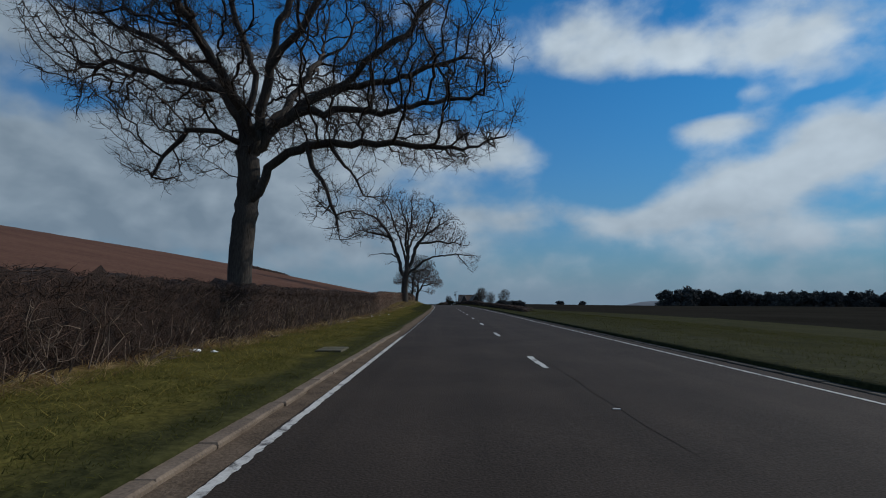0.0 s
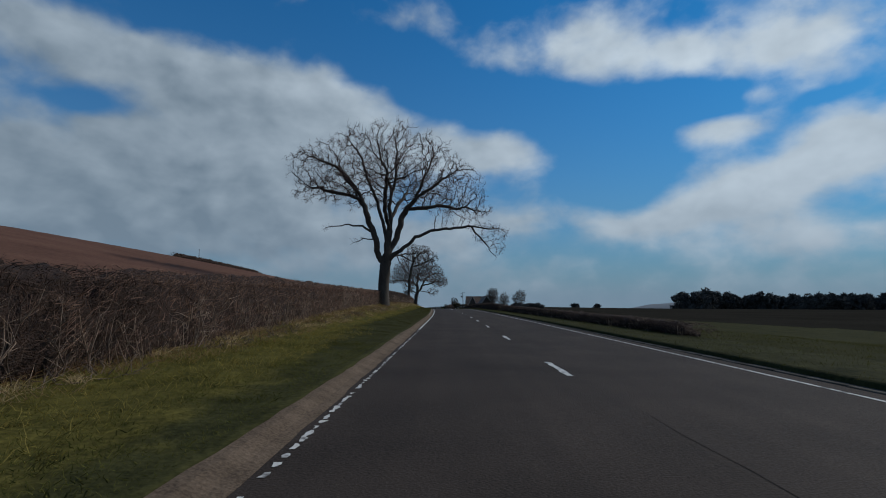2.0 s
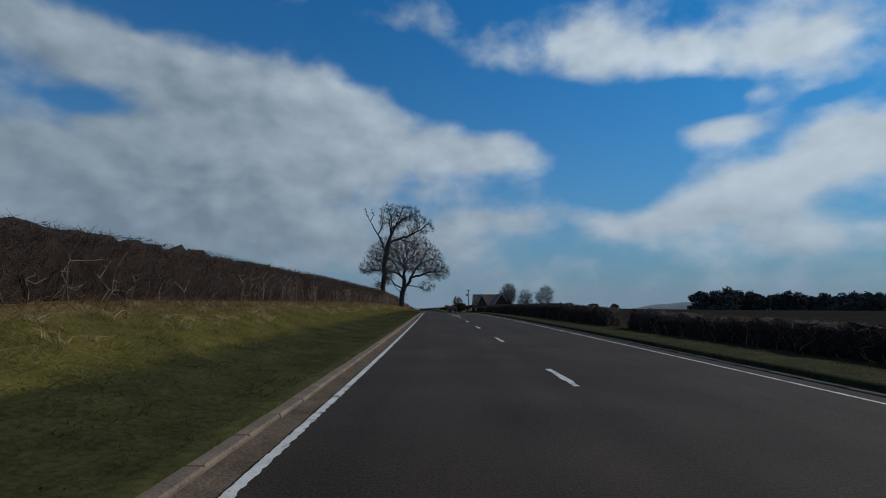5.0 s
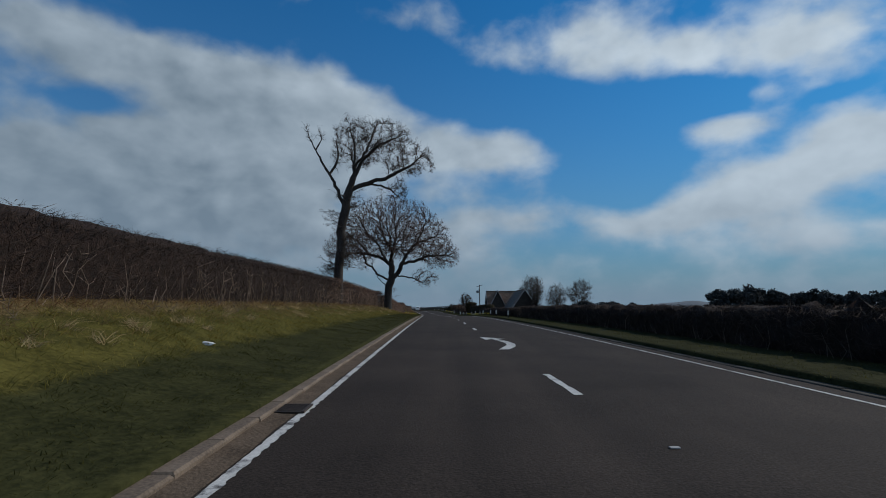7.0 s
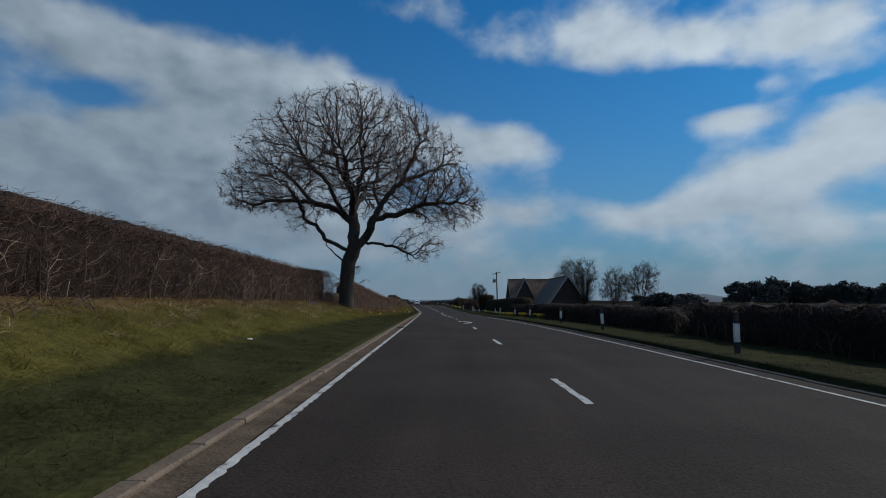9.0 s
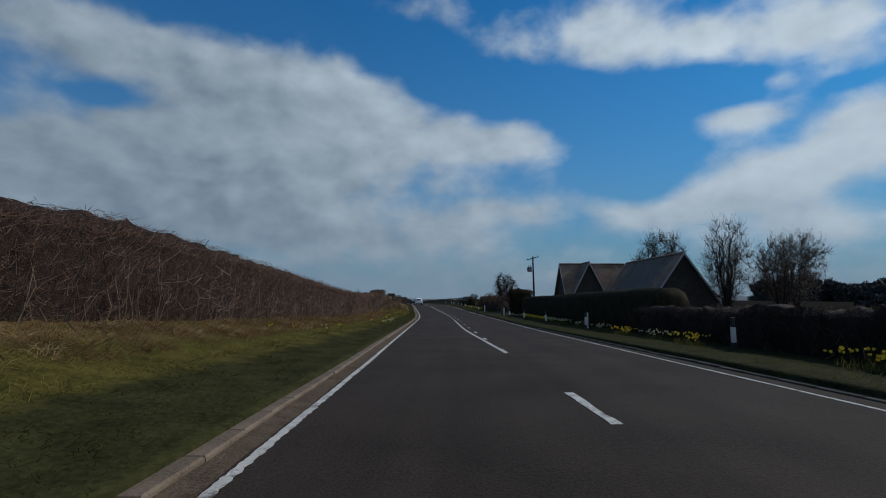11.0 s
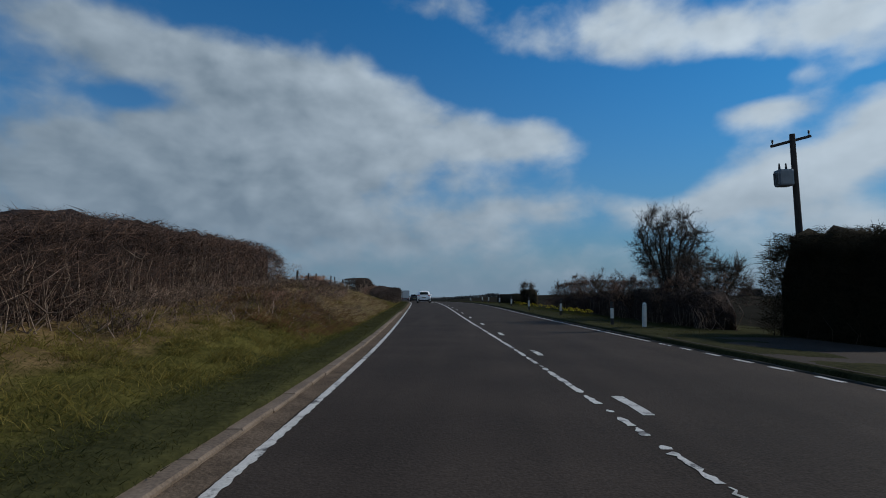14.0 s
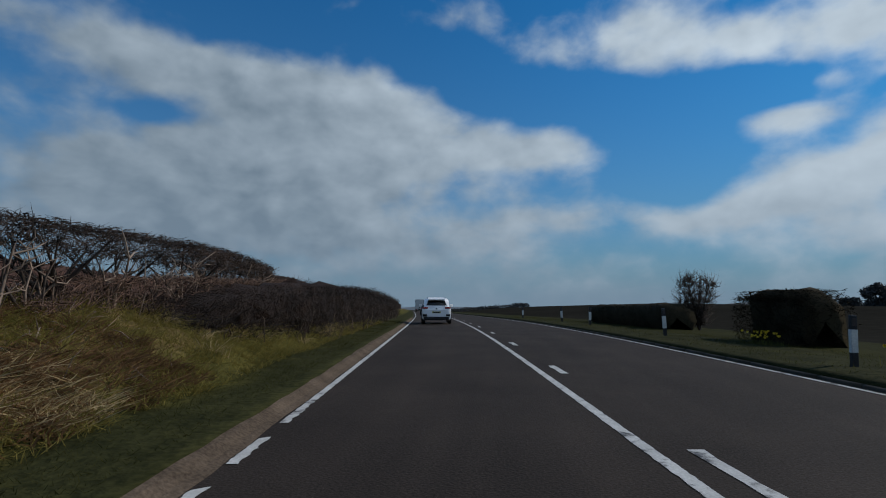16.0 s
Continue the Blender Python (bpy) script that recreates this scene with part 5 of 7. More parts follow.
hedge("dense dark hedge along a rising bank", 313.5, 470, ((310, 480), (-8.0, -8.0)), 1.8, ((313, 316, 320, 330, 345, 470), (2.25, 2.38, 2.3, 2.2, 2.2, 2.6)), seed=8, density=90, ragged=0.2, stems=2)
hedge("dark brown bramble scrub spilling down the bank", 303.8, 345, ((303, 306, 309, 318, 345), (-6.9, -5.9, -5.35, -5.2, -5.3)), 3.0, ((303.5, 306, 309, 318, 330, 345), (1.1, 1.5, 1.75, 2.0, 1.9, 1.7)), mat_twig="hedge_dark", seed=9, density=620, ragged=0.3, stems=8, category="scrub", name="scrub", twig=0.5)
hedge("dark brown undergrowth beneath leggy hawthorns", 301.5, 316, ((300, 318), (-7.6, -7.5)), 1.6, ((301, 306, 316), (1.6, 1.85, 2.15)), seed=34, density=420, ragged=0.35, stems=10, core=0, category="scrub", name="scrub", twig=0.4)
hedge("low dark gappy hedge along the brow of the hill", 146, 275, ((140, 280), (-58.6, -58.6)), 1.1, (LEFT_S, LEFT_Z[:, 0] + 0.62), seed=39, density=70, mat_twig="hedge_dark", stems=3, twig=0.6, r=0.02, ragged=0.3, gap=0.45)
# right of the road
FRONT_R = ((50, 120, 185, 225), (6.4, 6.6, 7.0, 7.3))
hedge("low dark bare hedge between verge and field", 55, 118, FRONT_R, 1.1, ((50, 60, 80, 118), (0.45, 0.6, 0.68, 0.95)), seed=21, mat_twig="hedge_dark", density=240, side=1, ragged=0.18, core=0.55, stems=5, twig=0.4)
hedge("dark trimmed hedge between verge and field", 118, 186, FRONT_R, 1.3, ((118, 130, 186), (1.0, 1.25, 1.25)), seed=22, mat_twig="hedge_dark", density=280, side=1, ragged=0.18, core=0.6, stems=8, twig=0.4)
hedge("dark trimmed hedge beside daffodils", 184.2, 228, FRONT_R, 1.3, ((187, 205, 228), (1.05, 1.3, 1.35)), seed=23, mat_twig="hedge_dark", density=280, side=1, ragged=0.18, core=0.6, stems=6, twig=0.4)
hedge("tall dark clipped evergreen garden hedge", 226.5, 265, ((226, 265), (8.3, 8.6)), 1.9, ((226, 240, 265), (2.3, 2.42, 2.35)), seed=24, density=420, side=1, stems=0, mat_twig="evergreen", mat_core="evergreen", twig=0.22, r=0.012, core=0.93, ragged=0.06, ends=0.12)
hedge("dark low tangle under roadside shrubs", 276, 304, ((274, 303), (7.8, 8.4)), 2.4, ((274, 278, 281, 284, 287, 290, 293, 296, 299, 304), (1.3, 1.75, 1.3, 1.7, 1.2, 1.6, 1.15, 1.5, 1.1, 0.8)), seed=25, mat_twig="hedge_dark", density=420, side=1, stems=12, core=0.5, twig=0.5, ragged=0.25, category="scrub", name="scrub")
hedge("thin reddish-brown tops of overgrown roadside scrub", 280, 303.5, ((274, 303), (8.2, 8.8)), 2.2, ((280, 286, 293, 299, 303.5), (1.95, 2.1, 2.35, 2.2, 1.9)), seed=29, density=330, side=1, stems=5, core=0, low=0.45, gap=0.1, twig=0.55, ragged=0.35, lean=0.25, category="scrub", name="scrub")
hedge("leggy old hawthorn hedge with a dense flat wind-clipped top", 299.6, 313, ((298, 318), (-7.9, -7.9)), 1.2, ((299.6, 301, 304, 307, 310, 313), (2.4, 2.56, 2.66, 2.76, 2.72, 2.5)), seed=30, mat_twig="hedge_dark", boughs=2.6, bough_r=0.05, density=800, stems=11, core=0, low=0.62, twig=0.34, ragged=0.1, lean=0.1, stem_r=0.022, ends=0.4)
hedge("dense flat-topped end of an old hawthorn hedge", 306.5, 313.4, ((300, 318), (-7.95, -7.95)), 1.2, ((302, 307, 310, 313.4), (2.6, 2.74, 2.70, 2.45)), seed=32, mat_twig="hedge_dark", density=700, stems=9, core=0, low=0.1, twig=0.34, ragged=0.12, lean=0.2, stem_r=0.02, ends=0.6)
hedge("square dark overgrown evergreen bush around the pole", 269.6, 275.0, ((260, 280), (9.0, 9.0)), 2.5, ((269.6, 270.6, 271.4, 272.3, 273.2, 274.2, 275), (2.85, 3.3, 3.05, 3.45, 3.2, 3.5, 2.9)), seed=28, density=4600, side=1, stems=6, mat_twig="evergreen", mat_core="evergreen", twig=0.5, r=0.008, core=0.8, ragged=0.45, ends=0.3, category="bush", name="bush", lean=0.3)
hedge("clipped dark square hedge behind a verge", 308.0, 311.6, ((306, 314), (7.7, 7.7)), 1.3, ((307, 309, 314), (1.58, 1.66, 1.60)), seed=26, density=1500, side=1, stems=0, mat_twig="evergreen", mat_core="evergreen", twig=0.26, r=0.009, core=0.86, ragged=0.12, ends=0.28)
hedge("low dark clipped hedge farther along the verge", 317.5, 329, ((306, 345), (7.8, 8.2)), 1.8, ((317, 345), (1.22, 1.15)), seed=27, density=160, side=1, stems=0, mat_twig="evergreen", mat_core="evergreen", twig=0.25, r=0.012, core=0.93, ragged=0.08, ends=0.2)

# ---------------------------------------------------------------- grass, flowers
def grass(name, label, s0, s1, d0, d1, n, h, mt, seed, clump=0.5, spread=0.35, w=0.006, loose=1.0):
    rng = np.random.default_rng(seed)
    s, d = rng.uniform(s0, s1, n), rng.uniform(d0, d1, n)
    k = np.sin(s * 3.1 + d * 1.3 + seed) + np.sin(s * 0.9 - d * 2.7 + seed * 1.7) + rng.normal(size=n) * loose
    s, d = s[k > -1.5 + clump], d[k > -1.5 + clump]
    n = len(s)
    b = on_land(s, d, -0.01)
    up = np.stack([rng.normal(size=n) * spread, rng.normal(size=n) * spread, np.ones(n)], -1) * (h * rng.uniform(0.35, 1.15, (n, 1)))
    bend = rng.normal(size=(n, 3)) * (h * 0.5, h * 0.5, 0) + np.array([0, 0, -0.12 * h])
    v, f = (blades if h > 0.15 else tufts)(b, up, rng.uniform(0.6, 1.4, n) * w, bend)
    tagged(new(name, mesh_from(name, v, f, mt)), label, "grass", kind="stuff")


grass("grass", "short green verge grass along the kerb", -2, 52, -5.7, -4.2, 46000, 0.055, M["grass"], 31, -0.2, 0.6, 0.004)
grass("grass", "short green verge grass towards the hedge", -2, 52, -7.9, -5.3, 52000, 0.065, M["grass"], 131, -0.2, 0.6, 0.004)
grass("grass", "short dark green mown strip along the kerb", 50, 262, -6.55, -4.2, 150000, 0.055, M["mown"], 32, -0.2, 0.6, 0.004)
grass("grass", "yellow-green verge grass towards the hedge", 50, 262, -9.2, -6.2, 110000, 0.085, M["grass"], 132, -0.2, 0.6, 0.004)
grass("grass", "short green grass strip below the bank", 258, 330, -5.45, -4.36, 42000, 0.06, M["mown"], 33, -0.2, 0.6, 0.004)
grass("rough_grass", "rough yellow-green grass towards the hedge", 0, 60, -8.0, -5.3, 16000, 0.17, M["wild"], 41, 0.6, 0.6, 0.004)
grass("rough_grass", "rough yellow-green grass towards the hedge", 60, 262, -9.5, -6.2, 46000, 0.17, M["wild"], 42, 0.6, 0.6, 0.004)
grass("dry_grass", "pale dry grass along the foot of the hedge", 0, 100, -9.3, -7.0, 20000, 0.26, M["dry"], 34, 1.6, 0.8, 0.005, 0.6)
grass("dry_grass", "pale dry grass along the foot of the hedge", 100, 262, -9.6, -7.4, 24000, 0.28, M["dry"], 35, 1.0, 0.8, 0.004)
grass("dry_grass", "tall pale dry grass on the steep bank", 277, 300, -9.4, -5.4, 62000, 0.20, M["straw"], 36, 1.8, 1.2, 0.006, 0.4)
grass("dead_bracken", "rusty dead bracken and stalks on the steep bank", 271, 302, -8.6, -5.4, 62000, 0.19, M["rust"], 43, 1.0, 1.1, 0.007, 0.6)
grass("grass", "rough green tufts on the steep bank", 258, 306, -8.4, -5.2, 34000, 0.2, M["wild"], 37, 1.7, 0.6, 0.006, 0.5)
grass("dead_bracken", "rusty dead stalks between verge and hedge", 206, 262, -9.0, -7.0, 16000, 0.26, M["rust"], 44, 1.6, 1.0, 0.006, 0.5)
grass("dead_bracken", "brown dead stalks along the foot of the hedge", 2, 92, -8.9, -7.6, 7000, 0.24, M["rust"], 45, 1.5, 1.0, 0.006, 0.6)
grass("dead_bracken", "brown dead stalks along the foot of the hedge", 94, 206, -9.6, -8.8, 7000, 0.26, M["rust"], 46, 1.4, 1.0, 0.006, 0.6)
grass("grass", "rough verge grass beside the far edge of the road", 0, 262, 4.2, 6.8, 46000, 0.09, M["dull"], 38)
grass("grass", "rough verge grass beside the far edge of the road", 272, 345, 4.5, 7.8, 20000, 0.09, M["dull"], 39)


grass("field_grass", "short green crop and weeds behind the far verge", 2, 62, 6.6, 26, 90000, 0.10, M["dull"], 49)


def tussocks(label, s0, s1, d0, d1, n, count, h, mt, seed, w=0.006):
    """Separate drooping tussocks of long grass."""
    rng = np.random.default_rng(seed)
    cs, cd, size = rng.uniform(s0, s1, n), rng.uniform(d0, d1, n), rng.uniform(0.5, 1.25, n)
    k = np.repeat(np.arange(n), count)
    q = len(k)
    r = rng.normal(size=(q, 2)) * 0.09 * size[k][:, None]
    b = on_land(cs[k] + r[:, 0], cd[k] + r[:, 1], -0.01)
    up = np.stack([rng.normal(size=q) * 0.5, rng.normal(size=q) * 0.5, np.ones(q)], -1) * (h * size[k] * rng.uniform(0.4, 1.0, q))[:, None]
    lay = (rng.normal(size=n) * 1.1)[k]
    down = np.stack([0.45 * np.cos(lay), 0.45 * np.sin(lay), np.full(q, -0.38)], -1) * (h * size[k])[:, None]
    v, f = blades(b, up, rng.uniform(0.6, 1.4, q) * w, down + rng.normal(size=(q, 3)) * (h * 0.3, h * 0.3, 0))
    tagged(new("tussocks", mesh_from("tussocks", v, f, mt)), label, "grass", kind="stuff")


tussocks("drooping straw-coloured grass tussocks on the bank", 278, 299, -9.2, -5.6, 460, 70, 0.36, M["straw"], 141, 0.007)
tussocks("drooping yellow-green grass tussocks on the bank", 264, 306, -8.8, -5.3, 460, 50, 0.32, M["wild"], 147, 0.005)
tussocks("yellow-green tussocks in the rough verge", 46, 206, -9.0, -6.6, 620, 30, 0.24, M["wild"], 142)
tussocks("pale grass tussocks at the foot of the hedge", 2, 260, -9.3, -7.2, 420, 34, 0.34, M["straw"], 143)
tussocks("low tufts in the mown verge", 3, 262, -6.2, -4.35, 1100, 16, 0.10, M["mown"], 146, 0.005)
tussocks("small yellow-green tussocks in the verge", 4, 60, -7.6, -5.2, 160, 26, 0.16, M["wild"], 144)


def fallen_sticks(label, s0, s1, d0, d1, n, seed):
    """Pale dead sticks and stalks lying at the foot of a hedge."""
    rng = np.random.default_rng(seed)
    s, d = rng.uniform(s0, s1, n), rng.uniform(d0, d1, n)
    keep = np.sin(s * 1.3) + np.sin(s * 0.47 + 2) + rng.normal(size=n) * 0.7 > 0.1
    s, d = s[keep], d[keep]
    n = len(s)
    a = on_land(s, d, 0.03)
    ln = rng.uniform(0.15, 0.6, n)
    ang = rng.uniform(0, 6.28, n)
    e = on_land(s + np.cos(ang) * ln, d + np.sin(ang) * ln * 0.6, rng.uniform(0.02, 0.35, n))
    mid = (a + e) / 2 + rng.normal(size=(n, 3)) * 0.04
    tagged(new("fallen_sticks", mesh_from("fallen_sticks", *sticks(a, mid, e, rng.uniform(0.004, 0.012, n)), M["stem"])), label, "sticks", kind="stuff")


grass("grass", "green verge grass below the end of the hedge", 260, 277, -7.6, -5.0, 30000, 0.09, M["grass"], 50, -0.2, 0.6, 0.004)
grass("rough_grass", "yellow-green grass along the crest of the bank", 279, 313, -9.6, -7.0, 24000, 0.24, M["wild"], 47, 0.6, 0.7, 0.006, 0.6)
grass("rough_grass", "rough dull green grass on the darker end of the bank", 300, 324, -9.2, -5.2, 36000, 0.2, M["wild"], 48, 0.5, 0.7, 0.005)
tussocks("few pale tussocks among green grass on the bank", 303, 314, -8.4, -5.6, 40, 40, 0.4, M["straw"], 145)
fallen_sticks("pale dead sticks along the foot of the hedge", 2, 92, -8.1, -7.3, 2600, 131)
fallen_sticks("pale dead sticks along the foot of the hedge", 100, 262, -9.6, -8.3, 3800, 132)
fallen_sticks("pale dead stalks on the dry bank", 270, 304, -8.8, -5.5, 1400, 133)
tussocks("rusty dead bracken clumps low on the bank", 274, 302, -7.0, -5.4, 290, 46, 0.26, M["rust"], 148, 0.009)


def daffodil_mesh(seed, n, w, l, pale):
    """A clump of daffodils: leaves and stems, and the flower heads apart."""
    rng = np.random.default_rng(seed)
    k = n * 3
    b = np.stack([rng.uniform(-w, w, k), rng.uniform(-l, l, k), np.zeros(k)], -1)
    up = np.stack([rng.normal(size=k) * 0.05, rng.normal(size=k) * 0.05, rng.uniform(0.10, 0.24, k)], -1)
    leaves = mesh_from("leaves", *blades(b, up, 0.008, rng.normal(size=(k, 3)) * 0.04), M["grass"])
    spots = [pose(rng.uniform(-w, w), rng.uniform(-l, l), rng.uniform(0.2, 0.38), rng.uniform(40, 80), 0, rng.uniform(0, 360)) for _ in range(n)]
    return leaves, spots


def flower_mesh(mt):
    bm = bmesh.new()
    centre = bm.verts.new((0, 0, 0))
    ring_ = [bm.verts.new((math.cos(a) * q, math.sin(a) * q, 0.012)) for a, q in [(j * math.pi / 6, 0.045 if j % 2 == 0 else 0.022) for j in range(12)]]
    for j in range(12):
        bm.faces.new((centre, ring_[j], ring_[(j + 1) % 12]))
    bmesh.ops.create_cone(bm, cap_ends=False, segments=6, radius1=0.012, radius2=0.02, depth=0.035, matrix=Matrix.Translation((0, 0, 0.02)))
    me = bpy.data.meshes.new("flower")
    bm.to_mesh(me)
    bm.free()
    me.materials.append(mt)
    return me


FLOWER, FLOWER_PALE = flower_mesh(M["petal"]), flower_mesh(M["petal_pale"])


def daffodils(spots, label, seed, n, w, l, pale=False):
    leaves, heads = daffodil_mesh(seed, n, w, l, pale)
    for s, d in spots:
        ob = thing("daffodil_clump", label, "flowers", at(s, d, 0.0), "roadside daffodils")
        part("foliage", leaves, None, ob)["kind"] = "stuff"
        for m in heads:
            f = part("flower", FLOWER_PALE if pale else FLOWER, None, ob)
            f.matrix_local = m


daffodils([(s, d) for s, d in ((247.5, 7.4), (249.2, 7.5), (251.0, 7.3), (252.6, 7.5), (254.4, 7.4), (256.5, 7.6), (225, 6.3), (212, 6.2), (206.4, 6.4), (219, 6.2))], "clump of yellow daffodils before a dark hedge", 51, 44, 0.35, 0.8)
daffodils([(240.5, 7.5), (242, 7.6), (243.8, 7.4), (245.6, 7.6), (258.8, 7.6), (262, 6.8), (229, 6.6), (234, 6.8), (222, 6.4)], "clump of pale daffodils before a dark hedge", 52, 28, 0.35, 0.8, True)
daffodils([(286.5, 6.6), (288.3, 6.5), (290, 6.6), (292.4, 6.6), (294.2, 6.5), (297.5, 6.4), (300.2, 6.4), (303.4, 6.3), (309.0, 7.0)], "clump of yellow daffodils on the grass verge", 53, 26, 0.3, 0.7)
daffodils([(237.4, -6.3), (236.9, -5.5), (243.7, -5.9), (252.5, -6.6), (261.5, -6.2), (226.5, -6.4), (219.6, -7.4), (221.4, -7.1), (247.2, -6.3), (241.2, -5.3), (203.6, -5.9), (205.8, -6.0)], "small clump of yellow daffodils on the verge", 54, 4, 0.14, 0.2)
daffodils([(237.6, -5.2), (239.9, -5.2), (234.4, -5.2), (256.0, -6.3), (222, -6.2)], "small clump of pale daffodils on the verge", 55, 4, 0.14, 0.2, True)


# ---------------------------------------------------------------- posts along the road
def marker_post():
    """Verge marker: a white flat-faced plastic post with black ends and a reflector."""
    ob = thing("marker_post", "white plastic verge marker post with black top and foot", "marker post", None, "verge marker posts")
    part("foot", box(bmesh.new(), 0, 0, -0.1, 0.115, 0.075, 0.36, 0.012), M["post_black"], ob, "black foot")
    part("shaft", box(bmesh.new(), 0, 0, 0.255, 0.12, 0.08, 0.42, 0.012), M["post_white"], ob, "white shaft")
    part("cap", box(bmesh.new(), 0, 0, 0.67, 0.115, 0.075, 0.27, 0.02), M["post_black"], ob, "black cap")
    part("reflector", box(bmesh.new(), 0, -0.042, 0.74, 0.07, 0.012, 0.14, 0.004), M["reflector"], ob, "dark reflector")
    return ob


def white_post():
    """Stout white-painted wooden gate stump with a rounded top."""
    ob = thing("white_post", "white painted short post with a rounded top beside the gateway", "post", None, "white posts")
    bm = box(bmesh.new(), 0, 0, -0.15, 0.13, 0.13, 0.94, 0.03)
    part("shaft", bm, M["post_white"], ob)
    bm = bmesh.new()
    bmesh.ops.create_uvsphere(bm, u_segments=14, v_segments=8, radius=0.078, matrix=Matrix.Translation((0, 0, 0.84)) @ Matrix.Diagonal((1, 1, 1.15, 1)))
    part("top", bm, M["post_white"], ob, "rounded top")
    return ob


mp = marker_post()
spots = [(177.3, 4.9), (187.0, 5.0), (195.4, 5.35), (205, 5.4), (216.5, 6.2), (229.5, 5.9), (238, 5.6), (246.4, 5.5), (254.8, 5.5), (278.8, 5.25), (286.8, 5.25), (295.2, 5.2), (303.8, 5.4), (312.2, 5.7), (321, 5.8), (327, 5.9), (340, 5.9)]
mp.matrix_world = at(*spots[0], turn=-6)
for k, q in enumerate(spots[1:]):
    copy_thing(mp, at(*q, turn=(k * 37 % 13) - 6) @ pose(0, 0, 0, 0, (k * 17 % 7) - 3, 0))
wp = white_post()
wp.matrix_world = at(261.2, 5.9)
copy_thing(wp, at(277.2, 5.9) @ pose(0, 0, 0, 0, 2, 10))
copy_thing(wp, at(233, 7.0))

# ---------------------------------------------------------------- cottage behind the garden hedge
def gable_block(ob, s0, s1, d0, d1, eave, ridge, along, over=0.25):
    """Walls and slated pitched roof of one wing, in road coordinates; along: the ridge runs along the road."""
    mid = (d0 + d1) / 2 if along else (s0 + s1) / 2

    def P(s, d, z):
        return Vector([float(v) for v in place(s, d, z)])

    base = float(land((s0 + s1) / 2, (d0 + d1) / 2)) - 0.5
    bm = bmesh.new()
    if along:
        prof = ((d0, base), (d1, base), (d1, eave), (mid, ridge), (d0, eave))
        rings = [[bm.verts.new(P(s, d, z)) for d, z in prof] for s in (s0, s1)]
    else:
        prof = ((s0, base), (s1, base), (s1, eave), (mid, ridge), (s0, eave))
        rings = [[bm.verts.new(P(s, d, z)) for s, z in prof] for d in (d0, d1)]
    for r in rings:
        bm.faces.new(r)
    for a in range(5):
        b = (a + 1) % 5
        bm.faces.new((rings[0][a], rings[0][b], rings[1][b], rings[1][a]))
    bmesh.ops.recalc_face_normals(bm, faces=bm.faces)
    part("wall", bm, M["stone"], ob, "dark stone walls and gables")
    half = (d1 - d0) / 2 if along else (s1 - s0) / 2
    slope = (ridge - eave) / half
    lo, hi = (s0, s1) if along else (d0, d1)
    for sign, edge in ((-1, d0 if along else s0), (1, d1 if along else s1)):
        vs, fs = [], []
        rows, n = 14, 0
        for q in range(rows):
            f0, f1 = q / rows, (q + 1) / rows + 0.02
            x = lo - over + (0.15 if q % 2 else 0)
            while x < hi + over:
                x1 = min(x + 0.42, hi + over)
                e0, e1 = edge + sign * over + (mid - edge - sign * over) * f0, edge + sign * over + (mid - edge - sign * over) * min(f1, 1)
                z0, z1 = ridge - abs(e0 - mid) * slope + 0.05 + 0.02, ridge - abs(e1 - mid) * slope + 0.05
                quad = [(x + 0.006, e0, z0), (x1 - 0.006, e0, z0), (x1 - 0.006, e1, z1), (x + 0.006, e1, z1)]
                for a, b, c in quad:
                    vs.append(P(a, b, c) if along else P(b, a, c))
                fs.append((n, n + 1, n + 2, n + 3))
                n += 4
                x = x1
        me = mesh_from("roof_slope", np.array(vs), np.array(fs), M["slate"])
        part("roof_slope", me, None, ob, "grey slates in rows")
        # under-roof boarding
        e0 = edge + sign * over
        z0 = ridge - abs(e0 - mid) * slope + 0.02
        q = [(lo - over, e0, z0), (hi + over, e0, z0), (hi + over, mid, ridge + 0.02), (lo - over, mid, ridge + 0.02)]
        bm = bmesh.new()
        bm.faces.new([bm.verts.new(P(a, b, c) if along else P(b, a, c)) for a, b, c in q])
        part("roof_boarding", bm, M["wood"], ob)
        # bargeboards at both gable ends
        for end, o in ((lo, -over), (hi, over)):
            bm = bmesh.new()
            a0 = (end + o, e0, z0 - 0.03)
            a1 = (end + o, mid, ridge + 0.05)
            pts = []
            for dz in (0.10, -0.16):
                for a in (a0, a1):
                    pts.append((a[0], a[1], a[2] + dz))
            out = []
            for t in (0.0, 0.05 * (1 if o > 0 else -1)):
                out.append([bm.verts.new(P(p[0] + t, p[1], p[2]) if along else P(p[1], p[0] + t, p[2])) for p in (pts[0], pts[1], pts[3], pts[2])])
            bm.faces.new(out[0]), bm.faces.new(out[1])
            for a in range(4):
                b = (a + 1) % 4
                bm.faces.new((out[0][a], out[0][b], out[1][b], out[1][a]))
            bmesh.ops.recalc_face_normals(bm, faces=bm.faces)
            part("bargeboard", bm, M["barge"], ob, "pale painted bargeboard")
    # ridge tiles
    bm = bmesh.new()
    a, b = (P(lo - over, mid, ridge + 0.09), P(hi + over, mid, ridge + 0.09)) if along else (P(mid, lo - over, ridge + 0.09), P(mid, hi + over, ridge + 0.09))
    cyl(bm, a, b, 0.10, n=8)
    part("ridge", bm, M["slate"], ob)


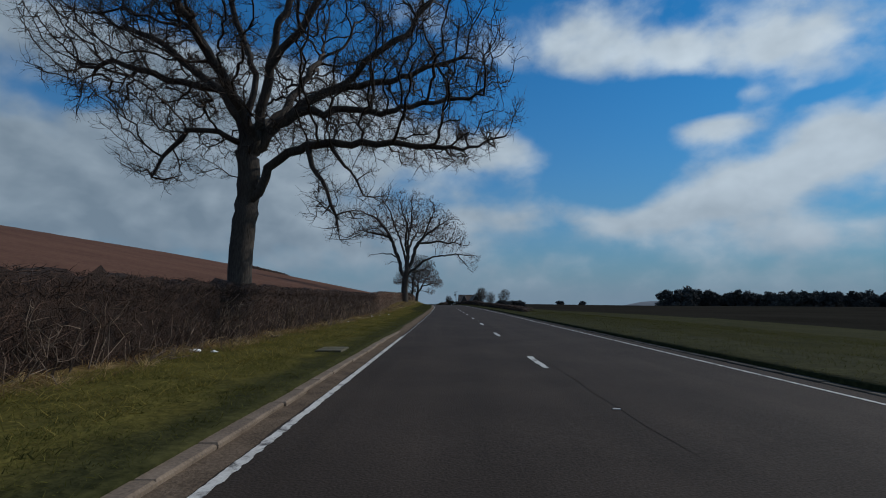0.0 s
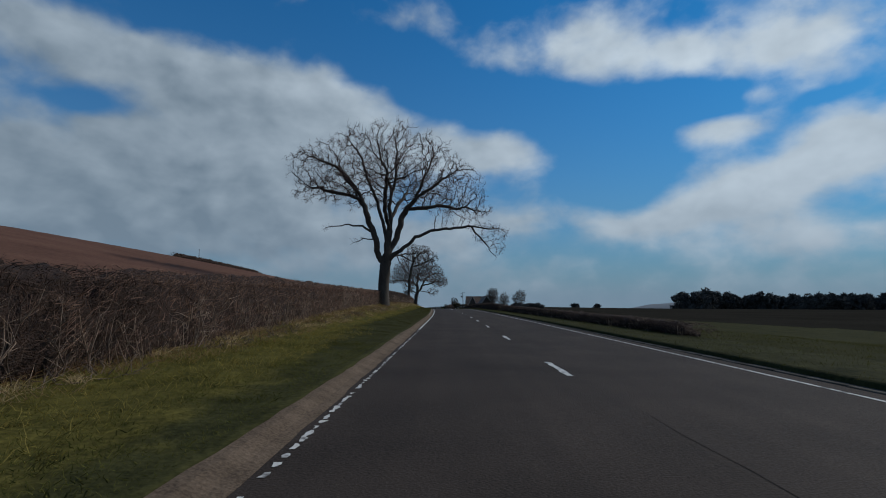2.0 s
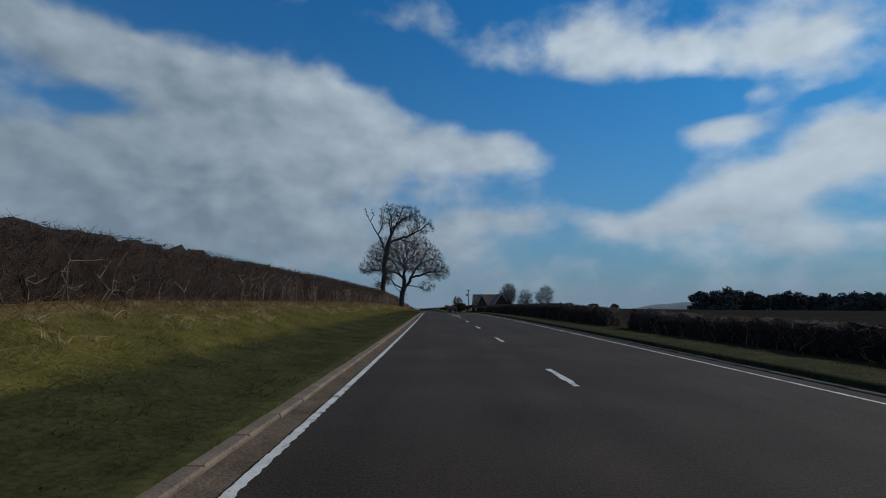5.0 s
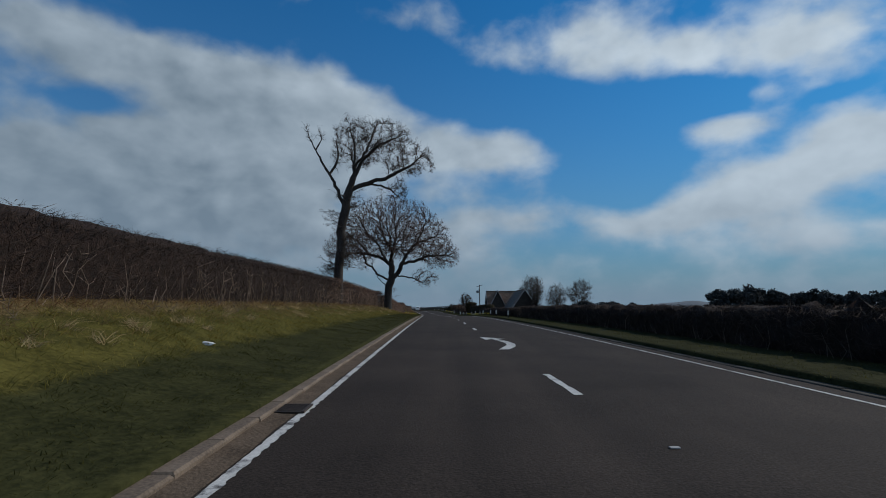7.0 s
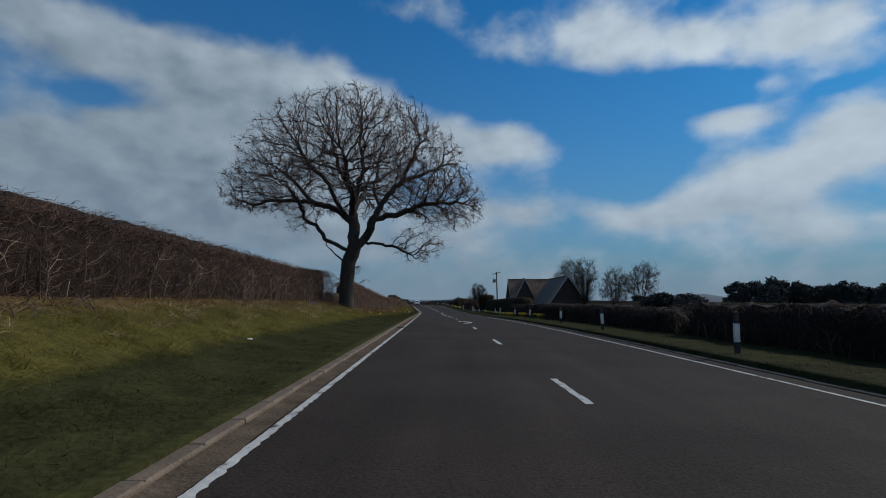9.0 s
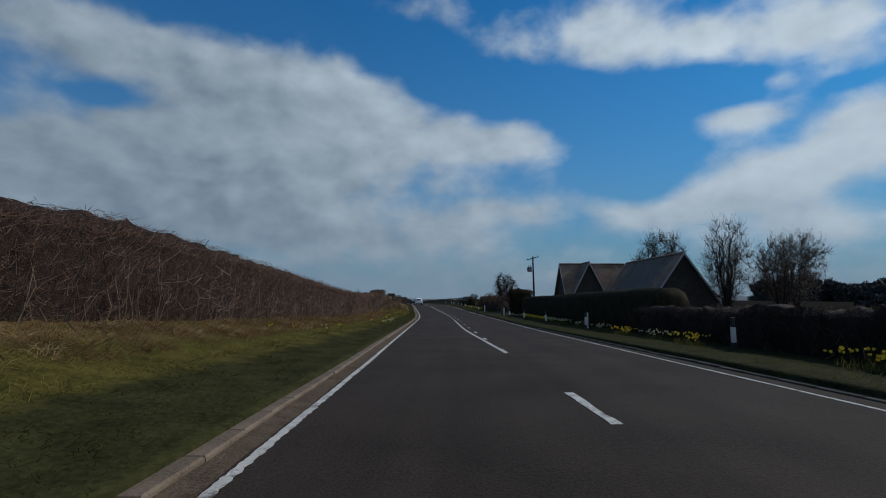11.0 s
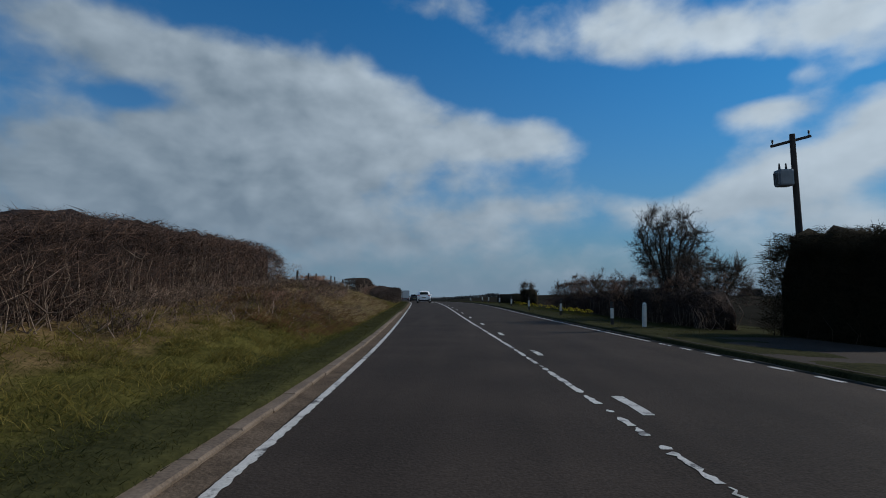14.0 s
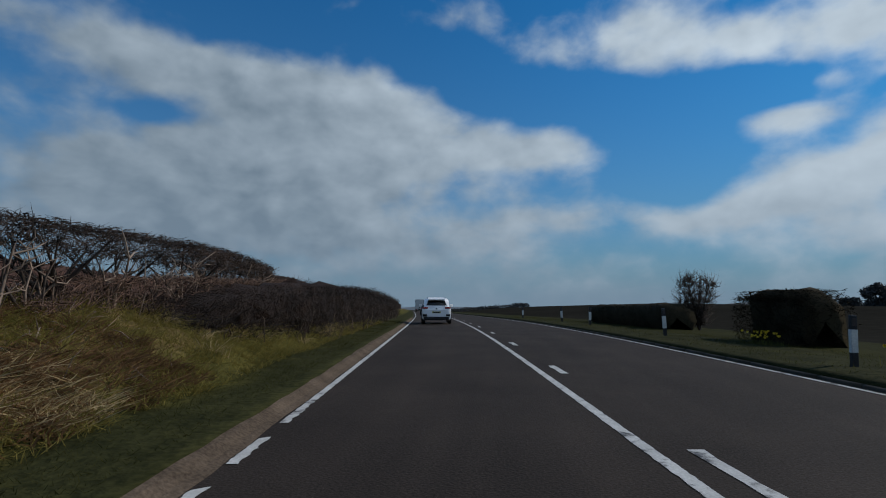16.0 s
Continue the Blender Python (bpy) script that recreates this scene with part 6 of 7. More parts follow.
def cottage():
    ob = thing("cottage", "low dark stone cottage with steep slate roofs and pale bargeboards", "house")
    gable_block(ob, 247.5, 260.0, 17.0, 22.8, 1.95, 6.0, True)
    gable_block(ob, 260.6, 265.6, 13.2, 20.6, 2.2, 6.1, False)
    gable_block(ob, 260.2, 263.4, 13.5, 17.5, 2.3, 6.1, True)
    return ob


cottage()

# ---------------------------------------------------------------- power pole
def power_pole():
    ob = thing("power_pole", "dark wooden power pole with a crossarm and a transformer can", "utility pole", at(279.2, 13.85, -0.1) @ pose(0, 0, 0, 0, -1.2, 0))
    part("pole", cyl(bmesh.new(), (0, 0, 0), (0, 0, 8.7), 0.16, 0.11, 14), M["pole"], ob)
    part("crossarm", box(bmesh.new(), 0, 0.1, 8.35, 1.9, 0.10, 0.12, 0.01, Matrix.Rotation(radians(-14), 4, "Y")), M["pole"], ob)
    for x in (-0.85, 0.0, 0.85):
        bm = cyl(bmesh.new(), (x, 0.1, 8.45 + x * 0.25), (x, 0.1, 8.62 + x * 0.25), 0.02, n=8)
        for k in range(3):
            cyl(bm, (x, 0.1, 8.56 + k * 0.05 + x * 0.25), (x, 0.1, 8.59 + k * 0.05 + x * 0.25), 0.055, 0.03, 10)
        part("insulator", bm, M["post_black"], ob, "dark ribbed insulator")
    bm = box(bmesh.new(), -0.55, -0.05, 6.35, 0.62, 0.5, 0.75, 0.09)
    for k in range(4):
        box(bm, -0.88, -0.2 + k * 0.1, 6.45, 0.06, 0.02, 0.5)
    part("transformer", bm, M["steel"], ob, "grey transformer can with cooling fins")
    for x in (-0.72, -0.42):
        part("bushing", cyl(bmesh.new(), (x, -0.05, 7.1), (x, -0.05, 7.38), 0.05, 0.03, 8), M["post_black"], ob)
    part("bracket", box(bmesh.new(), -0.2, 0, 6.9, 0.4, 0.08, 0.08, 0.01), M["steel"], ob)


power_pole()

# ---------------------------------------------------------------- gateway
def gate_pier():
    ob = thing("gate_pier", "short square grey stone gate pier at a field entrance", "gate pier", at(263.9, 6.15))
    part("shaft", box(bmesh.new(), 0, 0, -0.2, 0.32, 0.32, 1.24, 0.03), M["drain"], ob)
    part("cap", box(bmesh.new(), 0, 0, 1.04, 0.36, 0.36, 0.06, 0.02), M["drain"], ob)


def field_gate():
    ob = thing("field_gate", "weathered grey five-bar field gate, closed", "gate", at(266.6, 9.6, 0.05, 60))
    for k in range(5):
        part("bar", cyl(bmesh.new(), (-1.5, 0, 0.25 + 0.2 * k), (1.5, 0, 0.25 + 0.2 * k), 0.02, n=8), M["wood"], ob)
    for x in (-1.5, -0.05, 1.5):
        part("upright", cyl(bmesh.new(), (x, 0, 0.0), (x, 0, 1.12), 0.024, n=8), M["wood"], ob)


gate_pier()
field_gate()


def drain_slab():
    ob = thing("drain_cover", "flat grey concrete drain slab sunk in the verge", "drain cover", at(12.7, -4.75))
    part("slab", box(bmesh.new(), 0, 0, -0.06, 0.62, 0.95, 0.09, 0.015), M["drain"], ob)
    part("joint", box(bmesh.new(), 0, 0, 0.029, 0.6, 0.02, 0.004), M["soil"], ob)


drain_slab()


def gully_grate(s, d):
    """Cast-iron channel grating: a frame and seven bars across."""
    ob = thing("gully_grate", "rusty dark cast-iron gully grate beside the kerb", "drain grate", at(s, d, 0.012, 0, False), "gully grates")
    for x in (-0.2, 0.2):
        part("frame_side", box(bmesh.new(), x, 0, 0, 0.04, 0.46, 0.022, 0.004), M["iron"], ob)
    for y in (-0.22, 0.22):
        part("frame_end", box(bmesh.new(), 0, y, 0, 0.36, 0.03, 0.020, 0.004), M["iron"], ob)
    for k in range(7):
        part("bar", box(bmesh.new(), 0, -0.17 + k * 0.057, 0, 0.36, 0.026, 0.018, 0.003), M["iron"], ob)


# 191.8 is a known grate; the one added at 135.2 replaces a debris mark
for q in (135.2, 191.8):
    gully_grate(q, -3.78)


def small_tree(label, m, height, width, seed, stems=3, n=420, twigs=2500, mat_twig="twig", trunk_r=0.12, lowest=0.25, group="shrubs and small trees", twig_len=0.6, r=0.012):
    rng = np.random.default_rng(seed)
    limbs = [((0, 0, 0), (0.05, 0, height * lowest))]
    for k in range(stems):
        a = 6.28 * k / stems + rng.uniform(0, 1)
        q = width * 0.22
        limbs.append(((0, 0, height * lowest * rng.uniform(0.2, 1)), (math.cos(a) * q, math.sin(a) * q, height * 0.5), (math.cos(a) * q * 1.7, math.sin(a) * q * 1.7, height * 0.78)))
    return tree(label, m, limbs, [(0, 0, height * 0.62, width / 2, width / 2, height * 0.38, 1.0)], n, trunk_r, twigs=twigs, twig_len=twig_len, twig_r=r, seed=seed, mat_twig=mat_twig, step=0.32, kill=0.55, group=group, shell=0.2)


small_tree("multi-stemmed bare tree growing out of roadside scrub", at(284, 10.3), 5.9, 3.9, 61, 12, 800, 4600, "twig", 0.11, 0.10, r=0.008)
small_tree("bushy bare shrub among roadside scrub", at(281.2, 10.8), 3.3, 3.6, 62, 6, 380, 2600, "twig", 0.12, 0.12, r=0.008)
small_tree("thin upright bare shrub behind the clipped hedge", at(318.5, 10.2), 2.6, 1.9, 64, 7, 160, 900, "twig", 0.06, 0.1)


def fan_tree(label, m, height, width, seed, stems, n, twigs, trunk_r, top=0.42, r=0.018):
    """A bare tree whose many stems rise from near the ground like a fan."""
    rng = np.random.default_rng(seed)
    limbs = [((0, 0, 0), (0.05, 0, height * 0.1))]
    for k in range(stems):
        a = 6.28 * k / stems + rng.uniform(0, 0.8)
        q = width * rng.uniform(0.12, 0.3)
        limbs.append(((0, 0, height * rng.uniform(0.03, 0.1)), (math.cos(a) * q * 0.5, math.sin(a) * q * 0.5, height * 0.35), (math.cos(a) * q, math.sin(a) * q, height * rng.uniform(0.6, 0.8))))
    return tree(label, m, limbs, [(0, 0, height * 0.57, width / 2, width / 2, height * top, 1.0), (width * 0.1, 0, height * 0.75, width * 0.4, width * 0.4, height * 0.22, 0.4)], n, trunk_r, twigs=twigs, twig_len=0.9, twig_r=r, seed=seed, mat_twig="twig", step=0.42, kill=0.6, group="garden trees", shell=0.1, outward=0.35, droop=-0.5)


fan_tree("pale bare garden tree behind the cottage", at(261.3, 24.4), 10.2, 6.0, 65, 9, 650, 3000, 0.16, r=0.013)
fan_tree("tall narrow bare poplar with upright stems", at(243.9, 21.6), 8.6, 3.6, 66, 12, 520, 2300, 0.10, r=0.011)
fan_tree("bare bushy tree beyond the field hedge", at(244.3, 26.4), 7.2, 5.0, 67, 8, 480, 2000, 0.12, r=0.012)
fan_tree("windswept bare field tree with a flat top", at(254, 34.8), 8.9, 6.0, 68, 6, 480, 2000, 0.16, 0.36, r=0.014)

for q, h in ((255.3, 2.2), (242.0, 2.0), (70.5, 1.7)):
    small_tree("pale lichened crooked hawthorn in the hedge", at(q, float(np.interp(q, *FRONT_L)) - 0.12), h, 2.0, 260 + int(q), 8, 220, 420, "stem", 0.065, 0.12, "hawthorns in the hedge", 0.3, 0.007)
for k in range(6):
    small_tree("leggy old hawthorn of a gappy hedge on the bank", at(300.4 + 2.2 * k, -8.5 + 0.2 * math.sin(k * 2.3)), 1.25, 2.2, 170 + k, 6, 90, 320, "twig", 0.085, 0.12, "old hawthorns on the bank", 0.28, 0.007)
for k, (s, d, h, w) in enumerate(((279.4, 9.4, 2.4, 2.6), (281.8, 9.0, 2.2, 2.4), (285.6, 8.9, 2.0, 2.4), (288.2, 9.6, 2.2, 2.6), (291.4, 9.8, 2.7, 3.0), (294.6, 9.6, 2.6, 2.8), (297.8, 9.9, 2.6, 2.9), (301.2, 9.8, 2.3, 2.8))):
    small_tree("low spreading bare shrub in roadside scrub", at(s, d), h, w, 190 + k, 6, 150, 750, "hedge", 0.07, 0.12, "roadside shrubs", 0.4, 0.008)

def hill_mast():
    """Slender pole whose top shows over the brow of the hill."""
    p = on_land(244, -96, -0.3)
    ob = thing("mast", "slender grey mast on the ploughed hill", "mast", Matrix.Translation([float(v) for v in p]))
    top = 21.5 - float(p[2])
    part("pole", cyl(bmesh.new(), (0, 0, 0), (0, 0, top), 0.17, 0.07, 10), M["pole"], ob)
    part("bracket", box(bmesh.new(), 0, 0, top - 2.6, 0.7, 0.08, 0.08, 0.01), M["pole"], ob)


hill_mast()

# ---------------------------------------------------------------- fence on the bank
def fence():
    ob = thing("fence", "post-and-wire stock fence along the top of the bank", "fence")
    rng = np.random.default_rng(71)
    tops = []
    for k, s in enumerate(np.arange(281.75, 299.5, 2.15)):
        d = -8.45 + rng.normal() * 0.06
        b, t = on_land(s, d, -0.2), place(s + rng.normal() * 0.07, d + rng.normal() * 0.05, float(np.interp(s, (290, 299), (2.46, 2.28))) + rng.normal() * 0.04)
        part("post", cyl(bmesh.new(), b, t, 0.042, 0.038, 8), M["pole"], ob, "dark slender post")
        tops.append((b, t))
    for s, z in ((295.3, 2.08), (298.35, 1.98), (298.9, 2.06)):
        b, t = on_land(s, -8.55, -0.2), place(s + 0.03, -8.55, z)
        post = part("gate_post", cyl(bmesh.new(), b, t, 0.10, 0.095, 12), M["wood"], ob, "stout weathered gate post")
        part("cap", cyl(bmesh.new(), t, Vector(t) + Vector((0, 0, 0.05)), 0.08, 0.03, 10), M["pole"], post)
    b, t = on_land(298.6, -8.5, 0.0), place(298.6, -8.5, 1.95)
    part("pale_stake", cyl(bmesh.new(), b, t, 0.025, 0.022, 6), M["post_white"], ob, "thin pale stake")
    for q in (0.45, 0.7, 0.95):
        bm = bmesh.new()
        for (b0, t0), (b1, t1) in zip(tops[:-1], tops[1:]):
            cyl(bm, Vector(b0).lerp(Vector(t0), q), Vector(b1).lerp(Vector(t1), q), 0.004, n=4)
        part("wire", bm, M["steel"], ob, "thin steel wire")


fence()
for s, d, h in ((204.6, -10.4, 1.9), (123.0, -9.6, 1.1)):
    b, t = on_land(s, d, -0.2), on_land(s + 0.05, d, h)
    ob = tagged(new("fence_post"), "lone weathered fence post in a hedge gap", "fence post")
    ob.location = [float(v) for v in b]
    part("shaft", cyl(bmesh.new(), (0, 0, 0), Vector(t) - Vector(b), 0.05, 0.045, 8), M["wood"], ob)

# ---------------------------------------------------------------- litter on the verge
def litter(s, d, mt, size, label, seed):
    rng = np.random.default_rng(seed)
    bm = bmesh.new()
    bmesh.ops.create_icosphere(bm, subdivisions=2, radius=size)
    for v in bm.verts:
        v.co = Vector((v.co.x * 1.3, v.co.y, v.co.z * 0.5)) * rng.uniform(0.65, 1.1)
    ob = part("litter", bm, mt)
    ob.matrix_world = at(s, d, size * 0.3, rng.uniform(0, 180))
    tagged(ob, label, "litter")


for k, (s, d) in enumerate(((11.6, -7.6), (11.9, -7.3), (28.5, -7.4), (37.0, -7.3), (41.5, -6.6), (40.2, -7.1), (139.3, -6.6), (178.0, -6.4), (252.2, -8.0), (6.4, -7.9))):
    litter(s, d, M["litter"], 0.07 if k % 3 else 0.11, "crumpled white paper litter in the grass", k + 80)
litter(196.4, -9.2, M["blue"], 0.16, "blue plastic bag caught at the hedge foot", 95)
for s, d in ((6.35, 0.02), (33.3, 0.02), (127.7, 0.03), (133.5, 0.02), (166.5, 0.03)):
    bm = box(bmesh.new(), 0, 0, 0, 0.09, 0.05, 0.012, 0.004)
    ob = part("road_stud", bm, M["barge"])
    ob.matrix_world = at(s, d + 0.1, 0.002, 0, False)
    tagged(ob, "small white reflective road stud set in the asphalt", "road stud", "road studs")

# ---------------------------------------------------------------- vehicles ahead
def loft(sections, name):
    """Closed skin over rings of equal length."""
    v = np.array(sections, float)
    n, k, _ = v.shape
    i, j = np.meshgrid(np.arange(n - 1), np.arange(k), indexing="ij")
    a = (i * k + j).ravel()
    b = (i * k + (j + 1) % k).ravel()
    F = [tuple(q) for q in np.stack([a, b, b + k, a + k], -1).tolist()]
    F += [tuple(range(k - 1, -1, -1)), tuple((n - 1) * k + q for q in range(k))]
    me = bpy.data.meshes.new(name)
    me.from_pydata([tuple(p) for p in v.reshape(-1, 3)], [], F)
    me.update()
    return me


def ring(y, half, z0, z1, top, r=0.12):
    """Rounded body section: half-width at the waist, floor, shoulder and a narrower top."""
    return [(-half * 0.9, y, z0), (-half, y, z0 + r), (-half, y, (z0 + z1) / 2), (-half * 0.985, y, z1 - r), (-top, y, z1), (top, y, z1), (half * 0.985, y, z1 - r), (half, y, (z0 + z1) / 2), (half, y, z0 + r), (half * 0.9, y, z0)]


def wheel(ob, x, y, r=0.34, w=0.22):
    bm = bmesh.new()
    cyl(bm, (x - w / 2, y, r), (x + w / 2, y, r), r, n=28)
    bmesh.ops.bevel(bm, geom=[e for e in bm.edges if len(e.link_faces) == 2 and e.calc_face_angle(0) > 1], offset=0.03, segments=2, affect="EDGES")
    ty = part("wheel", bm, M["tyre"], ob)
    o = math.copysign(w / 2, x)
    part("rim", cyl(bmesh.new(), (x + o * 0.6, y, r), (x + o * 1.04, y, r), r * 0.62, n=20), M["steel"], ty)


def car(label, s, d, paint, seed):
    ob = thing("car", label, "car", at(s, d, 0.0, 0, False))
    W = 0.9
    body = loft([ring(0.0, W * 0.86, 0.42, 0.86, 0.66), ring(0.06, W * 0.97, 0.30, 0.98, 0.74), ring(0.5, W, 0.22, 1.04, 0.80), ring(2.0, W, 0.22, 1.02, 0.80), ring(3.2, W, 0.22, 0.98, 0.78), ring(4.0, W * 0.98, 0.26, 0.86, 0.72), ring(4.28, W * 0.86, 0.36, 0.72, 0.6)], "body")
    body.materials.append(paint)
    part("body", body, None, ob)
    cabin = loft([ring(0.10, 0.76, 0.92, 1.06, 0.66, 0.04), ring(0.40, 0.76, 0.92, 1.42, 0.52, 0.10), ring(0.66, 0.76, 0.92, 1.55, 0.50, 0.14), ring(1.5, 0.77, 0.92, 1.61, 0.52, 0.14), ring(2.3, 0.76, 0.92, 1.53, 0.50, 0.14), ring(3.1, 0.70, 0.90, 1.00, 0.6, 0.03)], "cabin")
    cabin.materials.append(paint)
    part("cabin", cabin, None, ob)
    # tailgate glass, side glass
    bm = bmesh.new()
    q = [(-0.62, 0.13, 1.13), (0.62, 0.13, 1.13), (0.50, 0.37, 1.415), (-0.50, 0.37, 1.415)]
    bm.faces.new([bm.verts.new(p) for p in q])
    bmesh.ops.solidify(bm, geom=bm.faces[:], thickness=-0.012)
    part("rear_window", bm, M["glass"], ob, "dark rear window")
    for sx in (-1, 1):
        bm = bmesh.new()
        q = [(sx * 0.775, 0.6, 1.08), (sx * 0.775, 2.6, 1.06), (sx * 0.69, 2.15, 1.38), (sx * 0.69, 0.75, 1.40)]
        bm.faces.new([bm.verts.new(p) for p in (q if sx > 0 else q[::-1])])
        bmesh.ops.solidify(bm, geom=bm.faces[:], thickness=-0.012)
        part("side_window", bm, M["glass"], ob)
        part("tail_lamp", box(bmesh.new(), sx * 0.68, 0.075, 0.93, 0.34, 0.16, 0.10, 0.03), M["lamp"], ob, "red tail lamp")
        part("fog_recess", box(bmesh.new(), sx * 0.70, 0.0, 0.47, 0.26, 0.06, 0.13, 0.02), M["blackplastic"], ob)
        m = part("mirror", box(bmesh.new(), sx * 1.0, 2.55, 1.02, 0.2, 0.12, 0.15, 0.03), paint, ob)
        part("wheel_arch", box(bmesh.new(), sx * 0.86, 0.78, 0.3, 0.10, 0.82, 0.42, 0.12), M["blackplastic"], ob)
        wheel(ob, sx * 0.80, 0.78)
        wheel(ob, sx * 0.80, 3.36)
        part("roof_rail", box(bmesh.new(), sx * 0.54, 1.45, 1.555, 0.04, 1.3, 0.05, 0.015), M["blackplastic"], ob)
    part("bumper", box(bmesh.new(), 0, 0.07, 0.26, 1.50, 0.20, 0.20, 0.05), M["blackplastic"], ob, "black lower bumper")
    part("spoiler", box(bmesh.new(), 0, 0.36, 1.45, 1.04, 0.28, 0.05, 0.02), paint, ob)
    part("badge", cyl(bmesh.new(), (0, 0.02, 0.93), (0, 0.0, 0.93), 0.05, n=8), M["steel"], ob)
    pl = part("number_plate", box(bmesh.new(), 0, -0.005, 0.66, 0.52, 0.02, 0.115, 0.004), M["plate"], ob, "yellow rear number plate")
    part("plate_bars", box(bmesh.new(), 0, -0.018, 0.685, 0.42, 0.006, 0.06), M["blackplastic"], pl)
    part("tailgate_seam", box(bmesh.new(), 0, 0.028, 0.82, 1.2, 0.02, 0.012), M["blackplastic"], ob)
    return ob


def lorry(s, d):
    ob = thing("lorry", "high box lorry with a pale square rear, driving on ahead", "lorry", at(s, d, 0.0, 0, False))
    part("body", box(bmesh.new(), 0, 4.5, 1.05, 2.5, 9.0, 2.75, 0.05), M["lorry"], ob)
    for sx in (-1, 1):
        part("rear_door", box(bmesh.new(), sx * 0.61, -0.03, 1.15, 1.18, 0.05, 2.5, 0.02), M["lorry"], ob)
        part("corner_post", box(bmesh.new(), sx * 1.21, -0.02, 1.05, 0.09, 0.12, 2.75, 0.02), M["blackplastic"], ob)
        for y in (1.6, 2.9, 8.6):
            wheel(ob, sx * 1.05, y, 0.5, 0.3)
        part("tail_lamp", box(bmesh.new(), sx * 0.95, -0.02, 0.78, 0.4, 0.06, 0.14, 0.02), M["lamp"], ob)
    part("top_rail", box(bmesh.new(), 0, -0.02, 3.72, 2.5, 0.12, 0.1, 0.02), M["blackplastic"], ob)
    part("chassis", box(bmesh.new(), 0, 5.0, 0.65, 1.0, 9.6, 0.38, 0.03), M["blackplastic"], ob)
    part("underrun_bar", box(bmesh.new(), 0, 0.1, 0.45, 2.3, 0.12, 0.14, 0.02), M["blackplastic"], ob)
    part("cab", box(bmesh.new(), 0, 10.2, 0.7, 2.45, 2.0, 2.4, 0.12), M["lorry"], ob)


car("white compact SUV seen from behind, driving ahead in the lane", 325.4, -2.1, M["carpaint"], 1)
car("dark grey hatchback farther ahead in the lane", 372, -2.2, M["darkcar"], 2)
lorry(452, -2.1)

# ---------------------------------------------------------------- the distance
def far_clump(x, y, z, w, h, seed, conifer=False, label="", leaves=2600):
    """A far tree: a ragged crown of many small leaf sprays on a short trunk."""
    rng = np.random.default_rng(seed)
    n = leaves
    if conifer:
        t = rng.uniform(0, 1, n) ** 1.3
        a = rng.uniform(0, 2 * math.pi, n)
        q = (0.5 * (1 - t) ** 0.8 + 0.03) * w * rng.uniform(0.3, 1, n) * (0.75 + 0.25 * np.sin(t * 40))
        c = np.stack([np.cos(a) * q, np.sin(a) * q, h * (0.04 + 0.96 * t)], -1)
    else:
        m = 16
        v = rng.normal(size=(m, 3))
        v /= np.linalg.norm(v, axis=1, keepdims=True)
        lobe = v * (w * 0.36, w * 0.36, h * 0.34) * rng.uniform(0.5, 1, (m, 1)) + (0, 0, h * 0.56)
        lobe[:5] = np.stack([rng.uniform(-0.45, 0.45, 5) * w, rng.uniform(-0.3, 0.3, 5) * w, rng.uniform(0.08, 0.28, 5) * h], -1)
        u = rng.normal(size=(n, 3))
        u *= rng.uniform(0.55, 1.0, (n, 1)) / np.linalg.norm(u, axis=1, keepdims=True)
        c = lobe[rng.integers(0, m, n)] + u * (w * 0.17, w * 0.17, h * 0.17)
    size = math.sqrt(w * h) * rng.uniform(0.02, 0.055, (n, 1))
    tri = c[:, None, :] + rng.normal(size=(n, 3, 3)) * size[:, None, :]
    tri[:, :, 2] = np.maximum(tri[:, :, 2], 0.0)
    ob = thing("far_tree", label or ("far dark conifer on the skyline" if conifer else "far dark rounded tree on the skyline"), "bush" if label else "tree", Matrix.Translation((x, y, z)), "far trees")
    part("crown", mesh_from("crown", tri.reshape(-1, 3), np.arange(n * 3).reshape(-1, 3), M["wood_far"]), None, ob)
    part("trunk", cyl(bmesh.new(), (0, 0, -1), (0, 0, h * 0.4), w * 0.05, w * 0.03, 8), M["bark"], ob)


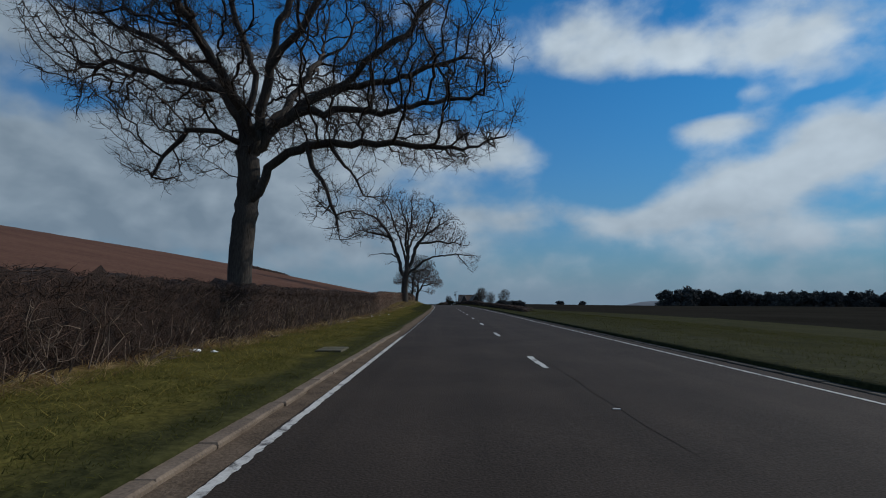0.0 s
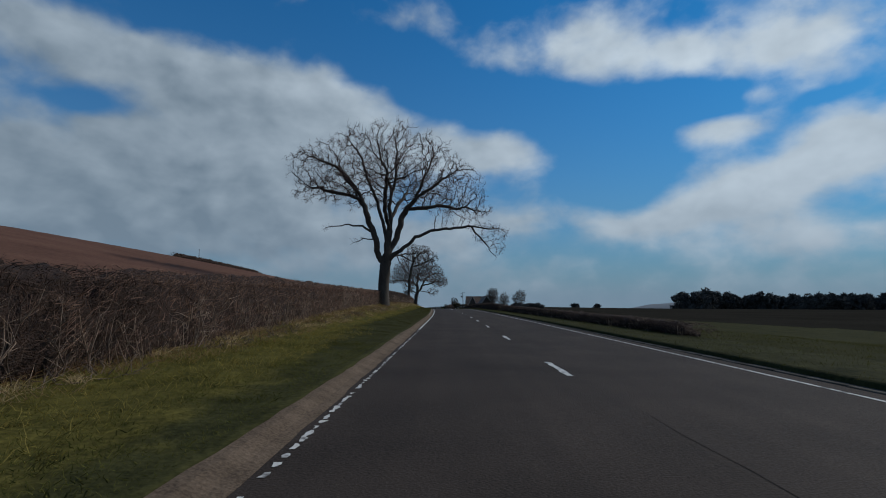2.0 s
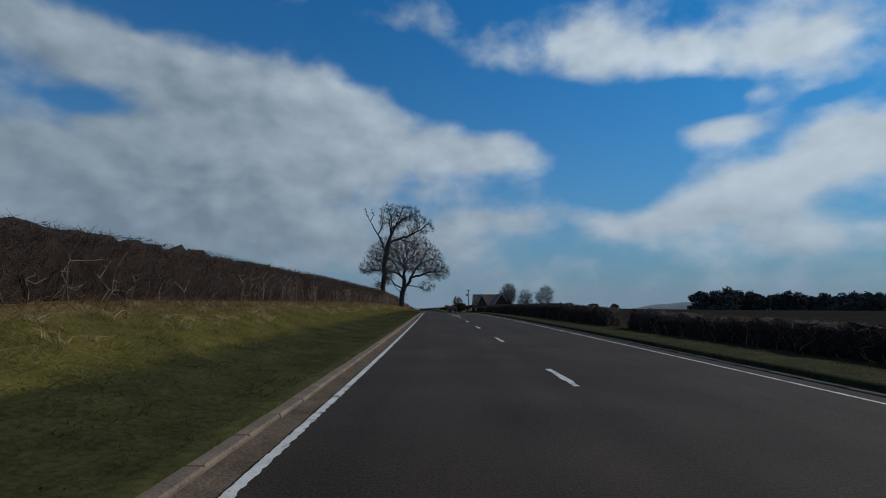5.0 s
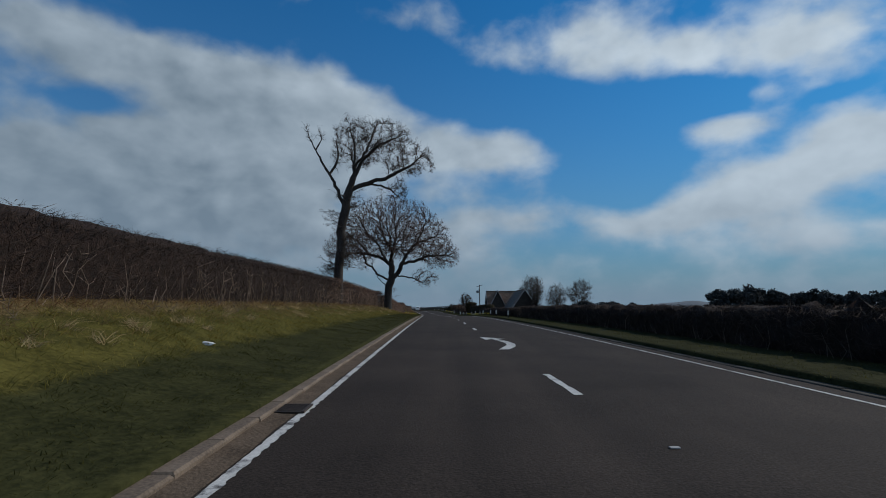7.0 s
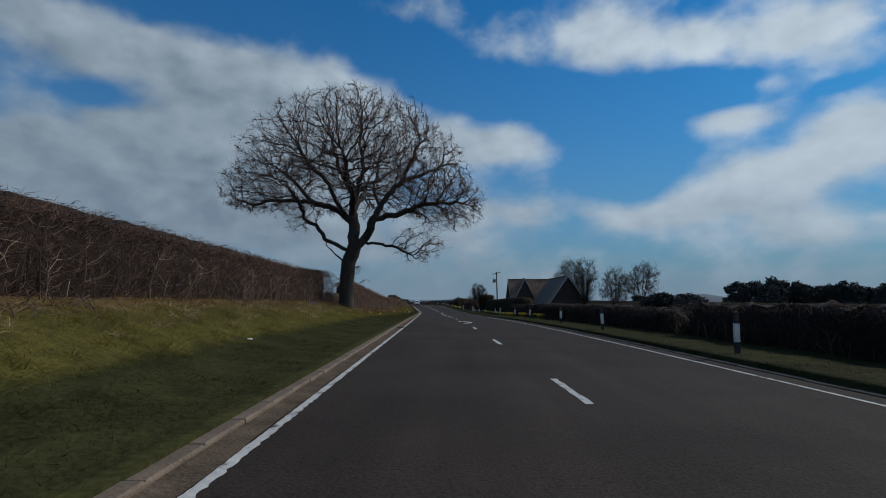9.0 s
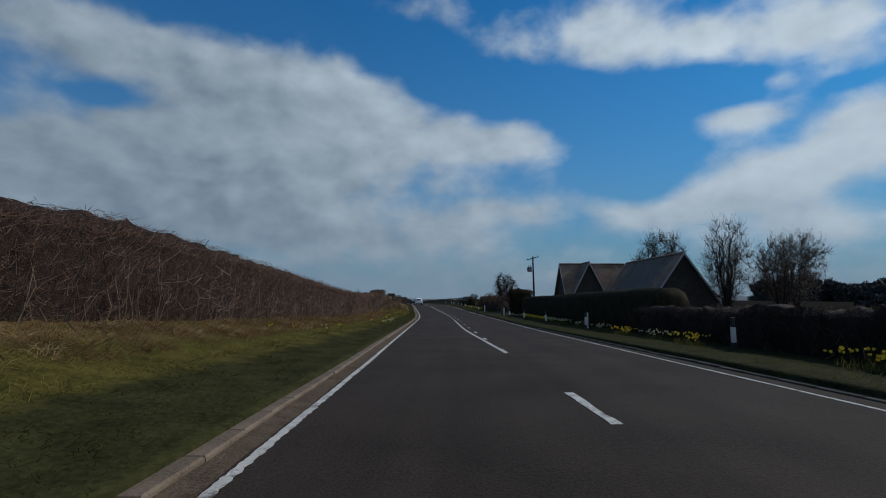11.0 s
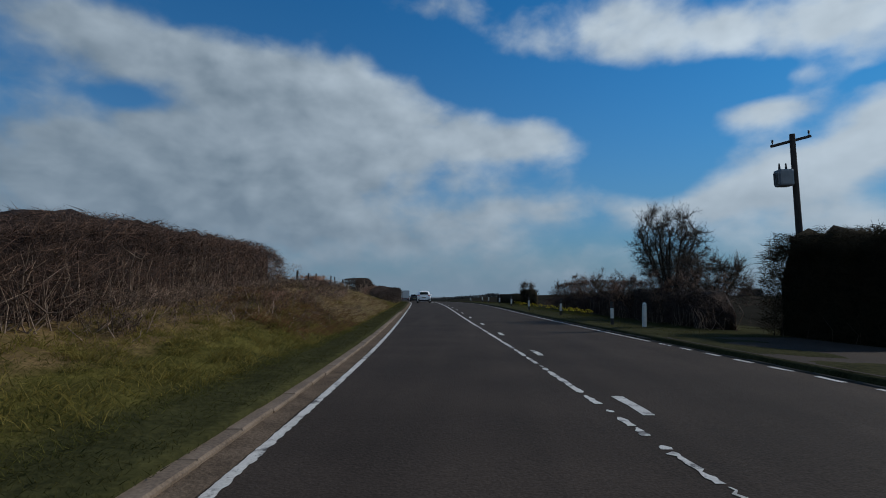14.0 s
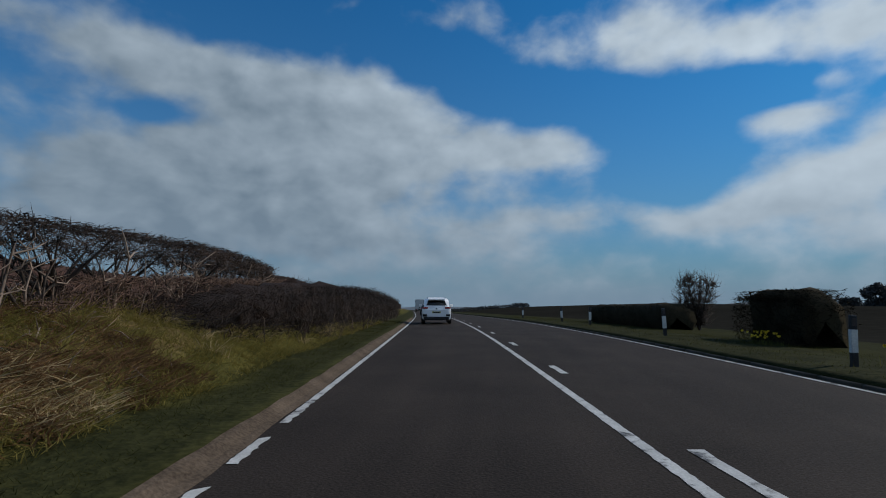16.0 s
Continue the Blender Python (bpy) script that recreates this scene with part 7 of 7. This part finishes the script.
def far_things():
    rng = np.random.default_rng(101)
    # a wood on the skyline right of the road
    az = 23.4
    k = 0
    while az < 62:
        dist = 900 + rng.uniform(-50, 50)
        con = 29.8 < az < 33.6 and rng.uniform() < 0.22
        top = rng.uniform(12, 17) if con else rng.uniform(14, 18) if az < 27.2 else rng.uniform(8, 12.5)
        x, y = math.sin(radians(az)) * dist, math.cos(radians(az)) * dist
        base = float(np.interp(x, (200, 500, 900), (-5.5, -7.0, -8.5)) - 0.021 * max(y - 420, 0)) - 1.5
        far_clump(x, y, base, (top - base) * (0.4 if con else 1.1), top - base, 200 + k, con)
        az += 0.45 if con else rng.uniform(0.45, 0.75)
        k += 1
    for az, dist, top in ((12.6, 500, -1.0), (15.0, 620, -2.5)):
        x, y = math.sin(radians(az)) * dist, math.cos(radians(az)) * dist
        base = float(np.interp(x, (30, 60, 200), (-3, -3.5, -5.5)) - 0.021 * max(y - 420, 0)) - 2.5
        far_clump(x, y, base, (top - base) * 1.4, top - base, 400 + int(az * 10))
    for k, (s, d, w, h) in enumerate(((237.5, 29.5, 5.5, 4.4), (240.5, 33, 5, 3.9), (246, 38, 6, 4.2), (252.5, 43, 6, 3.8), (234, 33, 5, 3.2))):
        p = on_land(s, d, -0.3)
        far_clump(*[float(v) for v in p], w, h, 460 + k, label="dark rounded evergreen bush at a field edge", leaves=3500)
    for k, (s, d, w, h) in enumerate(((500, 12, 16, 1.5), (520, 22, 14, 1.9), (545, 34, 18, 1.9), (565, 52, 20, 2.4), (480, 9, 9, 1.1))):
        p = on_land(s, d, -0.3)
        far_clump(*[float(v) for v in p], w, h, 480 + k, label="low dark brown thicket beside the road far ahead", leaves=1500)
    # distant hills; the haze before them is put into their blue-grey colour
    for name, a0, a1, dist, h, seed in (("distant_hill", 11, 32, 3600, 96, 1), ("distant_hill", 24, 70, 3300, 118, 2), ("distant_hill", -16, 16, 3900, 60, 3)):
        a = np.radians(np.linspace(a0, a1, 60))
        t = np.linspace(0, 1, 60)
        hh = h * np.sin(t * math.pi) ** 0.6 * (0.75 + 0.25 * np.sin(t * 9 + seed * 2)) + 3 * np.sin(t * 41 + seed)
        rows = []
        for q, f in ((0, 0.0), (150, 0.7), (330, 1.0), (700, 0.6)):
            rr = dist + q
            rows.append(np.stack([np.sin(a) * rr, np.cos(a) * rr, -105 + np.maximum(hh, 0) * f + 0 * a], -1))
        v = np.stack(rows, 1).reshape(-1, 3)
        i, j = np.meshgrid(np.arange(59), np.arange(3), indexing="ij")
        b = (i * 4 + j).ravel()
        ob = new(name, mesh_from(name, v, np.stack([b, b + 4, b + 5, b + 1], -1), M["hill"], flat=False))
        tagged(ob, "low hills on the horizon, haze painted blue-grey", "hill", kind="structure")


far_things()

# ---------------------------------------------------------------- kerbs, stone by stone
def kerb_mesh(name, mt):
    bm = bmesh.new()
    box(bm, 0, 0, -0.16, 0.20, 0.911, 0.27)
    top = [e for e in bm.edges if all(v.co.z > 0.05 for v in e.verts)]
    bmesh.ops.bevel(bm, geom=top, offset=0.02, segments=1, affect="EDGES")
    me = bpy.data.meshes.new(name)
    bm.to_mesh(me)
    bm.free()
    me.materials.append(mt)
    return me


def kerb(name, label, mt, d_of, s0, s1, sink, singles):
    rng = np.random.default_rng(len(label))
    root = tagged(new(name), label, "kerb", kind="structure")
    me = kerb_mesh("kerb_stone", mt)
    cv = np.array([v.co[:] for v in me.vertices])
    rest_v, rest_f, c = [], [], 0
    s = s0
    k = 0
    while s < s1:
        mid = s + 0.4575
        m = pose(*[float(v) for v in place(mid, d_of(mid) + rng.normal() * 0.008, sink(mid) + rng.normal() * 0.003)], math.degrees(math.atan(float(np.interp(mid, SG, GR)))), rng.normal() * 0.5, math.degrees(float(heading(mid))) + rng.normal() * 0.25)
        if k < singles:
            ob = new("kerb_stone", me)
            ob.parent = root
            ob.matrix_world = m
        else:
            R = np.array(m)
            rest_v.append(cv @ R[:3, :3].T + R[:3, 3])
            for p in me.polygons:
                q = list(p.vertices)
                for t in range(1, len(q) - 1):
                    rest_f.append((c + q[0], c + q[t], c + q[t + 1]))
            c += len(cv)
        s += 0.915
        k += 1
    if rest_v:
        ob = part("kerb_run", mesh_from("kerb_run", np.concatenate(rest_v), np.array(rest_f), mt), None, root)
        ob["kind"] = "stuff"


kerb("kerb_near_side", "worn buff concrete kerb stones, partly buried in soil", M["kerb"], lambda s: np.interp(s, (0, 215, 240, 290, 298), (-4.02, -4.02, -4.2, -4.2, -4.08)), 0.0, 345, lambda s: float(np.interp(s, (18, 24, 86, 94, 292, 298), (-0.04, -0.10, -0.10, -0.045, -0.045, -0.09))), 300)
# dark stones: soiled, and with the face's shade in their colour
kerb("kerb_far_side", "low dark mossy concrete kerb stones", M["kerb_shaded"], lambda s: np.interp(s, (0, 215, 245), (4.12, 4.12, 4.25)), 2.0, 345, lambda s: float(np.interp(s, (205, 235), (-0.085, -0.05))) if not 263 < s < 272.5 else -0.09, 0)
